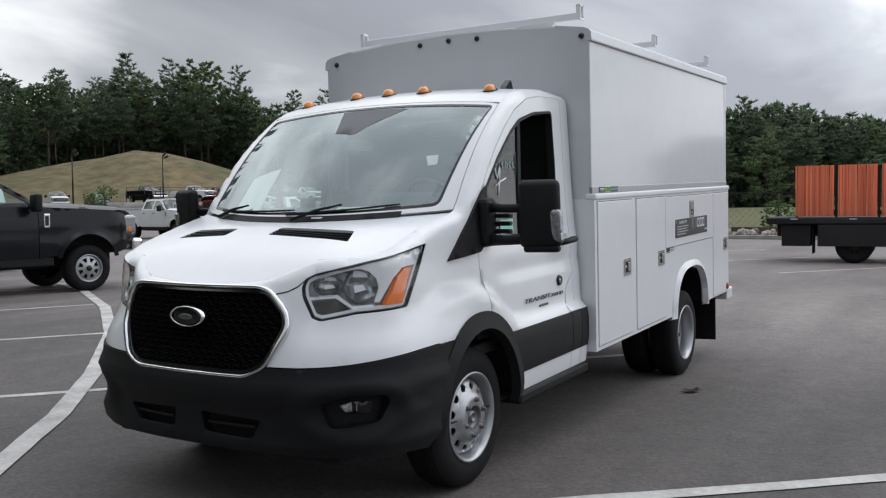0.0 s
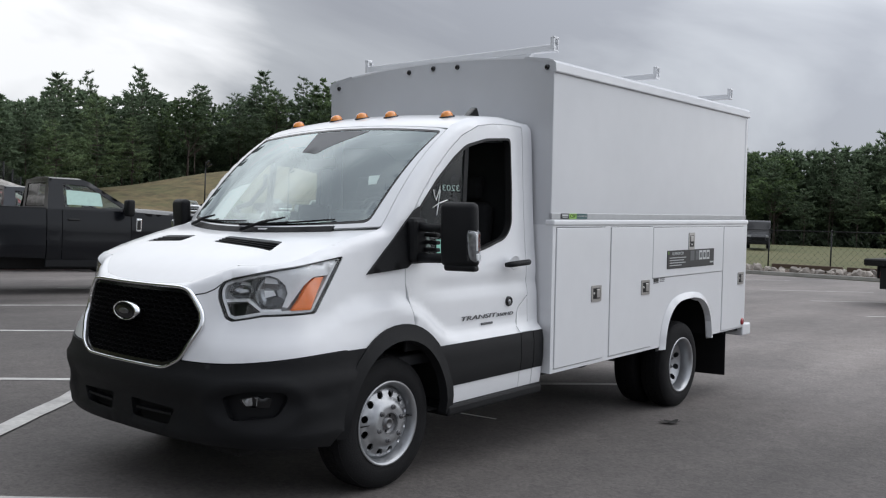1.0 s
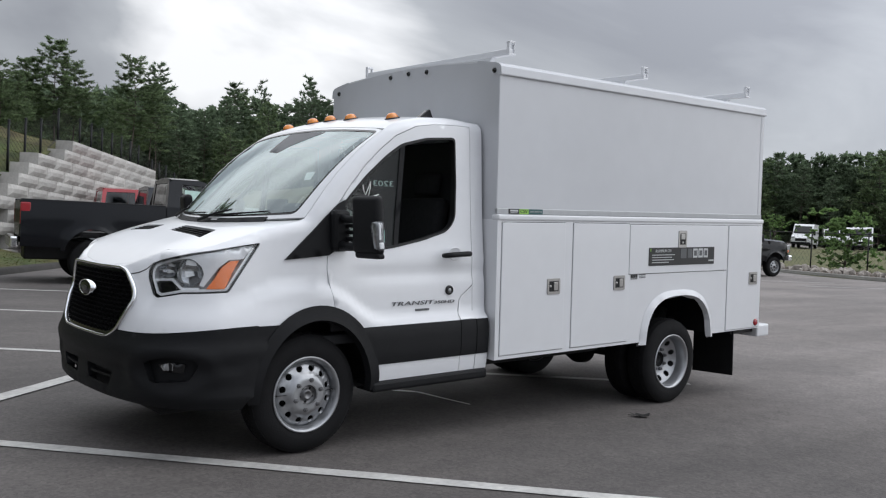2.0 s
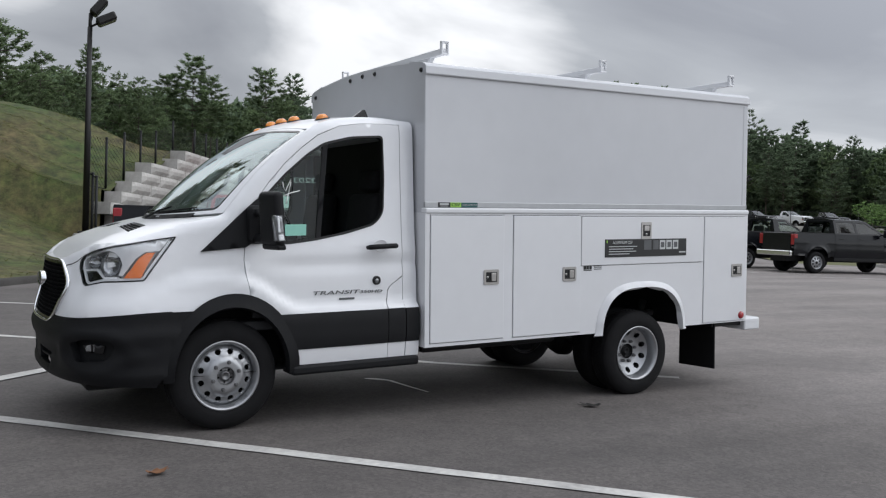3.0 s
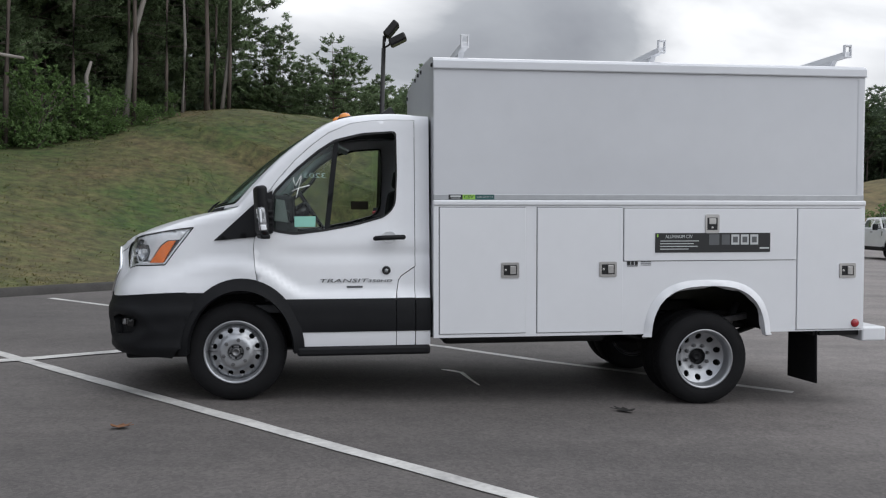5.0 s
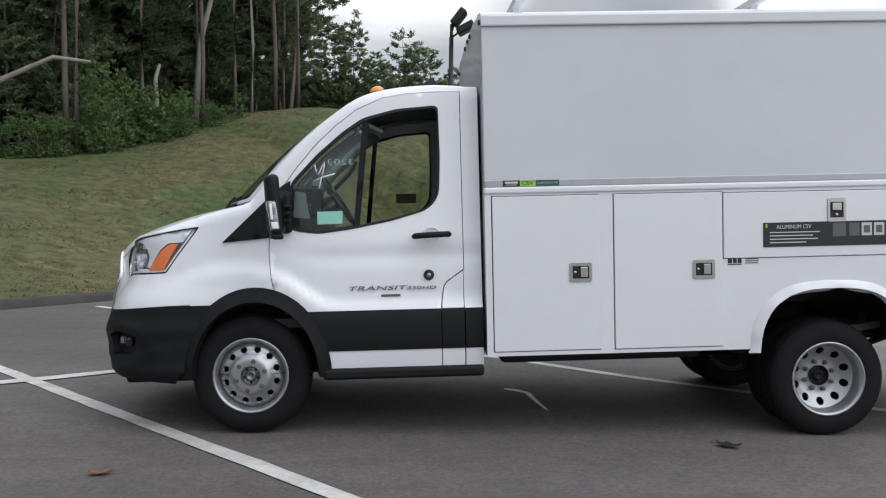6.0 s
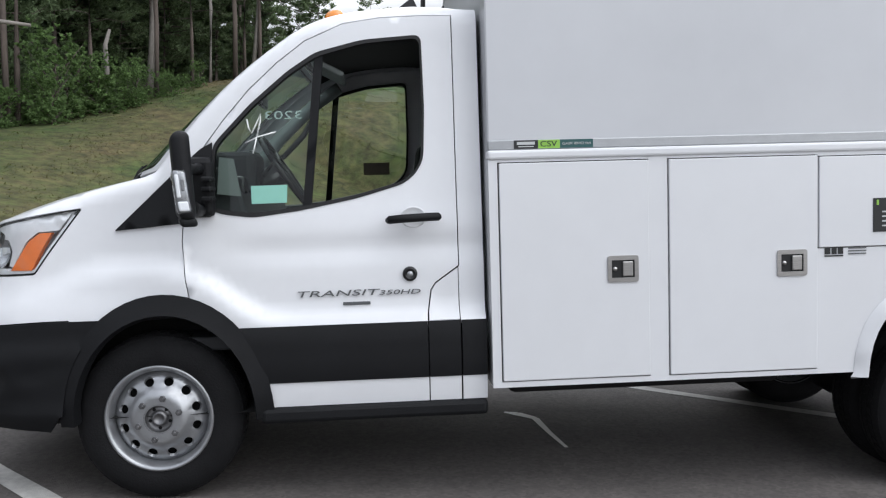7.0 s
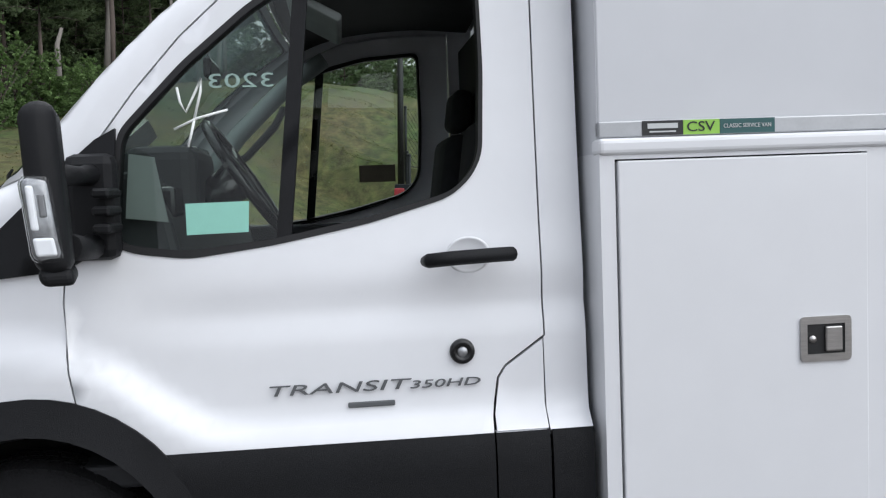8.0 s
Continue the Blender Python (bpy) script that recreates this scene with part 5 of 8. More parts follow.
    part("window_tag", sheet([(-ax(1.03), 1.375), (-ax(0.87), 1.375), (-ax(0.87), 1.45), (-ax(1.03), 1.45)], lambda a, v: skin(a, v, -0.028), (), 0.08, 0.004), BROWNTAG, van, "dark brown tag in the passenger window")
    part("pillar_trim", tube(bmesh.new(), [(0.16, 0.865, 1.36), (0.36, 0.835, 1.60), (0.58, 0.795, 1.80), (0.74, 0.76, 1.90)], [0.045, 0.042, 0.038, 0.036], 8), HUBCLOTH, van, "light grey windscreen pillar trim")
    part("door_card", one_box(0.20, 1.20, 0.85, 0.875, 0.70, 1.20, 0.01), TRIM, van)
    part("door_card", one_box(0.20, 1.20, -0.875, -0.85, 0.70, 1.17, 0.01), TRIM, van)


make_interior()
# ---------------- the service van: utility body, wheels, underside ----------------
BX0, BX1, BY, BYU = 1.402, 4.725, 1.040, 1.022
def squared(t, a, b):
    """A wheel opening between a circle and a rounded box."""
    c, s = math.cos(radians(t)), math.sin(radians(t))
    return 3.47 + a * math.copysign(abs(c) ** 0.72, c), 0.34 + b * abs(s) ** 0.72


REAR_ARCH = [(3.018, 0.36)] + [squared(t, 0.448, 0.455) for t in range(174, 5, -8)] + [(3.922, 0.36)]
LDOORS = [(1.445, 2.075, 0.467, 1.378), (2.162, 2.808, 0.465, 1.378), (2.815, 4.165, 0.985, 1.372), (4.178, 4.708, 0.452, 1.372)]


def make_body():
    # lower cabinets, one skin a side with door openings and the wheel arch
    for s in (-1, 1):
        outline = [(BX0, 0.44), (BX1, 0.44), (BX1, 1.40), (BX0, 1.40)]
        holes = [[(a - 0.006, c - 0.004), (b + 0.001, c - 0.004), (b + 0.001, d + 0.004), (a - 0.006, d + 0.004)] for a, b, c, d in LDOORS]
        bm = sheet(outline, lambda x, z: (x, -BY, z), holes + [REAR_ARCH], 0.16, 0.025, mirror=(s > 0))
        part("cabinet_side", bm, BOXWHITE, van, "white lower cabinet side with compartment openings")
        y0, y1 = sorted((s * (BY - 0.02), s * (BY - 0.05)))
        part("compartment_seal", sheet([(BX0 + 0.01, 0.45), (BX1 - 0.01, 0.45), (BX1 - 0.01, 1.39), (BX0 + 0.01, 1.39)], lambda x, z: (x, -BY + 0.022, z), [REAR_ARCH], 0.3, 0.0, mirror=(s > 0)), SEAL, van)
        for a, b, c, d in LDOORS:
            y0, y1 = sorted((s * (BY + 0.006), s * (BY - 0.02)))
            door = part("compartment_door", one_box(a, b, y0, y1, c, d, 0.004, 2), BOXWHITE, van, "flat white compartment door")
            if s < 0:
                if b - a > 1.0:
                    latch(door, (a + b) / 2 + 0.005, 1.258, True)
                else:
                    latch(door, b - 0.115 if a < 4 else b - 0.123, 0.925 if a < 4 else 0.90, False)
        # fender trim round the arch
        ring_o = [(3.47 + (x - 3.47) * 1.12, 0.36 + (z - 0.36) * 1.105) for x, z in REAR_ARCH]
        ring_o[0], ring_o[-1] = (REAR_ARCH[0][0] - 0.06, 0.42), (REAR_ARCH[-1][0] + 0.06, 0.42)
        inner = [(x, z) for x, z in REAR_ARCH]

        def lip(x, z):
            r = (abs((x - 3.47) / 0.448) ** 2.78 + abs((z - 0.34) / 0.455) ** 2.78) ** 0.36
            return (x, -BY - 0.028 * (1 - ease(r, 1.04, 1.12)) - 0.002, z)
        part("wheel_arch_trim", sheet(ring_o, lip, [inner], 0.04, 0.05, mirror=(s > 0)), BOXWHITE, van, "white rolled wheel arch trim")
        # shelf lip and drip rail
        y0, y1 = sorted((s * (BY + 0.012), s * (BY - 0.06)))
        part("shelf_lip", one_box(BX0 - 0.004, BX1 + 0.004, y0, y1, 1.392, 1.432, 0.012, 3), BOXWHITE, van, "white rounded ledge above the cabinets")
        y0, y1 = sorted((s * (BYU + 0.006), s * (BYU - 0.02)))
        part("joint_strip", one_box(BX0 + 0.002, BX1 - 0.004, y0, y1, 1.434, 1.474, 0.004), SILVER, van, "grey metal joint strip")
        # upper side
        y0, y1 = sorted((s * BYU, s * (BYU - 0.03)))
        part("upper_side", one_box(BX0 + 0.004, BX1 - 0.012, y0, y1, 1.43, 2.372, 0.004), DIMWHITE, van, "plain white upper side panel")
        part("corner_post", one_box(BX1 - 0.075, BX1, *sorted((s * (BYU + 0.004), s * (BYU - 0.06))), 1.434, 2.37, 0.02, 3), DIMWHITE, van)
        # roof edge: sloping cap with a thin shadow joint below
        bm = bmesh.new()
        prof = [(BYU + 0.014, 2.368), (BYU + 0.017, 2.376), (BYU + 0.012, 2.425), (BYU - 0.005, 2.443), (0.98, 2.456), (0.80, 2.484), (0.79, 2.47), (0.96, 2.43), (BYU - 0.02, 2.37)]
        rings = []
        for x in (BX0, BX1):
            rings.append([bm.verts.new((x, s * y, z)) for y, z in prof])
        for k in range(len(prof)):
            j = (k + 1) % len(prof)
            bm.faces.new((rings[0][k], rings[0][j], rings[1][j], rings[1][k]))
        bm.faces.new(rings[0])
        bm.faces.new(list(reversed(rings[1])))
        bmesh.ops.recalc_face_normals(bm, faces=bm.faces[:])
        part("roof_edge", bm, DIMWHITE, van, "white sloping roof edge rail")
    # roof
    bm = bmesh.new()
    prof = [(0.80, 2.480), (0.4, 2.506), (0, 2.515), (-0.4, 2.506), (-0.80, 2.480)]
    rings = [[bm.verts.new((x, y, z)) for y, z in prof] + [bm.verts.new((x, y, z - 0.03)) for y, z in reversed(prof)] for x in (BX0 + 0.003, BX1 - 0.003)]
    n = len(rings[0])
    for k in range(n):
        bm.faces.new((rings[0][k], rings[0][(k + 1) % n], rings[1][(k + 1) % n], rings[1][k]))
    bm.faces.new(rings[0])
    bm.faces.new(list(reversed(rings[1])))
    bmesh.ops.recalc_face_normals(bm, faces=bm.faces[:])
    part("body_roof", bm, BOXWHITE, van, "white low-arched roof of the utility body")
    # front and rear walls
    face = [(-BYU + 0.004, 1.36), (BYU - 0.004, 1.36), (BYU - 0.004, 2.385), (0.965, 2.430), (0.80, 2.468), (0.4, 2.498), (0, 2.508), (-0.4, 2.498), (-0.80, 2.468), (-0.965, 2.430), (-BYU + 0.004, 2.385)]
    part("front_wall", sheet(face, lambda y, z: (BX0 + 0.002, y, z), (), 0.2, 0.03, flip=True), DIMWHITE, van, "white front wall above the cab roof")
    part("rear_wall", sheet(face, lambda y, z: (BX1 - 0.002, y, z), (), 0.2, 0.03), BOXWHITE, van)
    low = [(-BY + 0.002, 0.44), (BY - 0.002, 0.44), (BY - 0.002, 1.398), (-BY + 0.002, 1.398)]
    part("lower_front_wall", sheet(low, lambda y, z: (BX0 + 0.001, y, z), (), 0.3, 0.03, flip=True), BOXWHITE, van)
    part("lower_rear_wall", sheet(low, lambda y, z: (BX1 - 0.001, y, z), (), 0.3, 0.03), BOXWHITE, van)
    part("body_floor", one_box(BX0 + 0.01, 2.9, -BY + 0.03, BY - 0.03, 0.44, 0.47, 0.0), DARKMETAL, van)
    part("body_floor", one_box(4.0, BX1 - 0.01, -BY + 0.03, BY - 0.03, 0.44, 0.47, 0.0), DARKMETAL, van)
    part("wheel_box", one_box(2.96, 3.98, -BY + 0.06, BY - 0.06, 0.86, 0.89, 0.0), DARKMETAL, van)
    for x in (2.955, 3.985):
        part("wheel_box_wall", one_box(x - 0.01, x + 0.01, -BY + 0.06, BY - 0.06, 0.44, 0.88, 0.0), DARKMETAL, van)
    # round black plugs along the front top
    for y, z in ((-0.972, 2.402), (-0.238, 2.464), (-0.02, 2.472), (0.207, 2.464), (0.93, 2.40)):
        part("black_plug", lathe(bmesh.new(), [(0, 0.014), (0.012, 0.013), (0.017, 0.008), (0.018, 0.0)], 16, pose(BX0, y, z, 90, 0, -90)), GLOSSBLACK, van, "small black rubber plug")
    # red side marker, rear bumper, mud flaps, exhaust bits
    part("red_side_marker", lathe(bmesh.new(), [(0, 0.016), (0.02, 0.015), (0.03, 0.010), (0.033, 0.0)], 24, pose(4.652, -BY - 0.006, 0.497, 90, 0, 0)), REDLENS, van, "round red side marker")
    bm = bmesh.new()
    box(bm, 4.725, 4.925, -1.03, 1.03, 0.352, 0.462, 0.014, 2)
    part("rear_bumper", bm, BOXWHITE, van, "white step bumper at the back")
    part("bumper_bracket", one_box(4.40, 4.75, -0.98, -0.90, 0.395, 0.435, 0.006), DARKMETAL, van)
    for s in (-1, 1):
        bm = bmesh.new()
        box(bm, 4.345, 4.360, *sorted((s * 1.012, s * 0.60)), 0.03, 0.435, 0.005)
        for v in bm.verts:
            v.co.x += 0.05 * (0.43 - v.co.z) + 0.012 * math.sin(v.co.z * 9 + v.co.y * 3)
            v.co.z += 0.03 * (abs(v.co.y) - 1.01) * (1 if v.co.z < 0.2 else 0)
        part("mud_flap", bm, RUBBER, van, "black rubber mud flap")
        part("flap_bracket", one_box(4.335, 4.37, *sorted((s * 1.0, s * 0.58)), 0.40, 0.445, 0.005), DARKMETAL, van)


def latch(door, x, z, tall):
    """Stainless paddle latch; a black plate paints the shade of its recessed tray."""
    w, h = (0.055, 0.07) if tall else (0.066, 0.056)
    y = -BY - 0.006
    o = rounded([(x - w, z - h), (x + w, z - h), (x + w, z + h), (x - w, z + h)], 0.012, 3)
    i = [(x - w * 0.74, z - h * 0.66), (x + w * 0.74, z - h * 0.66), (x + w * 0.74, z + h * 0.66), (x - w * 0.74, z + h * 0.66)]

    def plate(u, v):
        return (u, y - 0.006, v)
    fr = part("latch_plate", sheet(o, plate, [i], 0.03, 0.006), STEEL, door, "stainless steel paddle latch")
    part("latch_shade_plate", one_box(x - w * 0.76, x + w * 0.76, y - 0.003, y - 0.0005, z - h * 0.68, z + h * 0.68), SEAL, fr)
    if tall:
        part("latch_paddle", one_box(x - w * 0.52, x + w * 0.52, y - 0.010, y - 0.003, z - h * 0.05, z + h * 0.58, 0.004), STEEL, fr)
        part("latch_lock", lathe(bmesh.new(), [(0, 0.009), (0.008, 0.009), (0.010, 0.0)], 14, pose(x, y, z - h * 0.42, 90, 0, 0)), STEEL, fr)
    else:
        part("latch_paddle", one_box(x - w * 0.05, x + w * 0.62, y - 0.011, y - 0.003, z - h * 0.56, z + h * 0.56, 0.004), STEEL, fr)
        part("latch_lock", lathe(bmesh.new(), [(0, 0.009), (0.008, 0.009), (0.010, 0.0)], 14, pose(x - w * 0.52, y, z, 90, 0, 0)), STEEL, fr)


make_body()


def roof_rack(x):
    """A white ladder rack: cross bar on two feet with stop brackets at its ends."""
    bm = bmesh.new()
    box(bm, x - 0.026, x + 0.026, -0.865, 0.865, 2.548, 2.594, 0.006)
    rk = part("ladder_rack", bm, BOXWHITE, van, "white ladder rack bar across the roof")
    for s in (-1, 1):
        y0, y1 = sorted((s * 0.845, s * 0.875))
        bm = bmesh.new()
        box(bm, x - 0.030, x + 0.030, y0, y1, 2.545, 2.560, 0.003)
        box(bm, x - 0.030, x - 0.019, y0, y1, 2.56, 2.640, 0.003)
        box(bm, x + 0.019, x + 0.030, y0, y1, 2.56, 2.640, 0.003)
        box(bm, x - 0.030, x + 0.030, y0, y1, 2.630, 2.645, 0.003)
        part("stop_bracket", bm, BOXWHITE, rk, "square ladder stop bracket")
        bm = bmesh.new()
        prism(bm, [(s * 0.42, 2.49), (s * 0.62, 2.48), (s * 0.70, 2.558), (s * 0.40, 2.558)], -0.02, 0.02)
        bmesh.ops.transform(bm, matrix=Matrix(((0, 1, 0, x), (1, 0, 0, 0), (0, 0, 1, 0), (0, 0, 0, 1))), verts=bm.verts[:])
        bmesh.ops.recalc_face_normals(bm, faces=bm.faces[:])
        part("rack_foot", bm, BOXWHITE, rk)


for rx_ in (1.655, 3.16, 4.67):
    roof_rack(rx_)


def decals():
    y = -BY - 0.0075
    # dark sign plate on the long drop door
    sign = part("sign_plate", one_box(3.052, 3.955, y - 0.003, y + 0.002, 1.045, 1.190, 0.002), DECALBLACK, van, "dark information sign with pale print")
    words("sign_heading", "ALUMINUM CSV", 0.034, DECALWHITE, sign, pose(3.235, y - 0.004, 1.162, 90, 0, 0), width=0.21)
    for k in range(4):
        part("print_bar", one_box(3.09, 3.09 + (0.30, 0.26, 0.29, 0.22)[k], y - 0.0045, y - 0.003, 1.128 - k * 0.02, 1.134 - k * 0.02), DECALWHITE, sign)
    part("print_panel", one_box(3.47, 3.55, y - 0.0045, y - 0.003, 1.10, 1.18), DECALGREY, sign)
    for k in range(4):
        x0 = 3.57 + k * 0.075
        part("picture_tile", one_box(x0, x0 + 0.062, y - 0.0045, y - 0.003, 1.102, 1.178), DECALWHITE if k > 0 else DECALGREY, sign, "small pale picture tile")
        part("tile_mark", one_box(x0 + 0.012, x0 + 0.05, y - 0.0055, y - 0.0045, 1.118, 1.162), DECALGREY, sign)
    part("print_bar", one_box(3.87, 3.945, y - 0.0045, y - 0.003, 1.07, 1.082), DECALWHITE, sign)
    part("print_bar", one_box(3.065, 3.075, y - 0.0045, y - 0.003, 1.16, 1.182), DECALGREEN, sign)
    # maker's strip on the joint
    y = -BYU - 0.0065
    tag = part("maker_sticker", one_box(1.512, 1.613, y - 0.002, y + 0.001, 1.4365, 1.4715), DECALBLACK, van, "small sticker strip in black, green and teal")
    part("print_bar", one_box(1.525, 1.60, y - 0.003, y - 0.002, 1.453, 1.465), DECALWHITE, tag)
    part("print_bar", one_box(1.53, 1.595, y - 0.003, y - 0.002, 1.4435, 1.447), DECALWHITE, tag)
    part("green_panel", one_box(1.614, 1.705, y - 0.002, y + 0.001, 1.4365, 1.4715), DECALGREEN, tag)
    words("sticker_word", "CSV", 0.034, DECALBLACK, tag, pose(1.657, y - 0.003, 1.454, 90, 0, 0), width=0.07)
    part("teal_panel", one_box(1.706, 1.845, y - 0.002, y + 0.001, 1.4365, 1.4715), DECALTEAL, tag)
    words("sticker_word", "CLASSIC SERVICE VAN", 0.014, DECALWHITE, tag, pose(1.775, y - 0.003, 1.454, 90, 0, 0), width=0.12)
    # dealer mark beside the second door
    y = -BY - 0.001
    part("dealer_mark", one_box(2.84, 2.865, y - 0.002, y, 0.955, 0.982), DECALBLACK, van, "small black dealer mark")
    part("dealer_mark", one_box(2.871, 2.893, y - 0.002, y, 0.955, 0.982), DECALBLACK, van)
    part("dealer_mark", one_box(2.899, 2.922, y - 0.002, y, 0.955, 0.982), DECALBLACK, van)
    part("dealer_mark", one_box(2.84, 2.922, y - 0.002, y, 0.945, 0.951), DECALBLACK, van)
    for k in range(3):
        part("print_bar", one_box(2.945, 3.025, y - 0.002, y, 0.976 - k * 0.012, 0.981 - k * 0.012), DECALGREY, van)


decals()


def make_wheel(name, x, y, z, out, dish, dual=False):
    """A tyre with tread blocks and a steel rim with round openings, bolts and hub; out: -1 faces the near side."""
    R, W, RR = 0.350, 0.205, 0.222
    w = new(name)
    w.parent = van
    w["label"] = "wheel with black tyre and silver steel rim"
    w.matrix_basis = pose(x, y, z, 90 if out < 0 else -90, 0, 0)      # local z points outwards
    prof = [(RR - 0.012, -W / 2 + 0.01), (RR + 0.005, -W / 2 - 0.002), (0.27, -W / 2 - 0.006), (0.305, -W / 2 + 0.0), (0.333, -W / 2 + 0.014), (R - 0.004, -W / 2 + 0.032), (R, -W / 2 + 0.05),
            (R, W / 2 - 0.05), (R - 0.004, W / 2 - 0.032), (0.333, W / 2 - 0.014), (0.305, W / 2), (0.27, W / 2 + 0.006), (RR + 0.005, W / 2 + 0.002), (RR - 0.012, W / 2 - 0.01)]
    tyre = part("tyre", lathe(bmesh.new(), list(reversed(prof)), 64), RUBBER, w, "black all-season tyre")
    bm = bmesh.new()
    for k in range(60):
        t = 2 * math.pi * k / 60
        for h0, h1, sk in ((-0.078, -0.040, 0.03), (-0.034, 0.0, -0.03), (0.005, 0.036, 0.03), (0.042, 0.078, -0.03)):
            vs = []
            for rr in (R - 0.004, R + 0.004):
                for dt, h in ((-0.04, h0), (0.04, h0), (0.04 + sk, h1), (-0.04 + sk, h1)):
                    rad = rr - (0.010 if abs(h) > 0.07 else 0)
                    vs.append(bm.verts.new((rad * math.cos(t + dt), rad * math.sin(t + dt), h)))
            bm.faces.new(vs[4:])
            for q in range(4):
                bm.faces.new((vs[q], vs[(q + 1) % 4], vs[4 + (q + 1) % 4], vs[4 + q]))
    part("tread", bm, RUBBER, tyre)
    f = W / 2
    barrel = [(RR + 0.002, f - 0.004), (RR + 0.004, f + 0.006), (RR - 0.006, f + 0.008), (RR - 0.014, f - 0.004), (RR - 0.024, f - 0.02), (RR - 0.030, -W / 2 + 0.03), (RR, -W / 2)]
    part("rim_barrel", lathe(bmesh.new(), barrel, 64), SILVER, w, "silver steel rim edge")
    base = f - 0.045 if not dish else f - 0.135

    def disc(u, v):
        r = math.hypot(u, v)
        if not dish:
            h = interp(r, [(0.0, 0.060), (0.105, 0.060), (0.115, 0.056), (0.128, 0.034), (0.138, 0.026), (0.172, 0.020), (0.186, 0.004), (0.196, -0.012)])
        else:
            h = interp(r, [(0.0, 0.0), (0.11, 0.0), (0.14, 0.012), (0.175, 0.035), (0.196, 0.045)])
        return (u, v, base + h)
    ring = [(0.196 * math.cos(2 * math.pi * k / 48), 0.196 * math.sin(2 * math.pi * k / 48)) for k in range(48)]
    holes = []
    hr = 0.0235 if dish else 0.0205
    n = 10 if dish else 12
    for k in range(n):
        t = 2 * math.pi * (k + 0.5) / n
        c = Vector((0.157 * math.cos(t), 0.157 * math.sin(t)))
        holes.append([(c.x + hr * math.cos(q), c.y + hr * math.sin(q)) for q in np.linspace(0, 2 * math.pi, 14, endpoint=False)])
    holes.append([(0.058 * math.cos(q), 0.058 * math.sin(q)) for q in np.linspace(0, 2 * math.pi, 24, endpoint=False)])
    part("rim_disc", sheet(ring, disc, holes, 0.02, 0.012), SILVER, w, "silver wheel disc with ten round openings")
    hub_h = base + (0.05 if not dish else 0.0)
    hub = part("wheel_hub", lathe(bmesh.new(), [(0, hub_h - 0.004), (0.016, hub_h - 0.004), (0.020, hub_h + 0.006), (0.028, hub_h + 0.006), (0.031, hub_h - 0.016), (0.054, hub_h - 0.020), (0.0585, hub_h + 0.004), (0.062, hub_h + 0.012)], 32),
               DARKMETAL if dish else HUBMETAL, w)
    # solid black discs painted for the shade of the hub's holes
    for k in range(5):
        t = 2 * math.pi * k / 5 + 0.9
        part("hub_hole_disc", cyl(bmesh.new(), (0.043 * math.cos(t), 0.043 * math.sin(t), hub_h - 0.02), (0.043 * math.cos(t), 0.043 * math.sin(t), hub_h - 0.0165), 0.0075, 0.0075, 10), HOLE, hub)
    nuts = 6 if not dual else 8
    for k in range(nuts):
        t = 2 * math.pi * k / nuts + 0.3
        c = (0.088 * math.cos(t), 0.088 * math.sin(t))
        bm = cyl(bmesh.new(), (*c, hub_h - 0.002), (*c, hub_h + 0.022), 0.016, 0.013, 6)
        cyl(bm, (*c, hub_h + 0.020), (*c, hub_h + 0.030), 0.009, 0.006, 8)
        part("wheel_nut", bm, HUBMETAL, w, "bare metal wheel nut")
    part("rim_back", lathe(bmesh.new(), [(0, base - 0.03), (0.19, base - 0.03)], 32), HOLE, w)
    return w


RZ = 0.35 - 0.0323 * 3.47
make_wheel("wheel", 0.0, -0.832, 0.352, -1, False)
make_wheel("wheel", 0.0, 0.832, 0.352, 1, False)
make_wheel("wheel", 3.465, -0.895, RZ, -1, True, True)
make_wheel("wheel", 3.465, 0.895, RZ, 1, True, True)
make_wheel("wheel", 3.465, -0.655, RZ, -1, True, True)
make_wheel("wheel", 3.465, 0.655, RZ, 1, True, True)


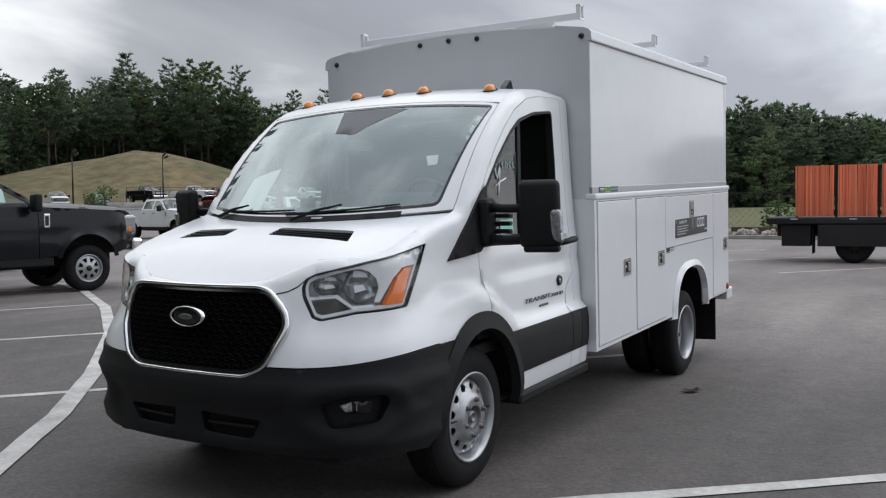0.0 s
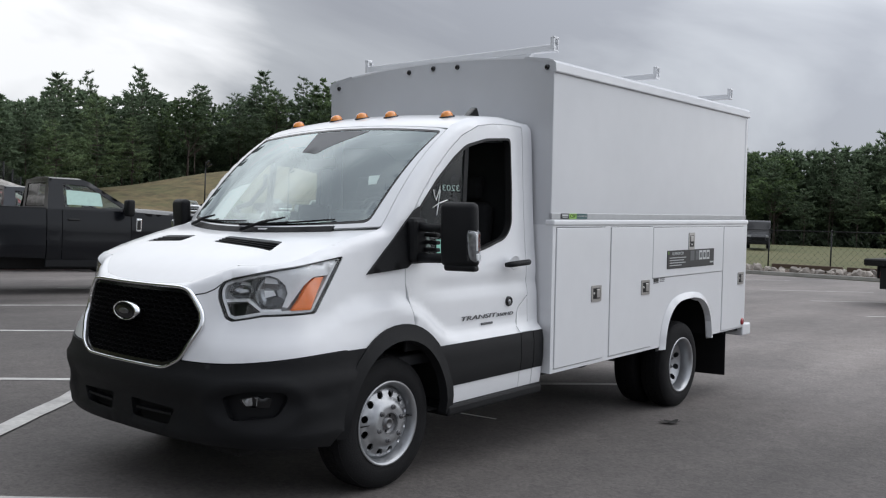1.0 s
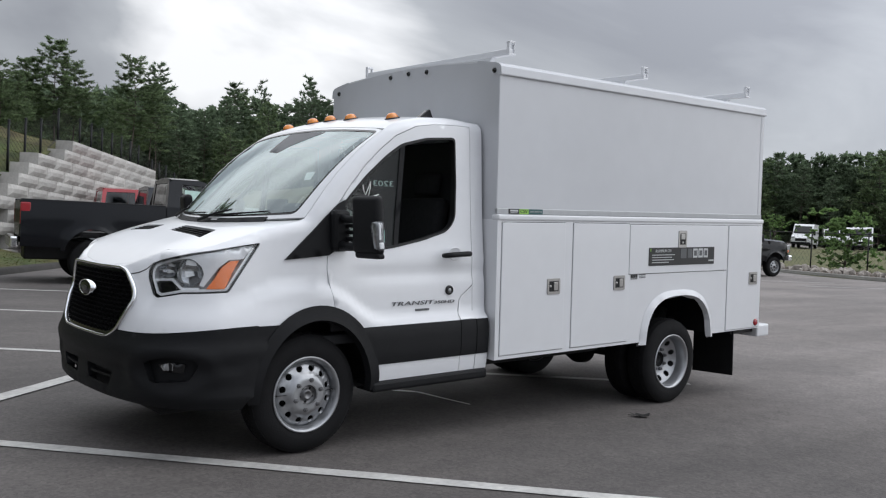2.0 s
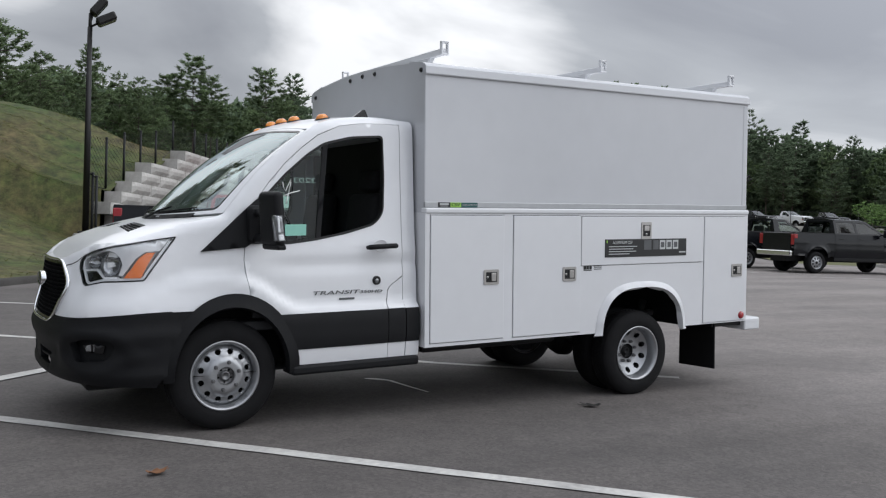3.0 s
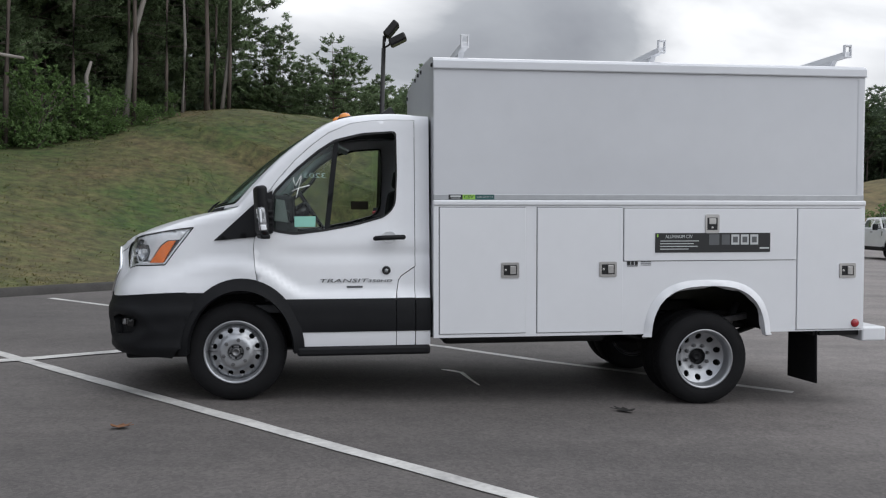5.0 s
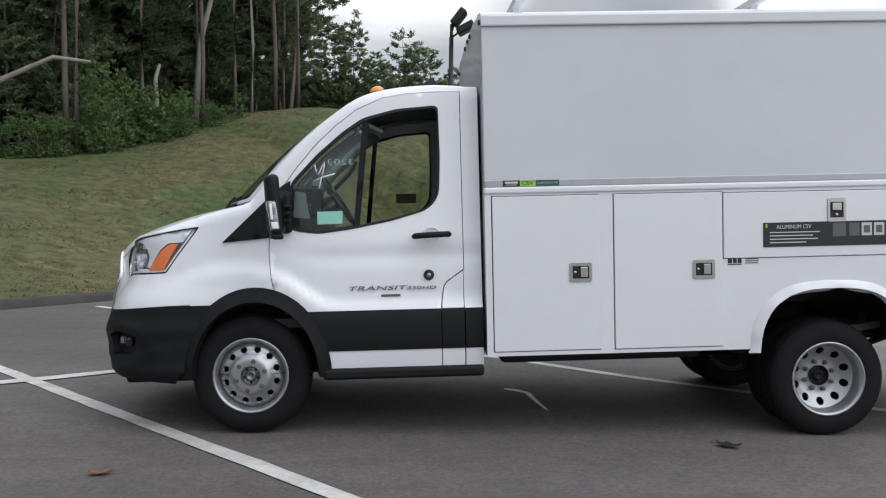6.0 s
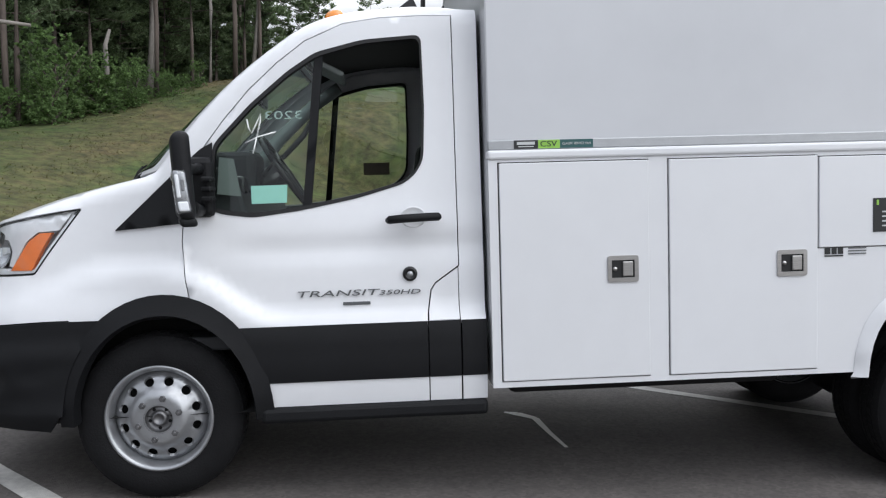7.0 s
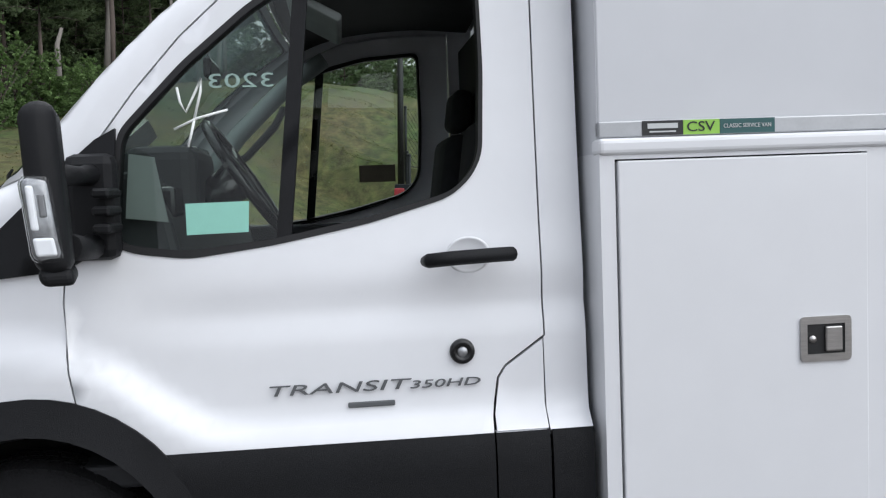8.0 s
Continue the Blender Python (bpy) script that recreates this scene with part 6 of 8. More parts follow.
def underside():
    for y in (-0.45, 0.45):
        part("frame_rail", one_box(-0.6, 4.7, y - 0.04, y + 0.04, 0.40, 0.55, 0.01), DARKMETAL, van)
    part("engine_block", one_box(-0.62, 0.5, -0.42, 0.42, 0.32, 0.62, 0.05), DARKMETAL, van)
    part("rear_axle", cyl(bmesh.new(), (3.465, -0.6, RZ), (3.465, 0.6, RZ), 0.05), DARKMETAL, van)
    part("differential", lathe(bmesh.new(), [(0, -0.16), (0.10, -0.13), (0.15, -0.05), (0.16, 0.03), (0.10, 0.12), (0, 0.14)], 20, pose(3.465, 0.0, RZ, 0, 90, 0)), DARKMETAL, van)
    part("front_axle", cyl(bmesh.new(), (0, -0.78, 0.35), (0, 0.78, 0.35), 0.045), DARKMETAL, van)
    part("fuel_tank", one_box(1.5, 2.75, -0.82, -0.5, 0.36, 0.44, 0.03), DARKMETAL, van)
    part("spare_wheel_carrier", lathe(bmesh.new(), [(0, -0.08), (0.30, -0.08), (0.34, -0.03), (0.34, 0.03), (0.30, 0.08), (0, 0.08)], 32, pose(2.52, 0.35, 0.33)), RUBBER, van, "spare tyre slung under the body")
    part("drive_shaft", cyl(bmesh.new(), (0.5, 0, 0.38), (3.4, 0, RZ + 0.02), 0.035), DARKMETAL, van)
    for s in (-1, 1):
        bm = bmesh.new()
        pts = [(2.9, s * 0.52, 0.40), (3.2, s * 0.52, 0.31), (3.465, s * 0.52, 0.28), (3.75, s * 0.52, 0.31), (4.1, s * 0.52, 0.42)]
        tube(bm, pts, 0.022, 6)
        part("leaf_spring", bm, DARKMETAL, van)
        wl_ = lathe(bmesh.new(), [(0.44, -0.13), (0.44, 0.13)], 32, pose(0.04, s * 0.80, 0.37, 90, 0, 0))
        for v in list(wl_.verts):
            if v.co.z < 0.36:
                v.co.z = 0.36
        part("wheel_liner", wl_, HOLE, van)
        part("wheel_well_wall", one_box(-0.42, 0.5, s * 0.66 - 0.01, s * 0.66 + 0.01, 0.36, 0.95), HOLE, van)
    part("frame_bracket", box(bmesh.new(), -0.16, 0.16, -0.03, 0.03, -0.025, 0.025, 0.006, 1, pose(3.86, -0.62, 0.50, 0, -8, 0)), HUBMETAL, van, "bare metal frame bracket")
    part("shock_absorber", cyl(bmesh.new(), (3.78, -0.60, 0.30), (3.92, -0.58, 0.62), 0.03, 0.03, 10), HUBMETAL, van)
    part("cab_bulkhead_low", one_box(0.46, 1.37, -0.93, 0.93, 0.40, 0.60, 0.01), DARKMETAL, van)
    # black block added so the engine bay reads dark
    part("engine_bay_fill", one_box(-0.75, 0.0, -0.6, 0.6, 0.60, 0.95, 0.03), HOLE, van)


underside()
# ---------------- far ground, walls and fences ----------------
EYE0 = Vector((-1.0, -5.5))
FE, FP = Vector((math.cos(radians(50)), math.sin(radians(50)))), Vector((-math.sin(radians(50)), math.cos(radians(50))))


def dq(x, y):
    p = Vector((x, y)) - EYE0
    return p.dot(FE), p.dot(FP)


def from_dq(d, q):
    p = EYE0 + FE * d + FP * q
    return p.x, p.y


UPPER_D, UPPER_Z = 95.0, 2.15


def far_z(x, y):
    d, q = dq(x, y)
    r = (Vector((x, y)) - EYE0).length
    z = 1.15 * ease(r, 42, 110)
    k = ease(q, -40, -30) * (1 - ease(q, 6, 9.5))
    z += (UPPER_Z - z) * k * ease(d, UPPER_D + 0.3, UPPER_D + 1.2)
    z += 8.75 * math.exp(-((q - 5) / 24.0) ** 2) * ease(d, 114, 150)
    z += 4.5 * math.exp(-((q - 55) / 30.0) ** 2) * ease(d, 60, 120)
    return z + 0.25 * noise.noise(Vector((x * 0.06, y * 0.06, 1.0))) * ease(r, 45, 70)


def make_far_ground():
    bm = bmesh.new()
    us = [30 + 3.0 * i for i in range(22)] + [UPPER_D - 0.4, UPPER_D + 0.6, UPPER_D + 2, UPPER_D + 5] + [UPPER_D + 8 + 4 * i for i in range(36)]
    vs = [-170 + 5 * i for i in range(62)]
    grid = [[None] * len(vs) for _ in us]
    for i, u in enumerate(us):
        for j, v in enumerate(vs):
            x, y = from_dq(u, v)
            s, d = sd(x, y)
            grid[i][j] = bm.verts.new((x, y, far_z(x, y) - 0.02))
    lot = [xy(0, 0), xy(13.6, 0), xy(13.7, WALL_D), xy(34, WALL_D + 0.2), (38, 78), (58, 92), (78, 66), (46, 30), (35.2, 14), (34.2, 4), (35, -12), (44, -140), (0, -160)]
    for i in range(len(us) - 1):
        for j in range(len(vs) - 1):
            f = (grid[i][j], grid[i + 1][j], grid[i + 1][j + 1], grid[i][j + 1])
            c = sum((v.co for v in f), Vector()) / 4
            s, d = sd(c.x, c.y)
            if all(inside((v.co.x, v.co.y), lot) for v in f) or (d > 3 and s < 60):
                continue
            face = bm.faces.new(f)
            face.smooth = True
            dd, qq = dq(c.x, c.y)
            face.material_index = 1 if dd > UPPER_D + 7 and -38 < qq < 75 else (2 if UPPER_D + 1 < dd <= UPPER_D + 7 and -40 < qq < 80 else 0)
    loose = [v for v in bm.verts if not v.link_faces]
    for v in loose:
        bm.verts.remove(v)
    bmesh.ops.recalc_face_normals(bm, faces=bm.faces[:])
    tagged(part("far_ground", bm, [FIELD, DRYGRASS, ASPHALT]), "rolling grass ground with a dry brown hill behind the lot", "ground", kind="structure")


make_far_ground()


def block_mesh(w, h, t):
    """A rough-faced wall block."""
    bm = bmesh.new()
    nx, nz = 7, 3
    grid = {}
    for i in range(nx + 1):
        for j in range(nz + 1):
            e = min(i, nx - i, j * 2, (nz - j) * 2)
            y = -t / 2 - (0.0 if e == 0 else 0.035) - (0.03 * random.random() if e else 0)
            grid[i, j] = bm.verts.new((-w / 2 + w * i / nx, y, h * j / nz))
    for i in range(nx):
        for j in range(nz):
            bm.faces.new((grid[i, j], grid[i + 1, j], grid[i + 1, j + 1], grid[i, j + 1]))
    back = {(i, j): bm.verts.new((-w / 2 + w * i, t / 2, h * j)) for i in (0, 1) for j in (0, 1)}
    bm.faces.new([grid[i, nz] for i in range(nx + 1)] + [back[1, 1], back[0, 1]])
    bm.faces.new([grid[0, j] for j in range(nz + 1)] + [back[0, 1], back[0, 0]])
    bm.faces.new([back[1, 0], back[1, 1]] + [grid[nx, j] for j in range(nz, -1, -1)])
    me = bpy.data.meshes.new("block")
    bmesh.ops.recalc_face_normals(bm, faces=bm.faces[:])
    bm.to_mesh(me)
    bm.free()
    me.materials.append(BLOCK)
    return me


def retaining_wall():
    rng = random.Random(4)
    wall = thing("retaining_wall", "stepped grey split-face concrete block retaining wall", "retaining wall", kind="structure")
    meshes = [block_mesh(1.19, ROW_H - 0.008, 0.5) for _ in range(5)]
    ang = math.degrees(math.atan2(KU.y, KU.x))
    for r in range(11):
        k = 0
        while True:
            s = WALL_S0 + 0.05 + 1.2 * (k + (0.5 if r % 2 else 0.0)) + 0.6
            k += 1
            if s > WALL_S1:
                break
            low = r * ROW_H - FALL * (s - WALL_S0)
            if wall_rows(min(s + 0.3, WALL_S1 - 0.01)) < r + 1 or low < -0.3:
                continue
            x, y = xy(s, WALL_D + 0.012 * r)
            same_part("block", rng.choice(meshes), wall, pose(x, y, low, 0, math.degrees(math.atan(FALL)), ang))
    return wall


retaining_wall()


def fence(name, pts, height, label, step=2.4, rails=True, wires=0.3, scale=None):
    """Black chain-link fence: posts, rails and a wire net."""
    f = thing(name, label, "fence")
    line = []
    for a, b in zip(pts, pts[1:]):
        a, b = Vector(a), Vector(b)
        n = max(1, round((b - a).to_2d().length / step))
        line += [a.lerp(b, k / n) for k in range(n)]
    line.append(Vector(pts[-1]))
    tall = [scale(p.x, p.y) if scale else 1.0 for p in line]
    post = None
    for p, k in zip(line, tall):
        if post is None:
            bm = bmesh.new()
            cyl(bm, (0, 0, -0.3), (0, 0, height), 0.034, seg=8)
            lathe(bm, [(0.042, height), (0.036, height + 0.03), (0, height + 0.05)], 8)
            post = part("post", bm, FENCEMETAL, f, at=Matrix.Translation(p) @ Matrix.Diagonal((1, 1, k, 1))).data
        else:
            same_part("post", post, f, Matrix.Translation(p) @ Matrix.Diagonal((1, 1, k, 1)))
    for a, b in zip(line, line[1:]):
        for h, r in ((height - 0.03, 0.022), (0.08, 0.010)) if rails else ((0.08, 0.010),):
            part("rail", cyl(bmesh.new(), a + Vector((0, 0, h)), b + Vector((0, 0, h)), r, seg=6), FENCEMETAL, f)
    if wires:
        bm = bmesh.new()
        for a, b, ka, kb in zip(line, line[1:], tall, tall[1:]):
            d = b - a
            n = max(2, int(d.length / wires))
            m = int(height / wires)
            for k in range(-m, n):
                for sg in (1, -1):
                    x0, z0, x1, z1 = k / n, 0.06, (k + m) / n, height - 0.05
                    if x0 < 0:
                        z0 += (z1 - z0) * (0 - x0) / (x1 - x0)
                        x0 = 0
                    if x1 > 1:
                        z1 = z0 + (z1 - z0) * (1 - x0) / (x1 - x0)
                        x1 = 1
                    if sg < 0:
                        x0, x1 = 1 - x0, 1 - x1
                    q0, q1 = a + d * x0 + Vector((0, 0, z0 * (ka + (kb - ka) * x0))), a + d * x1 + Vector((0, 0, z1 * (ka + (kb - ka) * x1)))
                    cyl(bm, q0, q1, 0.0035, seg=3, caps=False)
        net = part("wire_net", bm, FENCEMETAL, f, "black wire netting")
        net["kind"] = "stuff"
    return f


def fence_pts():
    out = []
    for s in [13.7, 14.6, 15.6, 16.6, 17.6, 18.8, 20.5, 22.5, 24.5, 26.5, 28.3, 30.3, 33.0]:
        x, y = xy(s, WALL_D + 0.45)
        out.append((x, y, wall_top(min(max(s, WALL_S0), WALL_S1 - 0.1))))
    return out


fence("chain_link_fence", fence_pts(), 1.5, "black chain-link fence on top of the block wall", 1.3, False, 0.16, lambda x, y: interp(sd(x, y)[0], [(13.7, 1.0), (16, 0.93), (18.5, 0.64), (33, 0.57)]))
fence("chain_link_fence", [(*xy(12.75, 2.0), 0.25), (*xy(13.1, 2.3), 0.35), (*xy(13.5, 2.75), 0.45)], 2.0, "short black chain-link fence at the end of the wall", 0.5, wires=0.1)
fence("chain_link_fence", [(38.5, -42, 0.1), (37.6, -16, 0.1), (37.2, 2, 0.1), (38.2, 16, 0.1), (44, 28, 0.2)], 1.9, "black chain-link fence behind the rock bed", 3.0, wires=0.28)


def upper_wall():
    w = thing("upper_lot_wall", "grey concrete block wall under the upper car lot", "retaining wall", kind="structure")
    rng = random.Random(8)
    meshes = [block_mesh(2.38, 0.60, 0.5) for _ in range(3)]
    ang = math.degrees(math.atan2(FP.y, FP.x)) + 180
    for r in range(4):
        for k in range(16):
            q = -30 + 2.4 * (k + (0.5 if r % 2 else 0))
            x, y = from_dq(UPPER_D + 0.2 + 0.03 * r, q)
            same_part("block", rng.choice(meshes), w, pose(x, y, r * 0.61, 0, 0, ang))


upper_wall()
x0, y0 = from_dq(UPPER_D + 0.8, -31)
x1, y1 = from_dq(UPPER_D + 0.8, 5.5)
fence("chain_link_fence", [(x0, y0, UPPER_Z), (x1, y1, UPPER_Z)], 1.8, "black fence along the upper car lot", 3.2, wires=0.0)


def rock_bed():
    rng = random.Random(11)
    bm = bmesh.new()
    base = bmesh.new()
    line = [(36.0, -40), (35.0, -16), (34.6, 0), (35.4, 12), (38.5, 20)]
    pts = dense(line, 1.0, closed=False)
    prof = [(0.25, 0.0), (0.6, 0.12), (2.2, 0.16), (3.0, 0.10), (6.0, 0.12)]
    prev = None
    for x, y in pts:
        ring = [base.verts.new((x + d, y, z)) for d, z in prof]
        if prev:
            for k in range(len(prof) - 1):
                base.faces.new((prev[k], ring[k], ring[k + 1], prev[k + 1]))
        prev = ring
    bmesh.ops.recalc_face_normals(base, faces=base.faces[:])
    tagged(part("earth_strip", base, MULCH), "brown earth strip under the stones and fence", "ground", kind="structure")
    for x, y in dense(line, 0.32, closed=False):
        for _ in range(3):
            r = rng.uniform(0.10, 0.30)
            m = pose(x + rng.uniform(0.35, 2.1), y + rng.uniform(-0.3, 0.3), 0.12 + r * 0.25, rng.uniform(0, 360), rng.uniform(0, 360), rng.uniform(0, 360)) @ Matrix.Diagonal((r, r * rng.uniform(0.6, 1), r * rng.uniform(0.5, 0.8), 1))
            made = bmesh.ops.create_icosphere(bm, subdivisions=1, radius=1.0, matrix=m)
            for v in made["verts"]:
                v.co += Vector((rng.uniform(-1, 1), rng.uniform(-1, 1), rng.uniform(-1, 1))) * r * 0.16
    tagged(part("rock_bed", bm, ROCK), "pale broken stones along the lot edge", "stones", kind="stuff")
    bm = bmesh.new()
    prev = None
    for x, y in pts:
        ring = [bm.verts.new((x + d, y, z)) for d, z in ((0.0, 0.0), (0.02, 0.13), (0.05, 0.15), (0.17, 0.15), (0.20, 0.0))]
        if prev:
            for k in range(4):
                bm.faces.new((prev[k], ring[k], ring[k + 1], prev[k + 1]))
        prev = ring
    bmesh.ops.recalc_face_normals(bm, faces=bm.faces[:])
    tagged(part("kerb", bm, CONCRETE), "grey concrete kerb in front of the stones", "kerb", kind="structure")
    # low timber rail posts in the stones
    for y in (2.0, 5.2, 8.4):
        th = thing("timber_edging", "weathered brown timber edging beam in the stones", "timber", pose(36.9, y, 0.14), group="timber edging")
        part("beam", one_box(-0.1, 0.1, -1.5, 1.5, 0.12, 0.32, 0.02), MULCH, th)
        for dy in (-1.3, 1.3):
            part("stump", one_box(-0.11, 0.11, dy - 0.12, dy + 0.12, -0.05, 0.14, 0.02), MULCH, th)


rock_bed()


def flood_lamp(x, y, z, height, heads=2, block=True, turn=0):
    th = thing("street_lamp", "tall dark lot lamp with tilted floodlight heads" + (" on a concrete base" if block else ""), "street lamp", pose(x, y, z, 0, 0, turn), group="lot lamps")
    if block:
        bm = bmesh.new()
        lathe(bm, [(0, 0.80), (0.27, 0.80), (0.30, 0.77), (0.31, -0.05)], 24)
        part("concrete_base", bm, CONCRETE, th, "round concrete lamp base")
        part("base_plate", one_box(-0.19, 0.19, -0.19, 0.19, 0.80, 0.86, 0.015), POLE, th)
    z0 = 0.8 if block else 0.0
    part("pole", cyl(bmesh.new(), (0, 0, z0), (0, 0, height - 0.35), 0.085, 0.06, 14), POLE, th)
    part("tenon", cyl(bmesh.new(), (0, 0, height - 0.45), (0, 0, height), 0.045, 0.04, 10), POLE, th)
    for k, (dx, dz, tilt) in enumerate(((0.06, 0.16, 52), (0.24, -0.12, 28))[:heads]):
        arm = bmesh.new()
        tube(arm, [(0, 0, height - 0.30 + dz * 0.4), (dx * 0.6, 0, height - 0.2 + dz * 0.5), (dx, 0, height + dz * 0.6)], 0.03, 6)
        part("arm", arm, POLE, th)
        head = bmesh.new()
        box(head, -0.22, 0.28, -0.22, 0.22, -0.10, 0.10, 0.04, 2, pose(dx + 0.12, 0, height + dz, 0, -tilt, 0))
        hd = part("floodlight_head", head, POLE, th, "dark floodlight housing")
        part("floodlight_glass", box(bmesh.new(), -0.18, 0.24, -0.18, 0.18, -0.112, -0.102, 0.0, m=pose(dx + 0.12, 0, height + dz, 0, -tilt, 0)), GLOSSBLACK, hd)
    return th


flood_lamp(2.12, 18.0, 0.0, 6.45, turn=-8)
for q, d in ((10.7, UPPER_D + 3.5), (1.8, UPPER_D + 7.5), (-17.5, UPPER_D + 7.5)):
    flood_lamp(*from_dq(d, q), UPPER_Z, 5.4, 2, False, turn=-40)
# ---------------- trees ----------------
class Foliage:
    """Gathers needle and leaf blades for one crown mesh."""

    def __init__(self, seed, broad=True):
        self.v, self.f, self.rng, self.broad = [], [], random.Random(seed), broad

    def blade(self, p, d, length, width):
        side = d.cross(Vector((self.rng.uniform(-1, 1), self.rng.uniform(-1, 1), self.rng.uniform(-1, 1))))
        if side.length < 1e-4:
            return
        side = side.normalized() * width
        b = len(self.v)
        if not self.broad:                          # a needle spray, wide at its foot
            self.v += [tuple(p + d * length * 0.15 + side * 1.25), tuple(p + d * length), tuple(p - side * 1.25)]
            self.f.append((b, b + 1, b + 2))
            return
        mid = p + d * length * 0.5
        self.v += [tuple(p), tuple(mid + side), tuple(p + d * length), tuple(mid - side)]
        self.f.append((b, b + 1, b + 2, b + 3))

    def tuft(self, p, out, size, n=9, width=0.16, spread=1.0, flat=0.7):
        for _ in range(n):
            d = (out + Vector((self.rng.gauss(0, spread), self.rng.gauss(0, spread), self.rng.gauss(0.25, spread * flat)))).normalized()
            self.blade(p - d * size * 0.2, d, size * self.rng.uniform(0.7, 1.2), size * width * self.rng.uniform(0.7, 1.4))

    def mesh(self, name, material):
        me = bpy.data.meshes.new(name)
        me.from_pydata(self.v, [], self.f)
        me.materials.append(material)
        return me


def pine(seed, height, bare, spread, label, ragged=0.35, dense_=1.0, tuft=0.62, needles=None, wide=0.12, blades=12):
    """A pine: tapered trunk, whorls of limbs, needle tufts along each limb."""
    rng = random.Random(seed)
    th = thing("pine_tree", label, "tree", group="woods")
    bm = bmesh.new()
    lean = Vector((rng.uniform(-0.25, 0.25), rng.uniform(-0.25, 0.25), 0))
    pts = [Vector((0, 0, -0.4)) + (lean * (k / 6) ** 2 + Vector((0.06 * math.sin(k * 1.7 + seed), 0.06 * math.cos(k * 1.3 + seed), 0)) * (k > 0)) + Vector((0, 0, (height + 0.2) * k / 6)) for k in range(7)]
    r0 = 0.0050 * height + 0.018
    tube(bm, pts, [r0 * (1 - 0.93 * k / 6) for k in range(7)], 8)
    fol = Foliage(seed, False)

    def at(h):
        t = min(0.999, max(0, (h + 0.4) / (height + 0.2))) * 6
        k = int(t)
        return pts[k].lerp(pts[k + 1], t - k)
    h = height * bare * 0.45
    while h < height * bare:                       # dead stubs below the crown
        a = rng.uniform(0, 6.28)
        d = Vector((math.cos(a), math.sin(a), rng.uniform(-0.15, 0.25)))
        p = at(h)
        ln = rng.uniform(0.6, 2.1)
        tube(bm, [p, p + d * ln * 0.5, p + d * ln + Vector((0, 0, rng.uniform(-0.3, 0.1)))], [0.016, 0.010, 0.004], 3)
        h += rng.uniform(0.22, 0.6)
    h = height * bare
    side = Vector((rng.uniform(-1, 1), rng.uniform(-1, 1), 0))
    while h < height * 0.985:
        t = (h - height * bare) / (height * (1 - bare))
        prof = (0.45 + 0.55 * min(1, t * 3.2)) * (1 - t) ** 0.72 + 0.10
        n = rng.choice((3, 4, 4, 5))
        a0 = rng.uniform(0, 6.28)
        for k in range(n):
            if rng.random() < 0.12:
                continue
            a = a0 + 6.283 * k / n + rng.uniform(-0.35, 0.35)
            d = Vector((math.cos(a), math.sin(a), 0))
            ln = spread * prof * rng.uniform(1 - ragged, 1 + ragged * 0.8) * (1 + 0.22 * d.dot(side))
            up = rng.uniform(-0.08, 0.22) + 0.35 * t
            p = at(h)
            mid = p + d * ln * 0.55 + Vector((0, 0, ln * up * 0.35))
            tip = p + d * ln + Vector((0, 0, ln * up))
            tube(bm, [p, mid, tip], [0.014 + 0.012 * ln, 0.010 + 0.006 * ln, 0.006], 3)
            m = max(2, int(ln * 2.6 * dense_))
            for j in range(m):
                u = 0.30 + 0.72 * (j + rng.random() * 0.8) / m
                q = p.lerp(mid, u / 0.55) if u < 0.55 else mid.lerp(tip, (u - 0.55) / 0.45)
                off = Vector((-d.y, d.x, 0)) * rng.gauss(0, 0.24 * ln * (1.15 - u) + 0.12) + Vector((0, 0, rng.gauss(0.02, 0.10)))
                fol.tuft(q + off, (d * 0.8 + Vector((0, 0, 0.30))).normalized(), tuft * rng.uniform(0.8, 1.35), blades, wide, 0.75, 0.4)
        h += rng.uniform(0.38, 0.62) * (0.8 + 0.02 * height)
    fol.tuft(at(height * 0.97), Vector((0, 0, 1)), tuft, blades, wide, 0.6)
    part("trunk", bm, BARK, th, "rough grey-brown trunk")
    ob = new("crown", fol.mesh("crown", needles or NEEDLES))
    ob.parent = th
    return th


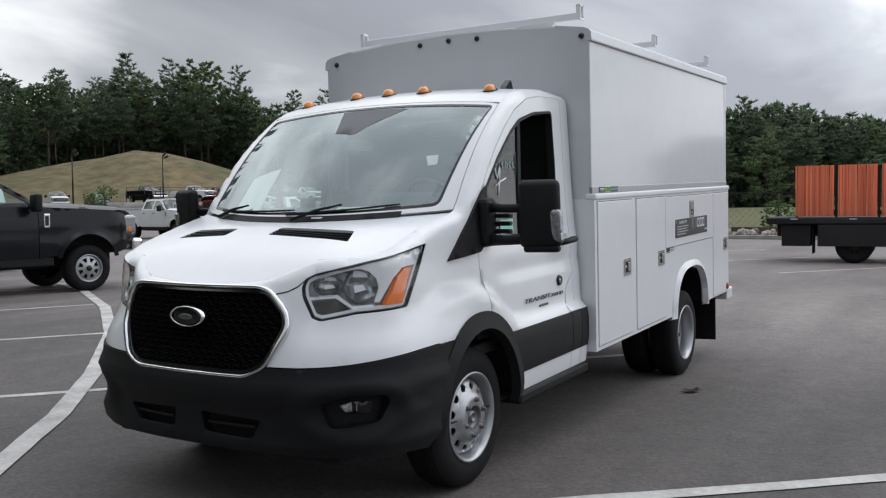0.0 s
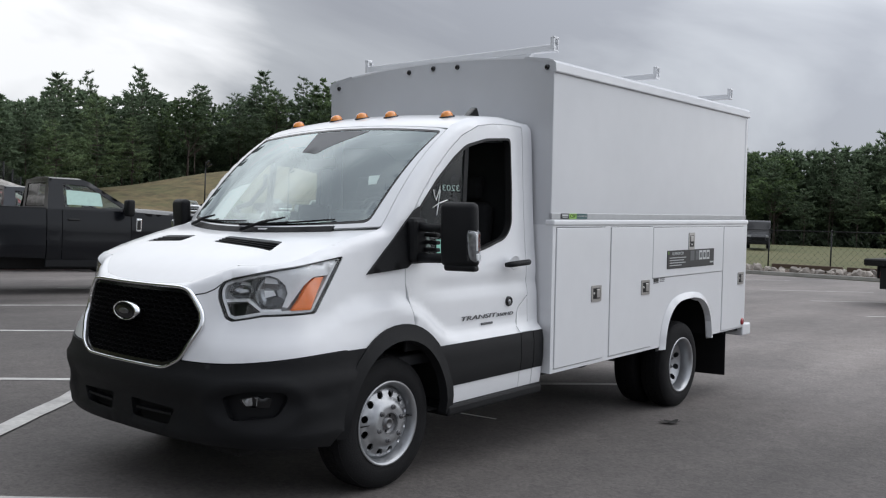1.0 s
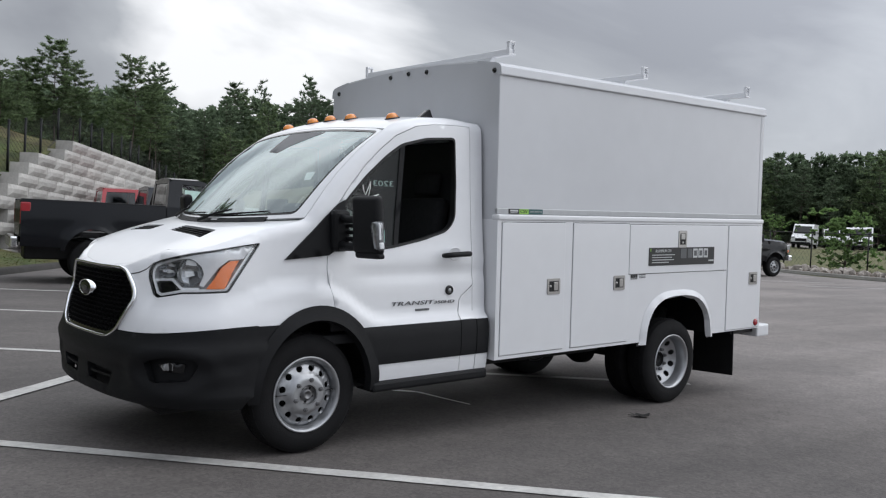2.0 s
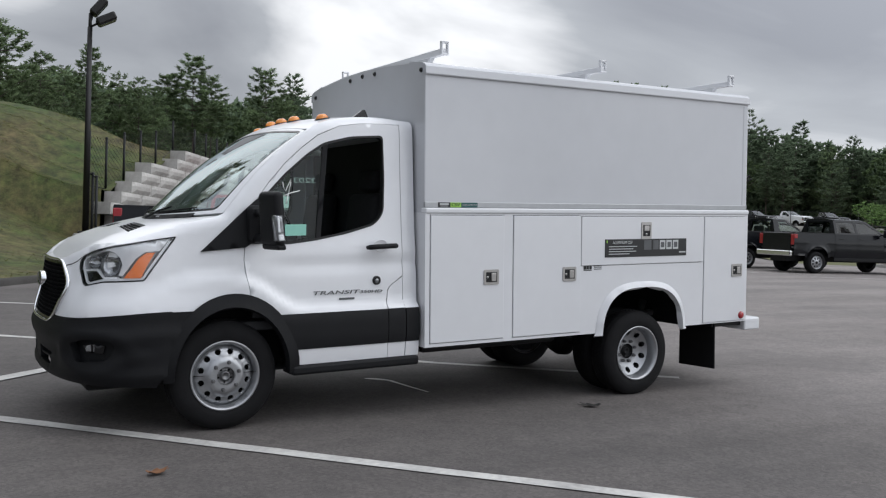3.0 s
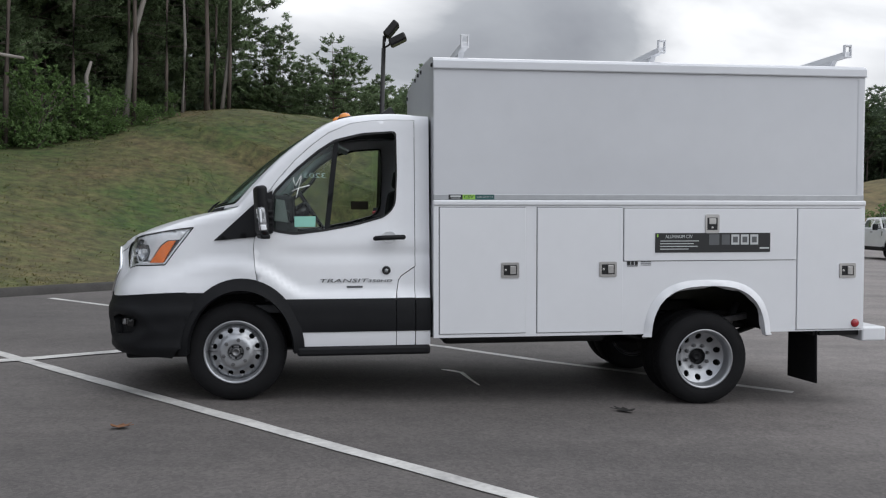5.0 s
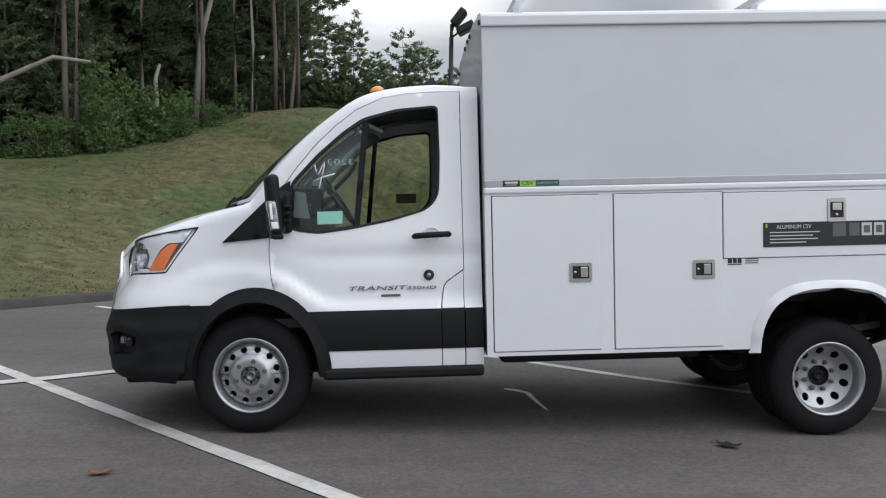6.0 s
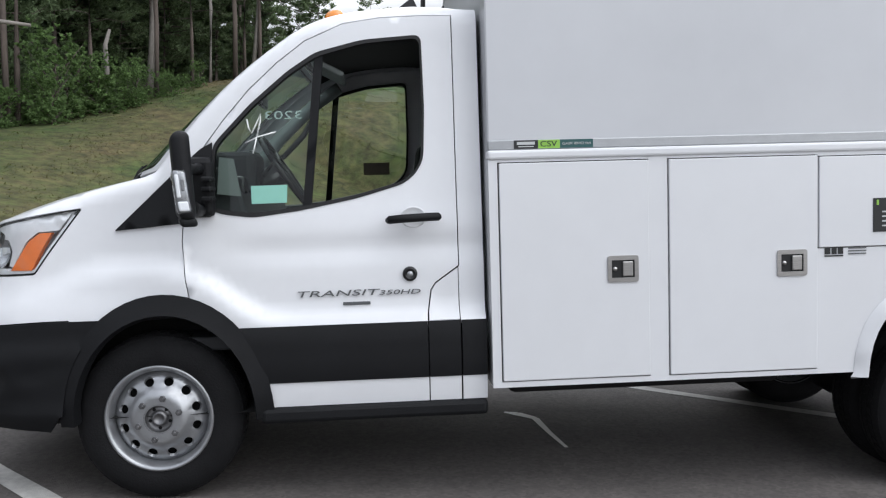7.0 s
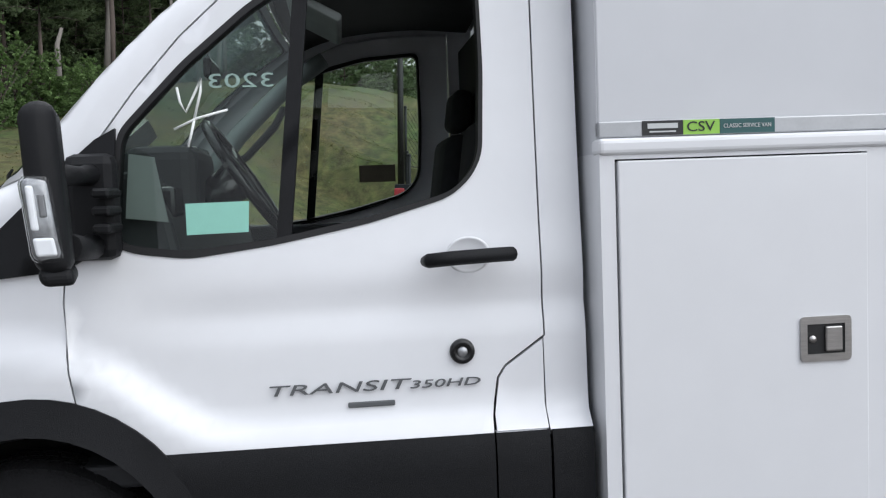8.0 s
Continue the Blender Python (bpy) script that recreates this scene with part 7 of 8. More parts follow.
def broadleaf(seed, height, radius, label, material, leaf=0.34, clumps=150, name="broadleaf_tree", bare=0.3):
    rng = random.Random(seed)
    th = thing(name, label, "tree" if height > 3 else "shrub", group="woods")
    bm = bmesh.new()
    tube(bm, [(0, 0, -0.3), (0.05, 0.02, height * 0.3), (0.0, 0.08, height * 0.62)], [0.016 * height + 0.02, 0.011 * height + 0.01, 0.004 * height + 0.006], 7)
    fol = Foliage(seed)
    for k in range(7):
        a = 6.28 * k / 7 + rng.uniform(-0.4, 0.4)
        h = height * rng.uniform(max(0.1, bare), 0.6)
        e = Vector((math.cos(a) * radius * 0.7, math.sin(a) * radius * 0.7, h + height * rng.uniform(0.1, 0.3)))
        tube(bm, [(0.03, 0.03, h * 0.8), (e.x * 0.5, e.y * 0.5, (h * 0.8 + e.z) / 2), e], [0.007 * height + 0.008, 0.005 * height, 0.006], 5)
    lobes = [(Vector((rng.gauss(0, 0.38) * radius, rng.gauss(0, 0.38) * radius, height * rng.uniform(bare + 0.1, 0.88))), rng.uniform(0.32, 0.6) * radius) for _ in range(11)]
    lobes.append((Vector((0, 0, height * 0.86)), radius * 0.4))
    for c, r in lobes:
        for _ in range(clumps // 12):
            d = Vector((rng.gauss(0, 1), rng.gauss(0, 1), rng.gauss(0.2, 0.9))).normalized()
            p = c + d * r * rng.uniform(0.65, 1.08)
            fol.tuft(p, d, leaf, 9, 0.26, 1.0)
    part("trunk", bm, BARK, th)
    ob = new("crown", fol.mesh("crown", material))
    ob.parent = th
    return th


PINE_L = "tall dark green white pine with open tiers of branches"
THIN_L = "thin pine with a long bare trunk and high crown"
YOUNG_L = "bushy dark green young pine"
NEAR = dict(needles=FINENEEDLES, wide=0.30, blades=8)
protos = {
    "p1": pine(1, 17.0, 0.36, 3.3, PINE_L), "p2": pine(2, 16.0, 0.42, 2.9, PINE_L, 0.45), "p3": pine(3, 18.0, 0.30, 3.5, PINE_L, 0.4),
    "p4": pine(4, 14.0, 0.25, 2.7, PINE_L, 0.3),
    "n1": pine(11, 16.0, 0.40, 3.0, PINE_L, 0.45, 1.25, 0.52, **NEAR), "n2": pine(12, 14.0, 0.28, 2.8, PINE_L, 0.4, 1.25, 0.50, **NEAR),
    "y1": pine(5, 8.0, 0.06, 2.5, YOUNG_L, 0.25, 1.5, 0.42, **NEAR), "y2": pine(6, 9.5, 0.10, 2.6, YOUNG_L, 0.3, 1.4, 0.42, **NEAR),
    "t1": pine(7, 16.0, 0.62, 2.6, THIN_L, 0.45, 1.2, 0.5, **NEAR), "t2": pine(8, 17.0, 0.55, 2.8, THIN_L, 0.5, 1.2, 0.5, **NEAR),
    "b1": broadleaf(21, 13.0, 4.0, "dense green broadleaf tree at the wood's edge", LEAVES, 0.52, 480), "b2": broadleaf(22, 10.0, 3.4, "dense green broadleaf tree at the wood's edge", LEAVES, 0.36, 420),
    "s1": broadleaf(31, 1.9, 1.1, "leafy green shrub on the grass bank", BRIGHTLEAVES, 0.17, 210, "shrub", 0.02), "s2": broadleaf(32, 3.2, 1.3, "young leafy green sapling", BRIGHTLEAVES, 0.18, 230, "shrub", 0.06),
}
BASE_H = {"p1": 17.0, "p2": 16.0, "p3": 18.0, "p4": 14.0, "n1": 16.0, "n2": 14.0, "y1": 8.0, "y2": 9.5, "t1": 16.0, "t2": 17.0, "b1": 13.0, "b2": 10.0, "s1": 1.9, "s2": 3.2}
used = set()


def plant(key, x, y, z, height, rng, wide=1.0):
    k = height / BASE_H[key]
    m = pose(x, y, z - 0.05, 0, 0, rng.uniform(0, 360)) @ Matrix.Diagonal((k * wide, k * wide, k, 1))
    if key in used:
        return copy_thing(protos[key], m @ Matrix.Diagonal([1 / c for c in protos[key].scale]).to_4x4())
    used.add(key)
    protos[key].matrix_basis = m
    return protos[key]


# top of the woods seen from the lot: azimuth and height angle in degrees, and how far away the trees stand
SKYLINE = [(-12, 4.9, 120), (2, 4.8, 125), (8, 5.9, 125), (12, 7.2, 120), (18, 6.3, 120), (24, 6.4, 125), (33, 5.8, 130), (38, 6.9, 135), (42, 7.3, 145), (44.6, 7.5, 160),
           (46, 9.1, 166), (48, 9.2, 168), (51, 8.9, 170), (53, 8.7, 172), (57, 8.3, 165), (61, 8.8, 150), (66, 7.6, 120), (70, 8.5, 105), (74, 8.2, 78), (79, 8.2, 66), (83, 8.9, 54), (88, 9.2, 47)]


def ground_z(x, y):
    s, d = sd(x, y)
    if d > 0 and s < 62:
        return bank(s, d)
    return far_z(x, y)


EDGE = [(-34, 9), (4, 9), (9, 10.5), (12, 12), (15, 14.5), (18, 17.5), (20, 17), (24, 15), (30, 13.5), (40, 12.5)]


def high_wood(x, y):
    """The old tall wood stands west of this line, young pines east of it."""
    return math.atan2(y + 7.3, x - 0.6) > radians(96.0)


def woods():
    rng = random.Random(5)
    az = -12.0
    while az < 84:
        ang = interp(az, [(a, b) for a, b, _ in SKYLINE])
        dist = interp(az, [(a, c) for a, _, c in SKYLINE])
        step = math.degrees(4.9 / dist) * rng.uniform(0.8, 1.35)
        for row in range(3):
            d = dist + row * 5.0 + rng.uniform(-2, 2)
            a = radians(az + rng.uniform(-0.5, 0.5) * step * 2)
            x, y = EYE0.x + d * math.cos(a), EYE0.y + d * math.sin(a)
            z = ground_z(x, y)
            h = 1.37 + d * math.tan(radians(ang)) - z
            h *= (rng.uniform(0.55, 0.88), rng.uniform(0.84, 1.02), rng.uniform(0.90, 1.12))[row]
            h *= 0.86 if az > 75 else 0.92 if az < 40 else 1.0
            if row == 0 and rng.random() < 0.45:
                key = rng.choice(("b1", "b2", "y1", "y2"))
            elif az > 75:
                key = rng.choice(("n2", "y2", "n1"))
            elif row == 1 and rng.random() < 0.3:
                key = rng.choice(("b1", "y2"))
            else:
                key = rng.choice(("p1", "p2", "p3", "p4", "p3"))
            plant(key, x, y, z, max(3.5, h), rng, rng.uniform(1.05, 1.5) if row < 2 else rng.uniform(0.75, 1.1))
        az += step
    # the wood on top of the bank, close by: bare trunks in front, dense behind
    for s, d, key, h in ((5.6, 14.6, "t1", 15), (8.2, 16.3, "t2", 14), (8.6, 13.6, "t1", 16), (9.0, 13.8, "t2", 15), (11.6, 14.0, "n1", 14), (13.4, 13.2, "t1", 16), (14.6, 15.0, "t2", 15), (15.3, 13.7, "n1", 13),
                         (16.6, 13.0, "t1", 15), (17.6, 12.8, "t2", 14), (18.6, 14.6, "n1", 11), (3.2, 15.6, "t2", 15), (1.0, 14.2, "t1", 16), (-1.5, 15.5, "n1", 15), (-4.0, 14.5, "t2", 15), (20.4, 15.6, "n2", 7)):
        x, y = xy(s, d)
        plant(key, x, y, bank(s, d), h, rng, rng.uniform(0.85, 1.1))
    for k in range(84):
        s = -12 + 40 * (k + rng.random()) / 84
        d = max(interp(s, EDGE), 13.0) + 3.0 + rng.random() * 14
        x, y = xy(s, d)
        if not high_wood(x, y):
            continue
        plant(rng.choice(("n1", "n1", "t1", "n2", "t2")), x, y, bank(s, d), rng.uniform(12, 16.5), rng, rng.uniform(0.95, 1.25))
    for k in range(50):
        s = rng.uniform(-12, 19)
        d = max(interp(s, EDGE), 13.0) + 1.2 + rng.random() * 9
        x, y = xy(s, d)
        plant(rng.choice(("y1", "y2", "b2", "y2", "n2")), x, y, bank(s, d), rng.uniform(3.5, 9), rng, rng.uniform(1.0, 1.5))
    for k in range(46):                                 # bushy young pines right of the wood
        s = rng.uniform(20.5, 40)
        d = max(interp(s, EDGE), 12.0) + rng.random() * 10
        x, y = xy(s, d)
        plant(rng.choice(("n2", "y2", "n1", "y1", "n2")), x, y, bank(s, d), rng.uniform(4.2, 6.3) * interp(s, [(20, 1.12), (24, 1.06), (28, 1.0)]), rng, rng.uniform(0.95, 1.35))
    for x, y, h in ((16.4, 61.2, 10.2), (14.6, 61.8, 8.6), (18.2, 62.6, 9.0), (21.5, 59.6, 9.6), (23.2, 60.6, 8.0)):     # two groups of old pines beyond the wall
        plant("n1", x, y, ground_z(x, y), h, rng, 1.5)
    for k in range(74):                                 # undergrowth along the edge
        s = -5 + 20.5 * (k + rng.random()) / 74
        d = interp(s, [(-6, 13.8), (7.5, 12.9), (10, 13.3), (13.5, 12.6), (16, 13.4)]) + rng.uniform(-0.3, 2.2)
        x, y = xy(s, d)
        plant(rng.choice(("s1", "s2", "s2")), x, y, bank(s, d) - 0.1, rng.uniform(0.45, 1.3) * interp(s, [(6, 1.0), (9, 1.3), (12, 1.1), (15, 0.8)]), rng, rng.uniform(0.9, 1.3))
    for s, d, h in ((9.8, 13.2, 2.9), (9.4, 12.7, 1.9), (10.3, 13.4, 2.3), (11.2, 13.2, 1.9), (12.3, 12.8, 1.6)):
        x, y = xy(s, d)
        plant("s2", x, y, bank(s, d) - 0.1, h, rng, 1.0)
    for x, y, h in ((41, 4.5, 1.15), (43, 3.0, 1.0), (45, 6.2, 1.5), (52, 4.6, 1.6), (42, 0.5, 1.3), (46, 18, 3.0), (50, -6, 2.2)):
        plant(rng.choice(("s1", "s2")), x, y, far_z(x, y), h, rng, 1.3)
    for q, d, h in ((7.4, 93, 2.9), (8.6, 92, 2.2), (-24, 80, 3.9), (-28, 78, 3.4), (-22, 72, 3.6)):
        x, y = from_dq(d, q)
        plant("s2", x, y, far_z(x, y) - 0.1, h, rng, 1.4)


def deep_woods():
    """The uncountable leafage deeper in the woods."""
    fol = Foliage(77, False)
    rng = random.Random(78)
    az = -14.0
    while az < 84:
        ang = interp(az, [(a, b) for a, b, _ in SKYLINE])
        dist = interp(az, [(a, c) for a, _, c in SKYLINE])
        for _ in range(115):
            d = dist + 9 + rng.uniform(0, 9)
            a = radians(az + rng.uniform(-0.6, 0.6))
            x, y = EYE0.x + d * math.cos(a), EYE0.y + d * math.sin(a)
            z = ground_z(x, y)
            top_z = 1.37 + d * math.tan(radians(ang * (0.86 + 0.08 * noise.noise(Vector((az * 0.5, 0, 0))))))
            p = Vector((x, y, z + (top_z - z) * rng.random() ** 1.3))
            fol.tuft(p, Vector((0, 0, 0.3)), rng.uniform(0.7, 1.2), 9, 0.24, 1.0)
        az += 0.42
    for _ in range(15000):
        s = rng.uniform(-16, 30)
        d = max(interp(s, EDGE), 13.5) + rng.uniform(5, 24)
        x, y = xy(s, d)
        p = Vector((x, y, bank(s, d) + rng.uniform(0, 13.5 if high_wood(x, y) else 4.2)))
        fol.tuft(p, Vector((0, 0, 0.3)), rng.uniform(0.55, 1.0), 9, 0.24, 1.0)
    tagged(new("deep_woods", fol.mesh("deep_woods", NEEDLES)), "dark leafage deep in the woods behind the lot", "woods", kind="stuff")


def grass_blades():
    """Uneven tufts on the embankment."""
    fol = Foliage(90)
    rng = random.Random(91)
    for _ in range(100000):
        s = rng.uniform(-4, 24)
        d = 0.25 + rng.random() ** 1.25 * 18
        if s > WALL_S0 - 0.2 and d < WALL_D + 0.6 or d > interp(s, EDGE) + 2:
            continue
        if noise.noise(Vector((s * 0.5, d * 0.5, 0.0))) < rng.uniform(-0.5, 0.15):
            continue
        x, y = xy(s, d)
        h = rng.uniform(0.025, 0.06) * (1.7 if rng.random() < 0.04 else 1)
        p = Vector((x, y, bank(s, d) - 0.01))
        for _ in range(2):
            t = rng.uniform(0, 6.283)
            dd = Vector((math.cos(t), math.sin(t), rng.uniform(0.25, 0.9))).normalized() * h
            w = Vector((-math.sin(t), math.cos(t), 0)) * h * 0.25
            b = len(fol.v)
            fol.v += [tuple(p - w * 0.5), tuple(p + w * 0.5), tuple(p + dd * 0.6 + w * 0.7), tuple(p + dd)]
            fol.f.append((b, b + 1, b + 2, b + 3))
    tagged(new("grass_tufts", fol.mesh("grass_tufts", BLADE)), "uneven green and straw grass tufts on the bank", "grass", kind="stuff")


def canopy_backdrop():
    """Lumpy canopy sheet, added behind the tree rows to close them against the sky."""
    bm = bmesh.new()

    def ridge(points):
        prev = None
        for x, y, z0, z1, n in points:
            ring = []
            for k in range(9):
                t = k / 8
                p = Vector((x, y, z0 - 1 + (z1 - z0 + 1) * t))
                away = (p - Vector((EYE0.x, EYE0.y, p.z))).normalized()
                ring.append(bm.verts.new(p + away * (5.0 * t * t + 2.2 * noise.noise(p * 0.35))))
            if prev:
                for k in range(8):
                    bm.faces.new((prev[k], ring[k], ring[k + 1], prev[k + 1])).smooth = True
            prev = ring
    pts = []
    for k in range(400):
        az = -16 + 102 * k / 399
        d = interp(az, [(a, c) for a, _, c in SKYLINE]) + 17
        ang = interp(az, [(a, b) for a, b, _ in SKYLINE])
        x, y = EYE0.x + d * math.cos(radians(az)), EYE0.y + d * math.sin(radians(az))
        lump = 0.10 * noise.noise(Vector((az * 0.9, 0, 4))) + 0.07 * noise.noise(Vector((az * 3.1, 0, 9)))
        pts.append((x, y, ground_z(x, y), 1.37 + d * math.tan(radians(ang * (0.76 + lump))), 0))
    ridge(pts)
    pts = []
    for k in range(120):
        s = -30 + 52 * k / 119
        x, y = xy(s, 33)
        pts.append((x, y, 1.0, 11.5 + 3.0 * noise.noise(Vector((s * 0.35, 1, 0))) + 1.5 * noise.noise(Vector((s * 1.3, 5, 0))) - 6.5 * ease(s, 14, 22), 0))
    ridge(pts)
    bmesh.ops.recalc_face_normals(bm, faces=bm.faces[:])
    tagged(part("woods_backdrop", bm, CANOPY), "added dark canopy sheet closing the view behind the trees", "woods", kind="structure")


deep_woods()
canopy_backdrop()
grass_blades()
woods()


def dead_tree(x, y, z, pts, r, label):
    th = thing("dead_tree", label, "tree", pose(x, y, z))
    bm = bmesh.new()
    tube(bm, pts, [r * (1 - 0.6 * k / (len(pts) - 1)) for k in range(len(pts))], 7)
    part("trunk", bm, PALEBARK, th)
    return th


for s, d, pts, r, lab in (
        (12.2, 14.2, [(0, 0, -0.3), (0.05, 0, 1.2), (0.0, 0.1, 2.0), (0.15, 0.1, 2.5)], 0.12, "broken bleached snag at the wood's edge"),
        (5.4, 14.0, [(-0.2, 0, 1.0), (1.2, 0.3, 2.2), (2.6, 0.5, 2.9), (3.6, 0.6, 2.8)], 0.11, "pale fallen limb leaning at the wood's edge"),
        (17.4, 13.0, [(0, 0, -0.3), (0.25, 0.1, 2.5), (0.2, 0.2, 5.0), (0.5, 0.2, 7.5), (0.55, 0.1, 9.8)], 0.085, "pale slender dead trunk among the pines"),
        (14.2, 14.6, [(0, 0, -0.3), (0.2, 0, 3.0), (0.9, 0.2, 6.0), (0.8, 0.2, 9.0)], 0.13, "grey forked dead trunk among the pines"),
        (16.0, 13.6, [(0, 0, -0.3), (0.05, 0, 2.5), (-0.1, 0, 5.5)], 0.08, "pale slender dead trunk among the pines")):
    x, y = xy(s, d)
    dead_tree(x, y, bank(s, d), pts, r, lab)
# ---------------- other vehicles ----------------
def truck_wheel(parent, x, y, r, out, rim_mat, dual=False):
    w = new("wheel")
    w.parent = parent
    w.matrix_basis = pose(x, y, r, 90 if out < 0 else -90, 0, 0)
    h = 0.14
    part("tyre", lathe(bmesh.new(), [(r * 0.60, h - 0.02), (r * 0.64, h), (r * 0.82, h + 0.004), (r * 0.95, h - 0.02), (r, h - 0.055), (r, -h + 0.05), (r * 0.93, -h), (r * 0.6, -h)], 36), RUBBER, w)
    rim = bmesh.new()
    lathe(rim, [(r * 0.61, h - 0.012), (r * 0.585, h + 0.004), (r * 0.55, h - 0.02), (r * 0.52, h - 0.05)], 36)
    n = 8
    ring = [(r * 0.545 * math.cos(6.2832 * k / 40), r * 0.545 * math.sin(6.2832 * k / 40)) for k in range(40)]
    holes = []
    for k in range(n):
        t = 6.2832 * (k + 0.5) / n
        o = []
        for ra, dt in ((0.28, -0.17), (0.46, -0.24), (0.46, 0.24), (0.28, 0.17)):
            o.append((r * ra * math.cos(t + dt), r * ra * math.sin(t + dt)))
        holes.append(o)
    part("rim_edge", rim, rim_mat, w)
    part("rim", sheet(ring, lambda u, v: (u, v, h - 0.05 + 0.045 * (1 - math.hypot(u, v) / (r * 0.55))), holes, r * 0.11, 0.02), rim_mat, w, "spoked metal rim")
    part("hub_cap", lathe(bmesh.new(), [(0, h + 0.02), (r * 0.10, h + 0.018), (r * 0.13, h - 0.005)], 16), GLOSSBLACK, w)
    part("rim_back", lathe(bmesh.new(), [(0, h - 0.075), (r * 0.56, h - 0.075)], 20), HOLE, w)
    return w


def pickup(paint, crew, label, at, group="parked pickups", lift=0.0, glass_=None, fenders=None):
    """A full-size pickup; x points forward, the rear axle stands over the origin."""
    th = thing("pickup_truck", label, "pickup truck", at, group=group)
    L = 4.06 if crew else 3.62
    bed1 = 0.80 if crew else 1.28
    cab1 = bed1 + (2.32 if crew else 1.48)
    tail = -1.05 if crew else -1.22
    nose = L + 0.97
    R = 0.41
    z0 = lift
    ar = 0.50

    def arch(cx):
        return [(cx - ar, 0.60)] + [(cx + ar * math.cos(radians(t)), 0.46 + ar * math.sin(radians(t))) for t in range(160, 19, -14)] + [(cx + ar, 0.60)]
    # sides: bed, cab and front wing as separate pressings
    def skin_y(x, z):
        y = 1.005 - 0.05 * ease(z, 1.05, 1.5) - 0.03 * (1 - ease(z, 0.55, 0.8)) - 0.018 * math.exp(-((z - 0.98) / 0.06) ** 2)
        y -= 0.16 * ease(x, nose - 0.55, nose) ** 2
        for cx in (0, L):
            y += 0.035 * (1 - ease(math.hypot(x - cx, z - 0.46), 0.46, 0.66))
        return y
    bed = [(tail, 0.62)] + arch(0) + [(bed1, 0.58), (bed1, 1.44), (tail, 1.44)]
    wing = [(cab1, 0.56)] + arch(L) + [(nose - 0.03, 0.72), (nose - 0.03, 0.93), (nose - 0.21, 0.95), (nose - 0.25, 1.31), (nose - 0.5, 1.37), (cab1 + 0.1, 1.44), (cab1, 1.44)]
    for s in (True, False):
        def fn(x, z):
            return (x, -skin_y(x, z), z + z0)
        part("bed_side", sheet(bed, fn, (), 0.12, 0.03, mirror=not s), paint, th)
        if crew:
            mid = (bed1 + cab1) / 2 - 0.1
            for a, b in ((bed1 + 0.015, mid), (mid + 0.012, cab1 - 0.012)):
                part("cab_door", sheet([(a, 0.56), (b, 0.56), (b, 1.44), (a, 1.44)], fn, (), 0.12, 0.03, mirror=not s), paint, th)
        else:
            part("cab_corner", sheet([(bed1 + 0.015, 0.56), (bed1 + 0.26, 0.56), (bed1 + 0.26, 1.44), (bed1 + 0.015, 1.44)], fn, (), 0.12, 0.03, mirror=not s), paint, th)
            part("cab_door", sheet([(bed1 + 0.272, 0.56), (cab1 - 0.012, 0.56), (cab1 - 0.012, 1.44), (bed1 + 0.272, 1.44)], fn, (), 0.12, 0.03, mirror=not s), paint, th)
        part("front_wing", sheet(wing, fn, (), 0.10, 0.03, mirror=not s), paint, th)
        sg = -1 if s else 1
        for cx in (0, L):
            o = [(cx + 0.57 * math.cos(radians(t)), 0.46 + 0.57 * math.sin(radians(t))) for t in range(170, 9, -10)]
            i = [(cx + 0.50 * math.cos(radians(t)), 0.46 + 0.50 * math.sin(radians(t))) for t in range(10, 171, 10)]
            part("arch_lip", sheet(o + i, lambda x, z: (x, -skin_y(x, z) - 0.012, z + z0), (), 0.1, 0.03, mirror=not s), paint if fenders is None else fenders, th)
        # side glass with frames
        if crew:
            m = (bed1 + cab1) / 2 - 0.1
            panes = [[(bed1 + 0.14, 1.49), (bed1 + 0.2, 1.88), (m - 0.05, 1.90), (m - 0.05, 1.48)], [(m + 0.05, 1.48), (m + 0.05, 1.90), (cab1 - 0.76, 1.88), (cab1 - 0.12, 1.48)]]
        else:
            panes = [[(bed1 + 0.30, 1.48), (bed1 + 0.32, 1.90), (cab1 - 0.74, 1.88), (cab1 - 0.10, 1.48)]]
        cab_side = [(bed1 + 0.02, 1.43), (bed1 + 0.09, 1.90), (bed1 + 0.16, 1.985), (cab1 - 0.82, 1.985), (cab1 - 0.70, 1.955), (cab1 + 0.10, 1.43)]
        part("cab_side_frame", sheet(cab_side, lambda x, z: (x, -(0.945 - 0.26 * (z - 1.44) / 0.58), z + z0), panes, 0.1, 0.03, mirror=not s), paint, th)
        for p in panes:
            part("side_window", sheet(p, lambda x, z: (x, -(0.935 - 0.26 * (z - 1.44) / 0.58), z + z0), (), 0.3, 0.0, mirror=not s), glass_ or GLASS, th, "side window")
            part("window_edge", sheet(shrink(p, -0.012), lambda x, z: (x, -(0.941 - 0.26 * (z - 1.44) / 0.58), z + z0), [shrink(p, 0.012)], 0.2, 0.0, mirror=not s), SEAL, th)
        # mirror, handle, lamps, step
        bm = bmesh.new()
        box(bm, cab1 - 0.20, cab1 - 0.06, *sorted((sg * 1.10, sg * 1.33)), 1.36 + z0, 1.66 + z0, 0.04, 3)
        tube(bm, [(cab1 - 0.12, sg * 0.93, 1.46 + z0), (cab1 - 0.12, sg * 1.15, 1.46 + z0)], 0.03, 6)
        part("door_mirror", bm, PLASTIC, th, "black towing mirror", smooth=True)
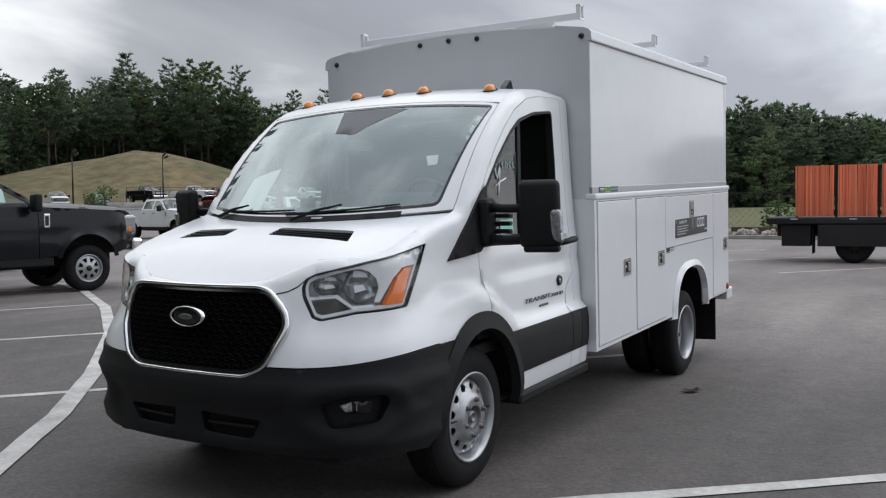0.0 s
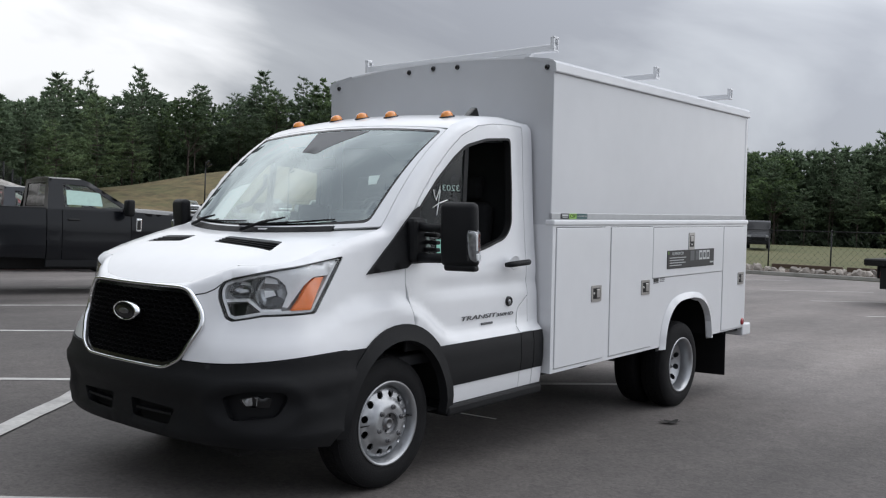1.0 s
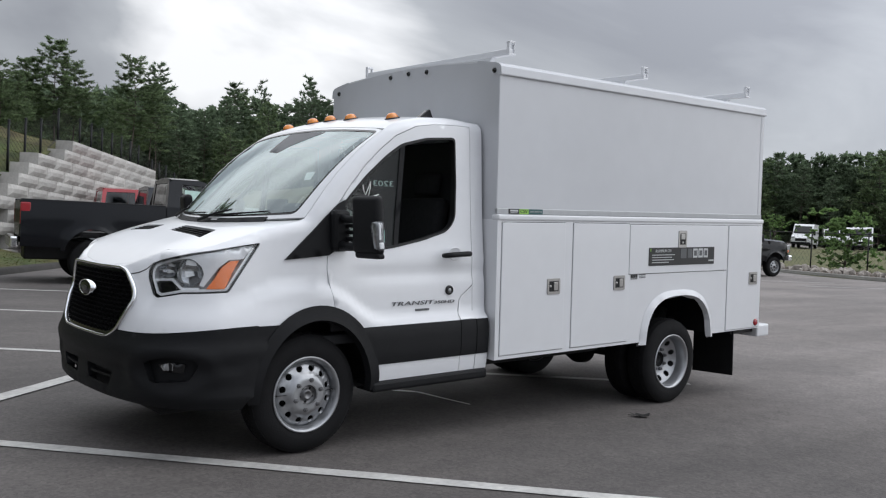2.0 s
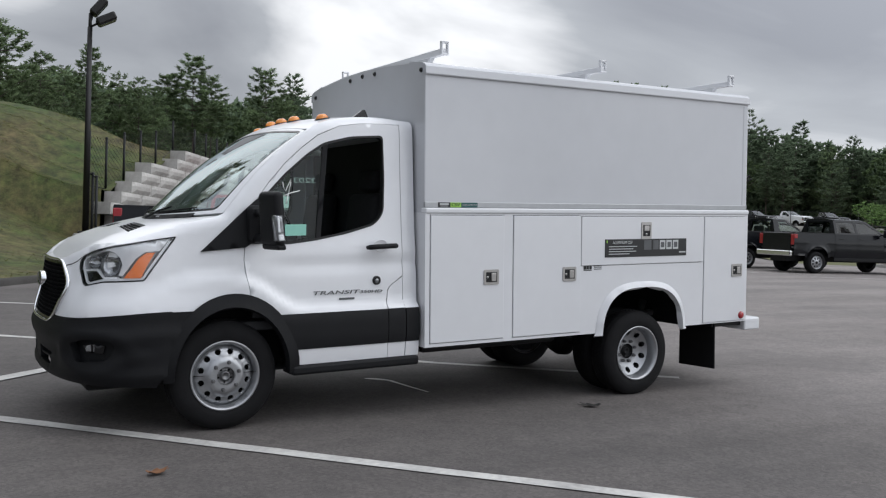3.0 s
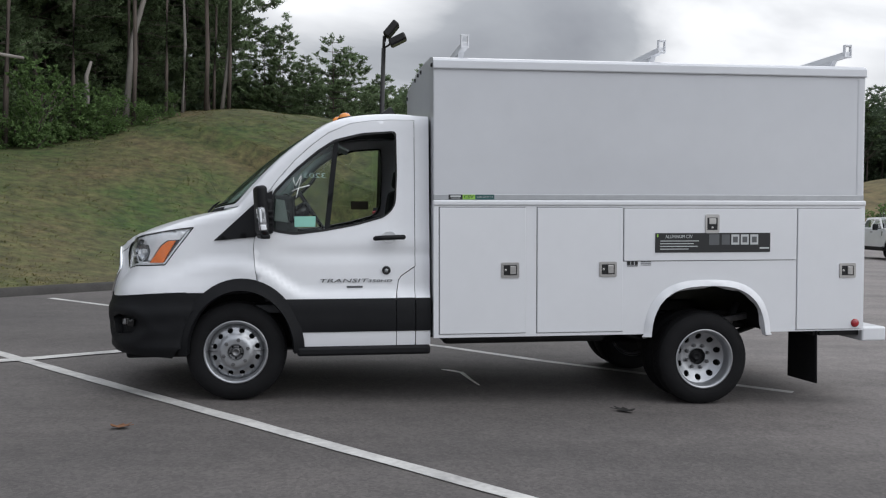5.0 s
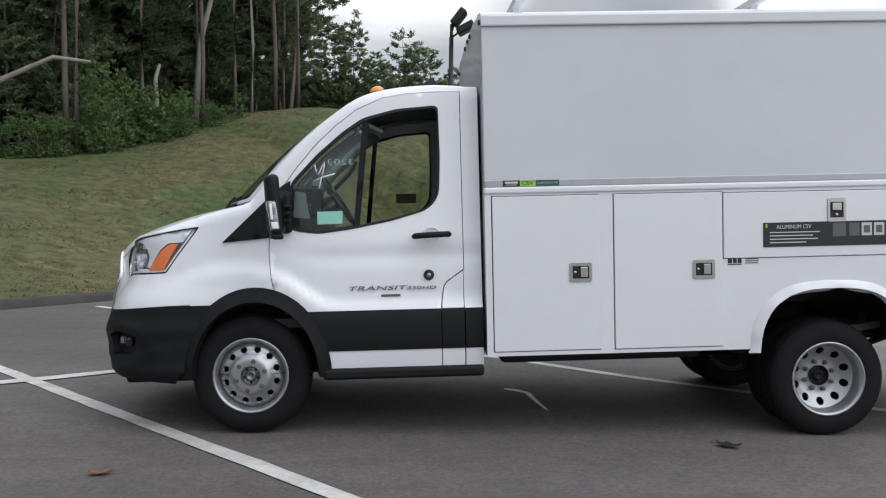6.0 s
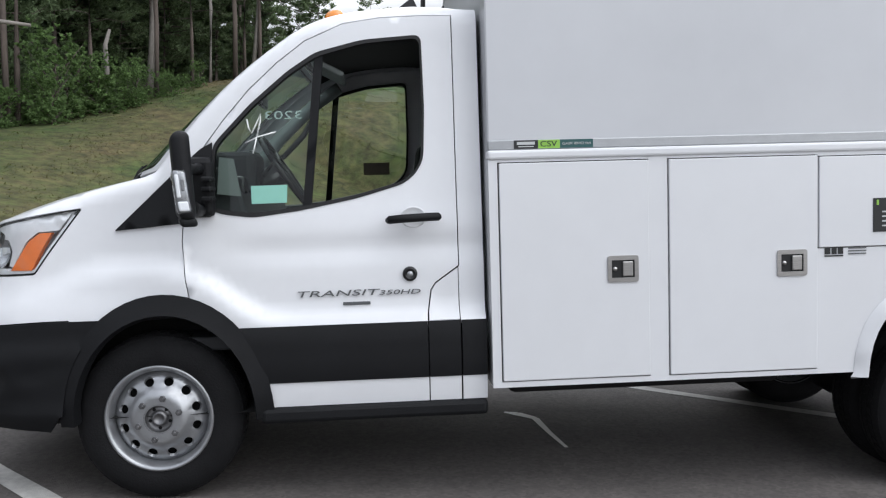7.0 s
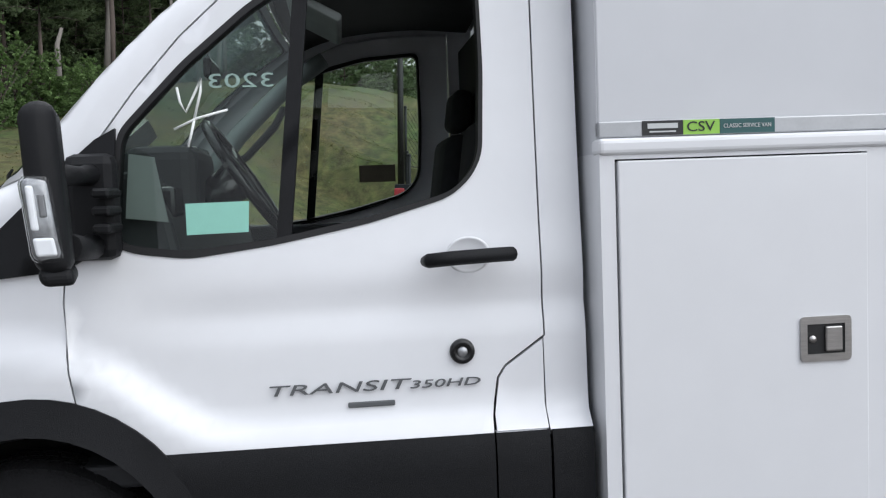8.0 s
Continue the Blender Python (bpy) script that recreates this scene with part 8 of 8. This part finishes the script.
        for hx in ([bed1 + 0.36] if not crew else [bed1 + 0.22, (bed1 + cab1) / 2 - 0.0]):
            part("door_handle", one_box(hx, hx + 0.2, *sorted((sg * 0.975, sg * 1.01)), 1.25 + z0, 1.285 + z0, 0.01), GLOSSBLACK, th)
        part("tail_lamp", one_box(tail - 0.012, tail + 0.16, *sorted((sg * 0.80, sg * 0.985)), 1.0 + z0, 1.40 + z0, 0.02), REDLENS, th, "red tail lamp")
        part("headlamp", one_box(nose - 0.32, nose - 0.01, *sorted((sg * 0.62, sg * 0.925)), 0.95 + z0, 1.29 + z0, 0.05), LAMPGREY, th, "clear headlamp")
        part("corner_lamp", one_box(nose - 0.19, nose - 0.12, *sorted((sg * 0.90, sg * 0.932)), 0.98 + z0, 1.07 + z0, 0.012), ORANGE, th, "orange corner lamp")
        part("wing_badge", one_box(cab1 + 0.08, cab1 + 0.19, *sorted((sg * 0.97, sg * 1.003)), 1.08 + z0, 1.33 + z0, 0.02), CHROME, th, "bright wing vent badge")
        part("vent_slot", one_box(cab1 + 0.10, cab1 + 0.165, *sorted((sg * 1.0, sg * 1.006)), 1.12 + z0, 1.29 + z0, 0.004), GLOSSBLACK, th)
        part("rocker", one_box(bed1, cab1 + 0.25, *sorted((sg * 0.90, sg * 0.97)), 0.42 + z0, 0.57 + z0, 0.02), PLASTIC, th)
        for x in (0, L):
            truck_wheel(th, x, sg * 0.86, R, sg, SILVER)
    # bonnet, roof, screens, tailgate, bumpers
    hood = [(cab1 - 0.02, -0.94), (nose - 0.45, -0.92), (nose - 0.03, -0.80), (nose, 0), (nose - 0.03, 0.80), (nose - 0.45, 0.92), (cab1 - 0.02, 0.94)]
    part("bonnet", sheet(hood, lambda x, y: (x, y, z0 + 1.475 + 0.05 * (1 - y * y) - 0.06 * ease(x, cab1 + 0.3, nose) - 0.14 * ease(x, nose - 0.35, nose) ** 2 - 0.06 * ease(abs(y), 0.70, 0.95)), (), 0.14, 0.05), paint, th)
    roof = [(bed1 + 0.13, -0.70), (cab1 - 0.82, -0.70), (cab1 - 0.74, 0), (cab1 - 0.82, 0.70), (bed1 + 0.13, 0.70)]
    part("cab_roof", sheet(roof, lambda x, y: (x, y, z0 + 1.985 + 0.045 * (1 - (y / 0.7) ** 2)), (), 0.15, 0.06), paint, th)
    scr = [(-0.66, 0), (0.66, 0), (0.88, 1), (-0.88, 1)]
    part("windscreen", sheet(scr, lambda y, t: (cab1 - 0.80 + 0.90 * t + 0.08 * (1 - y * y), y, z0 + 1.985 - 0.52 * t), (), 0.3, 0.0, flip=True), GLASS, th, "windscreen")
    part("rear_window", sheet([(-0.62, 1.50), (0.62, 1.50), (0.56, 1.90), (-0.56, 1.90)], lambda y, z: (bed1 + 0.06 + 0.08 * (z - 1.5), y, z + z0), (), 0.3, 0.0, flip=True), GLASS, th)
    part("cab_back", sheet([(-0.93, 0.60), (0.93, 0.60), (0.93, 1.44), (0.70, 1.99), (-0.70, 1.99), (-0.93, 1.44)], lambda y, z: (bed1 + 0.05 + 0.08 * max(0, z - 1.5), y, z + z0), [[(-0.63, 1.49), (0.63, 1.49), (0.57, 1.91), (-0.57, 1.91)]], 0.3, 0.02, flip=True), paint, th)
    part("dashboard", one_box(cab1 - 0.5, cab1, -0.85, 0.85, 1.2 + z0, 1.46 + z0, 0.04), TRIM, th)
    for y in (-0.45, 0.45):
        part("seat", one_box(bed1 + 0.25 + (1.0 if crew else 0), bed1 + 0.42 + (1.0 if crew else 0), y - 0.26, y + 0.26, 0.9 + z0, 1.72 + z0, 0.06, 3), SEATCLOTH, th)
    part("tailgate", one_box(tail - 0.01, tail + 0.05, -0.80, 0.80, 0.78 + z0, 1.44 + z0, 0.02), paint, th)
    part("bed_floor", one_box(tail + 0.05, bed1 - 0.01, -0.93, 0.93, 0.85 + z0, 0.90 + z0), DARKMETAL, th)
    for sg in (-1, 1):
        part("bed_rail", one_box(tail, bed1, *sorted((sg * 0.86, sg * 0.955)), 1.425 + z0, 1.465 + z0, 0.015), PLASTIC, th)
    part("rear_bumper", one_box(tail - 0.16, tail - 0.02, -0.95, 0.95, 0.58 + z0, 0.78 + z0, 0.03, 2), CHROME, th, "chrome rear bumper")
    part("front_bumper", one_box(nose - 0.10, nose + 0.12, -0.93, 0.93, 0.62 + z0, 0.86 + z0, 0.06, 3), CHROME, th, "chrome front bumper")
    part("grille", one_box(nose - 0.12, nose + 0.03, -0.62, 0.62, 0.92 + z0, 1.30 + z0, 0.05, 3), PLASTIC, th, "black grille")
    for k in range(2):
        part("grille_bar", one_box(nose + 0.02, nose + 0.045, -0.58, 0.58, 1.03 + 0.13 * k + z0, 1.08 + 0.13 * k + z0, 0.012), CHROME, th)
    part("chassis", one_box(tail + 0.1, nose - 0.3, -0.45, 0.45, 0.42, 0.72 + z0, 0.03), DARKMETAL, th)
    part("inner_body", one_box(cab1 + 0.1, nose - 0.35, -0.70, 0.70, 0.6 + z0, 1.30 + z0), HOLE, th)
    return th


def heading(x0, y0, x1, y1, z=0.0):
    return pose(x0, y0, z, 0, 0, math.degrees(math.atan2(y1 - y0, x1 - x0)))


# near row by the wall
near_black = pickup(TRUCKBLACK, False, "black regular-cab pickup with silver wheels parked by the lane line", heading(2.98, 12.22, 6.63, 11.49), lift=0.06)
part("window_sticker", sheet([(1.64, 1.53), (2.26, 1.52), (2.24, 1.76), (1.65, 1.79)], lambda x, z: (x, -(0.942 - 0.26 * (z - 1.44) / 0.58), z + 0.06), (), 0.2, 0.002), PRICESHEET, near_black, "pale green price sheet in the side window")
pickup(TRUCKGREY, False, "dark grey regular-cab pickup parked behind the black one", heading(5.08, 18.59, 8.68, 17.87), lift=0.06)
red_truck = pickup(TRUCKRED, True, "red crew-cab pickup parked by the block wall", heading(5.64, 22.22, 9.24, 21.5), lift=0.06, glass_=DARKGLASS)
# row across the lane
pickup(TRUCKBLACK, True, "black crew-cab pickup with bright wheels", heading(27.45, 15.75, 31.4, 14.85), lift=0.05, glass_=DARKGLASS)
w1 = pickup(TRUCKWHITE, False, "white regular-cab work pickup", heading(30.0, 25.1, 33.7, 24.1), lift=0.10)
for x, y, a in ((5.71, 25.6, -11), (29.4, 28.4, -14), (31.3, 32.6, -14)):
    copy_thing(w1, pose(x, y, 0, 0, 0, a))
copy_thing(red_truck, pose(33.4, 36.9, 0, 0, 0, -14))["label"] = "red pickup parked in the row of white trucks"
pickup(TRUCKWHITE, True, "white crew-cab pickup standing across the lane", pose(29.0, 35.7, 0, 0, 0, -100), lift=0.08)
blk = pickup(TRUCKBLACK, False, "black pickup at the end of the truck row", heading(27.5, 19.0, 31.1, 18.2), lift=0.05)
# upper lot, nose towards the lane
rng_ = random.Random(3)
kinds = {"w": w1, "r": red_truck, "k": blk}
for k, (q, c) in enumerate(((13.6, "w"), (9.2, "k"), (4.4, "k"), (-0.6, "w"), (-3.9, "r"), (-7.0, "r"), (-10.6, "k"), (-14.2, "w"), (-18.5, "k"), (-22.5, "w"), (-27.0, "k"))):
    x, y = from_dq(110.5 + rng_.uniform(-0.4, 0.4), q)
    ang = math.degrees(math.atan2(-FE.y, -FE.x)) + rng_.uniform(30, 44) - (24 if q > 8 else 0)
    copy_thing(kinds[c], pose(x, y, far_z(x, y) + 0.02, 0, 0, ang))["label"] = {"w": "white", "r": "red", "k": "black"}[c] + " pickup parked on the upper lot"


def cargo_van(paint, label, at):
    th = thing("cargo_van", label, "van", at, group="far vans")
    prof = [(-1.0, 0.4), (4.3, 0.4), (4.5, 0.6), (4.48, 1.0), (4.2, 1.2), (3.55, 1.42), (2.75, 2.35), (2.4, 2.5), (-0.9, 2.5), (-1.05, 2.3)]
    part("van_body", prism(bmesh.new(), prof, -0.98, 0.98, 0.06), paint, th)
    part("windscreen", sheet([(-0.80, 0), (0.80, 0), (0.88, 1), (-0.88, 1)], lambda y, t: (2.84 + 0.66 * t, y, 2.27 - 0.78 * t), (), 0.4, 0.0), GLOSSBLACK, th)
    for s in (-1, 1):
        part("side_window", one_box(2.2, 2.9, *sorted((s * 0.975, s * 0.985)), 1.45, 2.0, 0.004), GLOSSBLACK, th)
        part("headlamp", one_box(4.2, 4.47, *sorted((s * 0.6, s * 0.95)), 0.95, 1.15, 0.03), SILVER, th)
        part("door_mirror", one_box(3.0, 3.12, *sorted((s * 1.0, s * 1.2)), 1.35, 1.7, 0.03), PLASTIC, th)
        for x in (0, 3.5):
            truck_wheel(th, x, s * 0.84, 0.36, s, SILVER)
    part("grille", one_box(4.44, 4.52, -0.55, 0.55, 0.7, 1.0, 0.02), PLASTIC, th)
    part("front_bumper", one_box(4.35, 4.56, -0.95, 0.95, 0.36, 0.62, 0.05), PLASTIC, th)
    return th


v1 = cargo_van(TRUCKWHITE, "white cargo van parked beyond the fence", pose(92, 38.5, far_z(92, 38.5), 0, 0, 205))
for x, y, a in ((88, 42.5, 200), (100, 43, 200), (108, 40.5, 200), (112, 52, 210)):
    copy_thing(v1, pose(x, y, far_z(x, y), 0, 0, a))
cargo_van(TRUCKBLACK, "dark van parked beyond the fence", pose(78, 25.5, far_z(78, 25.5), 0, 0, 200))


def stake_truck():
    """Flat-bed truck with upright orange stake boards; x points forward, origin under the rear axle."""
    th = thing("flatbed_truck", "black flatbed truck carrying upright orange-red stake boards", "truck", pose(20.3, -0.32, 0, 0, 0, -86))
    part("deck", one_box(-1.95, 4.2, -1.2, 1.2, 0.93, 1.10, 0.015), DARKMETAL, th, "black steel deck")
    part("rub_rail", one_box(-1.96, 4.2, -1.235, -1.2, 0.95, 1.08, 0.01), GLOSSBLACK, th)
    for x in (-1.4, -0.1, 1.2, 2.5):
        part("reflector", one_box(x, x + 0.16, -1.243, -1.235, 1.045, 1.07), DECALWHITE, th)
    mesh = None
    rng = random.Random(2)
    x = -1.28
    while x < 4.1:
        if not (-0.46 < x < -0.34 or 0.46 < x < 0.58 or 1.38 < x < 1.50 or 2.30 < x < 2.42):
            at = pose(x, -1.08 + rng.uniform(-0.03, 0.03), 1.12, rng.uniform(-0.6, 0.6), rng.uniform(-0.5, 0.5), rng.uniform(-2, 2))
            if mesh is None:
                mesh = part("stake_board", one_box(-0.0228, 0.0228, -0.03, 0.03, 0, 1.22, 0.003), STAKE, th, at=at).data
            else:
                same_part("stake_board", mesh, th, at)
        x += 0.047
    for x in (-1.28, -0.40, 0.52, 1.44, 2.36):
        part("stake_post", one_box(x - 0.03, x + 0.03, -1.03, -0.98, 1.1, 2.33, 0.005), DARKMETAL, th)
    part("board_rail", one_box(-1.3, 4.1, -1.02, -0.99, 1.16, 1.26, 0.005), DARKMETAL, th)
    part("board_rail", one_box(-1.3, 4.1, -1.02, -0.99, 2.25, 2.32, 0.005), DARKMETAL, th)
    part("tool_box", one_box(0.95, 2.1, -1.15, -0.55, 0.42, 0.92, 0.02), GLOSSBLACK, th)
    part("frame_rail", one_box(-1.8, 5.8, -0.45, 0.45, 0.62, 0.92, 0.02), DARKMETAL, th)
    part("side_skirt", one_box(-0.80, 0.90, -1.17, -1.14, 0.40, 0.93, 0.01), GLOSSBLACK, th)
    part("mud_flap", one_box(-0.92, -0.90, -1.15, -0.5, 0.22, 0.85, 0.004), RUBBER, th)
    part("tail_panel", one_box(-1.62, -0.95, -1.12, -0.6, 0.40, 0.92, 0.02), DARKMETAL, th)
    part("tail_lamp", one_box(-1.64, -1.62, -1.0, -0.8, 0.66, 0.82, 0.005), REDLENS, th)
    for s in (-1, 1):
        for y in (0.95, 0.66):
            truck_wheel(th, 0, s * y, 0.42, s, DARKMETAL)
        truck_wheel(th, 5.2, s * 0.92, 0.42, s, SILVER)
    cab = [(4.35, 0.6), (6.2, 0.6), (6.25, 1.2), (5.9, 1.45), (5.2, 1.55), (4.85, 2.2), (4.4, 2.25)]
    part("truck_cab", prism(bmesh.new(), cab, -0.95, 0.95, 0.06), TRUCKBLACK, th)
    for s in (-1, 1):
        part("side_window", one_box(4.5, 4.95, *sorted((s * 0.945, s * 0.955)), 1.6, 2.1, 0.004), GLOSSBLACK, th)


stake_truck()


def fallen_leaf(x, y, r, a, leaf=LEAF):
    th = thing("fallen_leaf", "dry brown fallen leaf on the asphalt" if leaf is LEAF else "dark withered fallen leaf on the asphalt", "leaf", pose(x, y, 0.006, 0, 0, a), group="fallen leaves")
    o = [(r * (1 + 0.25 * math.cos(5 * t)) * math.cos(t), r * 0.6 * (1 + 0.25 * math.cos(5 * t)) * math.sin(t)) for t in np.linspace(0, 6.28, 16, endpoint=False)]
    part("blade", sheet(o, lambda u, v: (u, v, 0.02 * abs(v) / r + 0.018 * (u / r) ** 2), (), 0.03, 0.002), leaf, th)
    part("stalk", tube(bmesh.new(), [(r * 0.8, 0, 0.008), (r * 1.5, 0.01, 0.012)], 0.002, 4), leaf, th)


fallen_leaf(-0.62, -1.72, 0.055, 20)
fallen_leaf(2.76, -1.22, 0.07, 140, DARKLEAF)

# spilt white paint under the van
bm = bmesh.new()
pts = [Vector((1.655, 0.475, 0.004)), Vector((1.72, 0.435, 0.004)), Vector((1.812, 0.325, 0.004)), Vector((1.835, 0.02, 0.004)), Vector((1.868, -0.26, 0.004))]
for a, b, w0, w1_ in ((pts[0], pts[1], 0.012, 0.035), (pts[1], pts[2], 0.035, 0.024), (pts[2], pts[3], 0.022, 0.015), (pts[3], pts[4], 0.015, 0.010)):
    d = (b - a).normalized()
    n_ = Vector((-d.y, d.x, 0))
    bm.faces.new([bm.verts.new(p) for p in (a + n_ * w0, a - n_ * w0, b - n_ * w1_, b + n_ * w1_)])
bmesh.ops.recalc_face_normals(bm, faces=bm.faces[:])
tagged(part("paint_spill", bm, SPILL), "thin spilt white paint mark on the asphalt", "road marking", kind="structure")
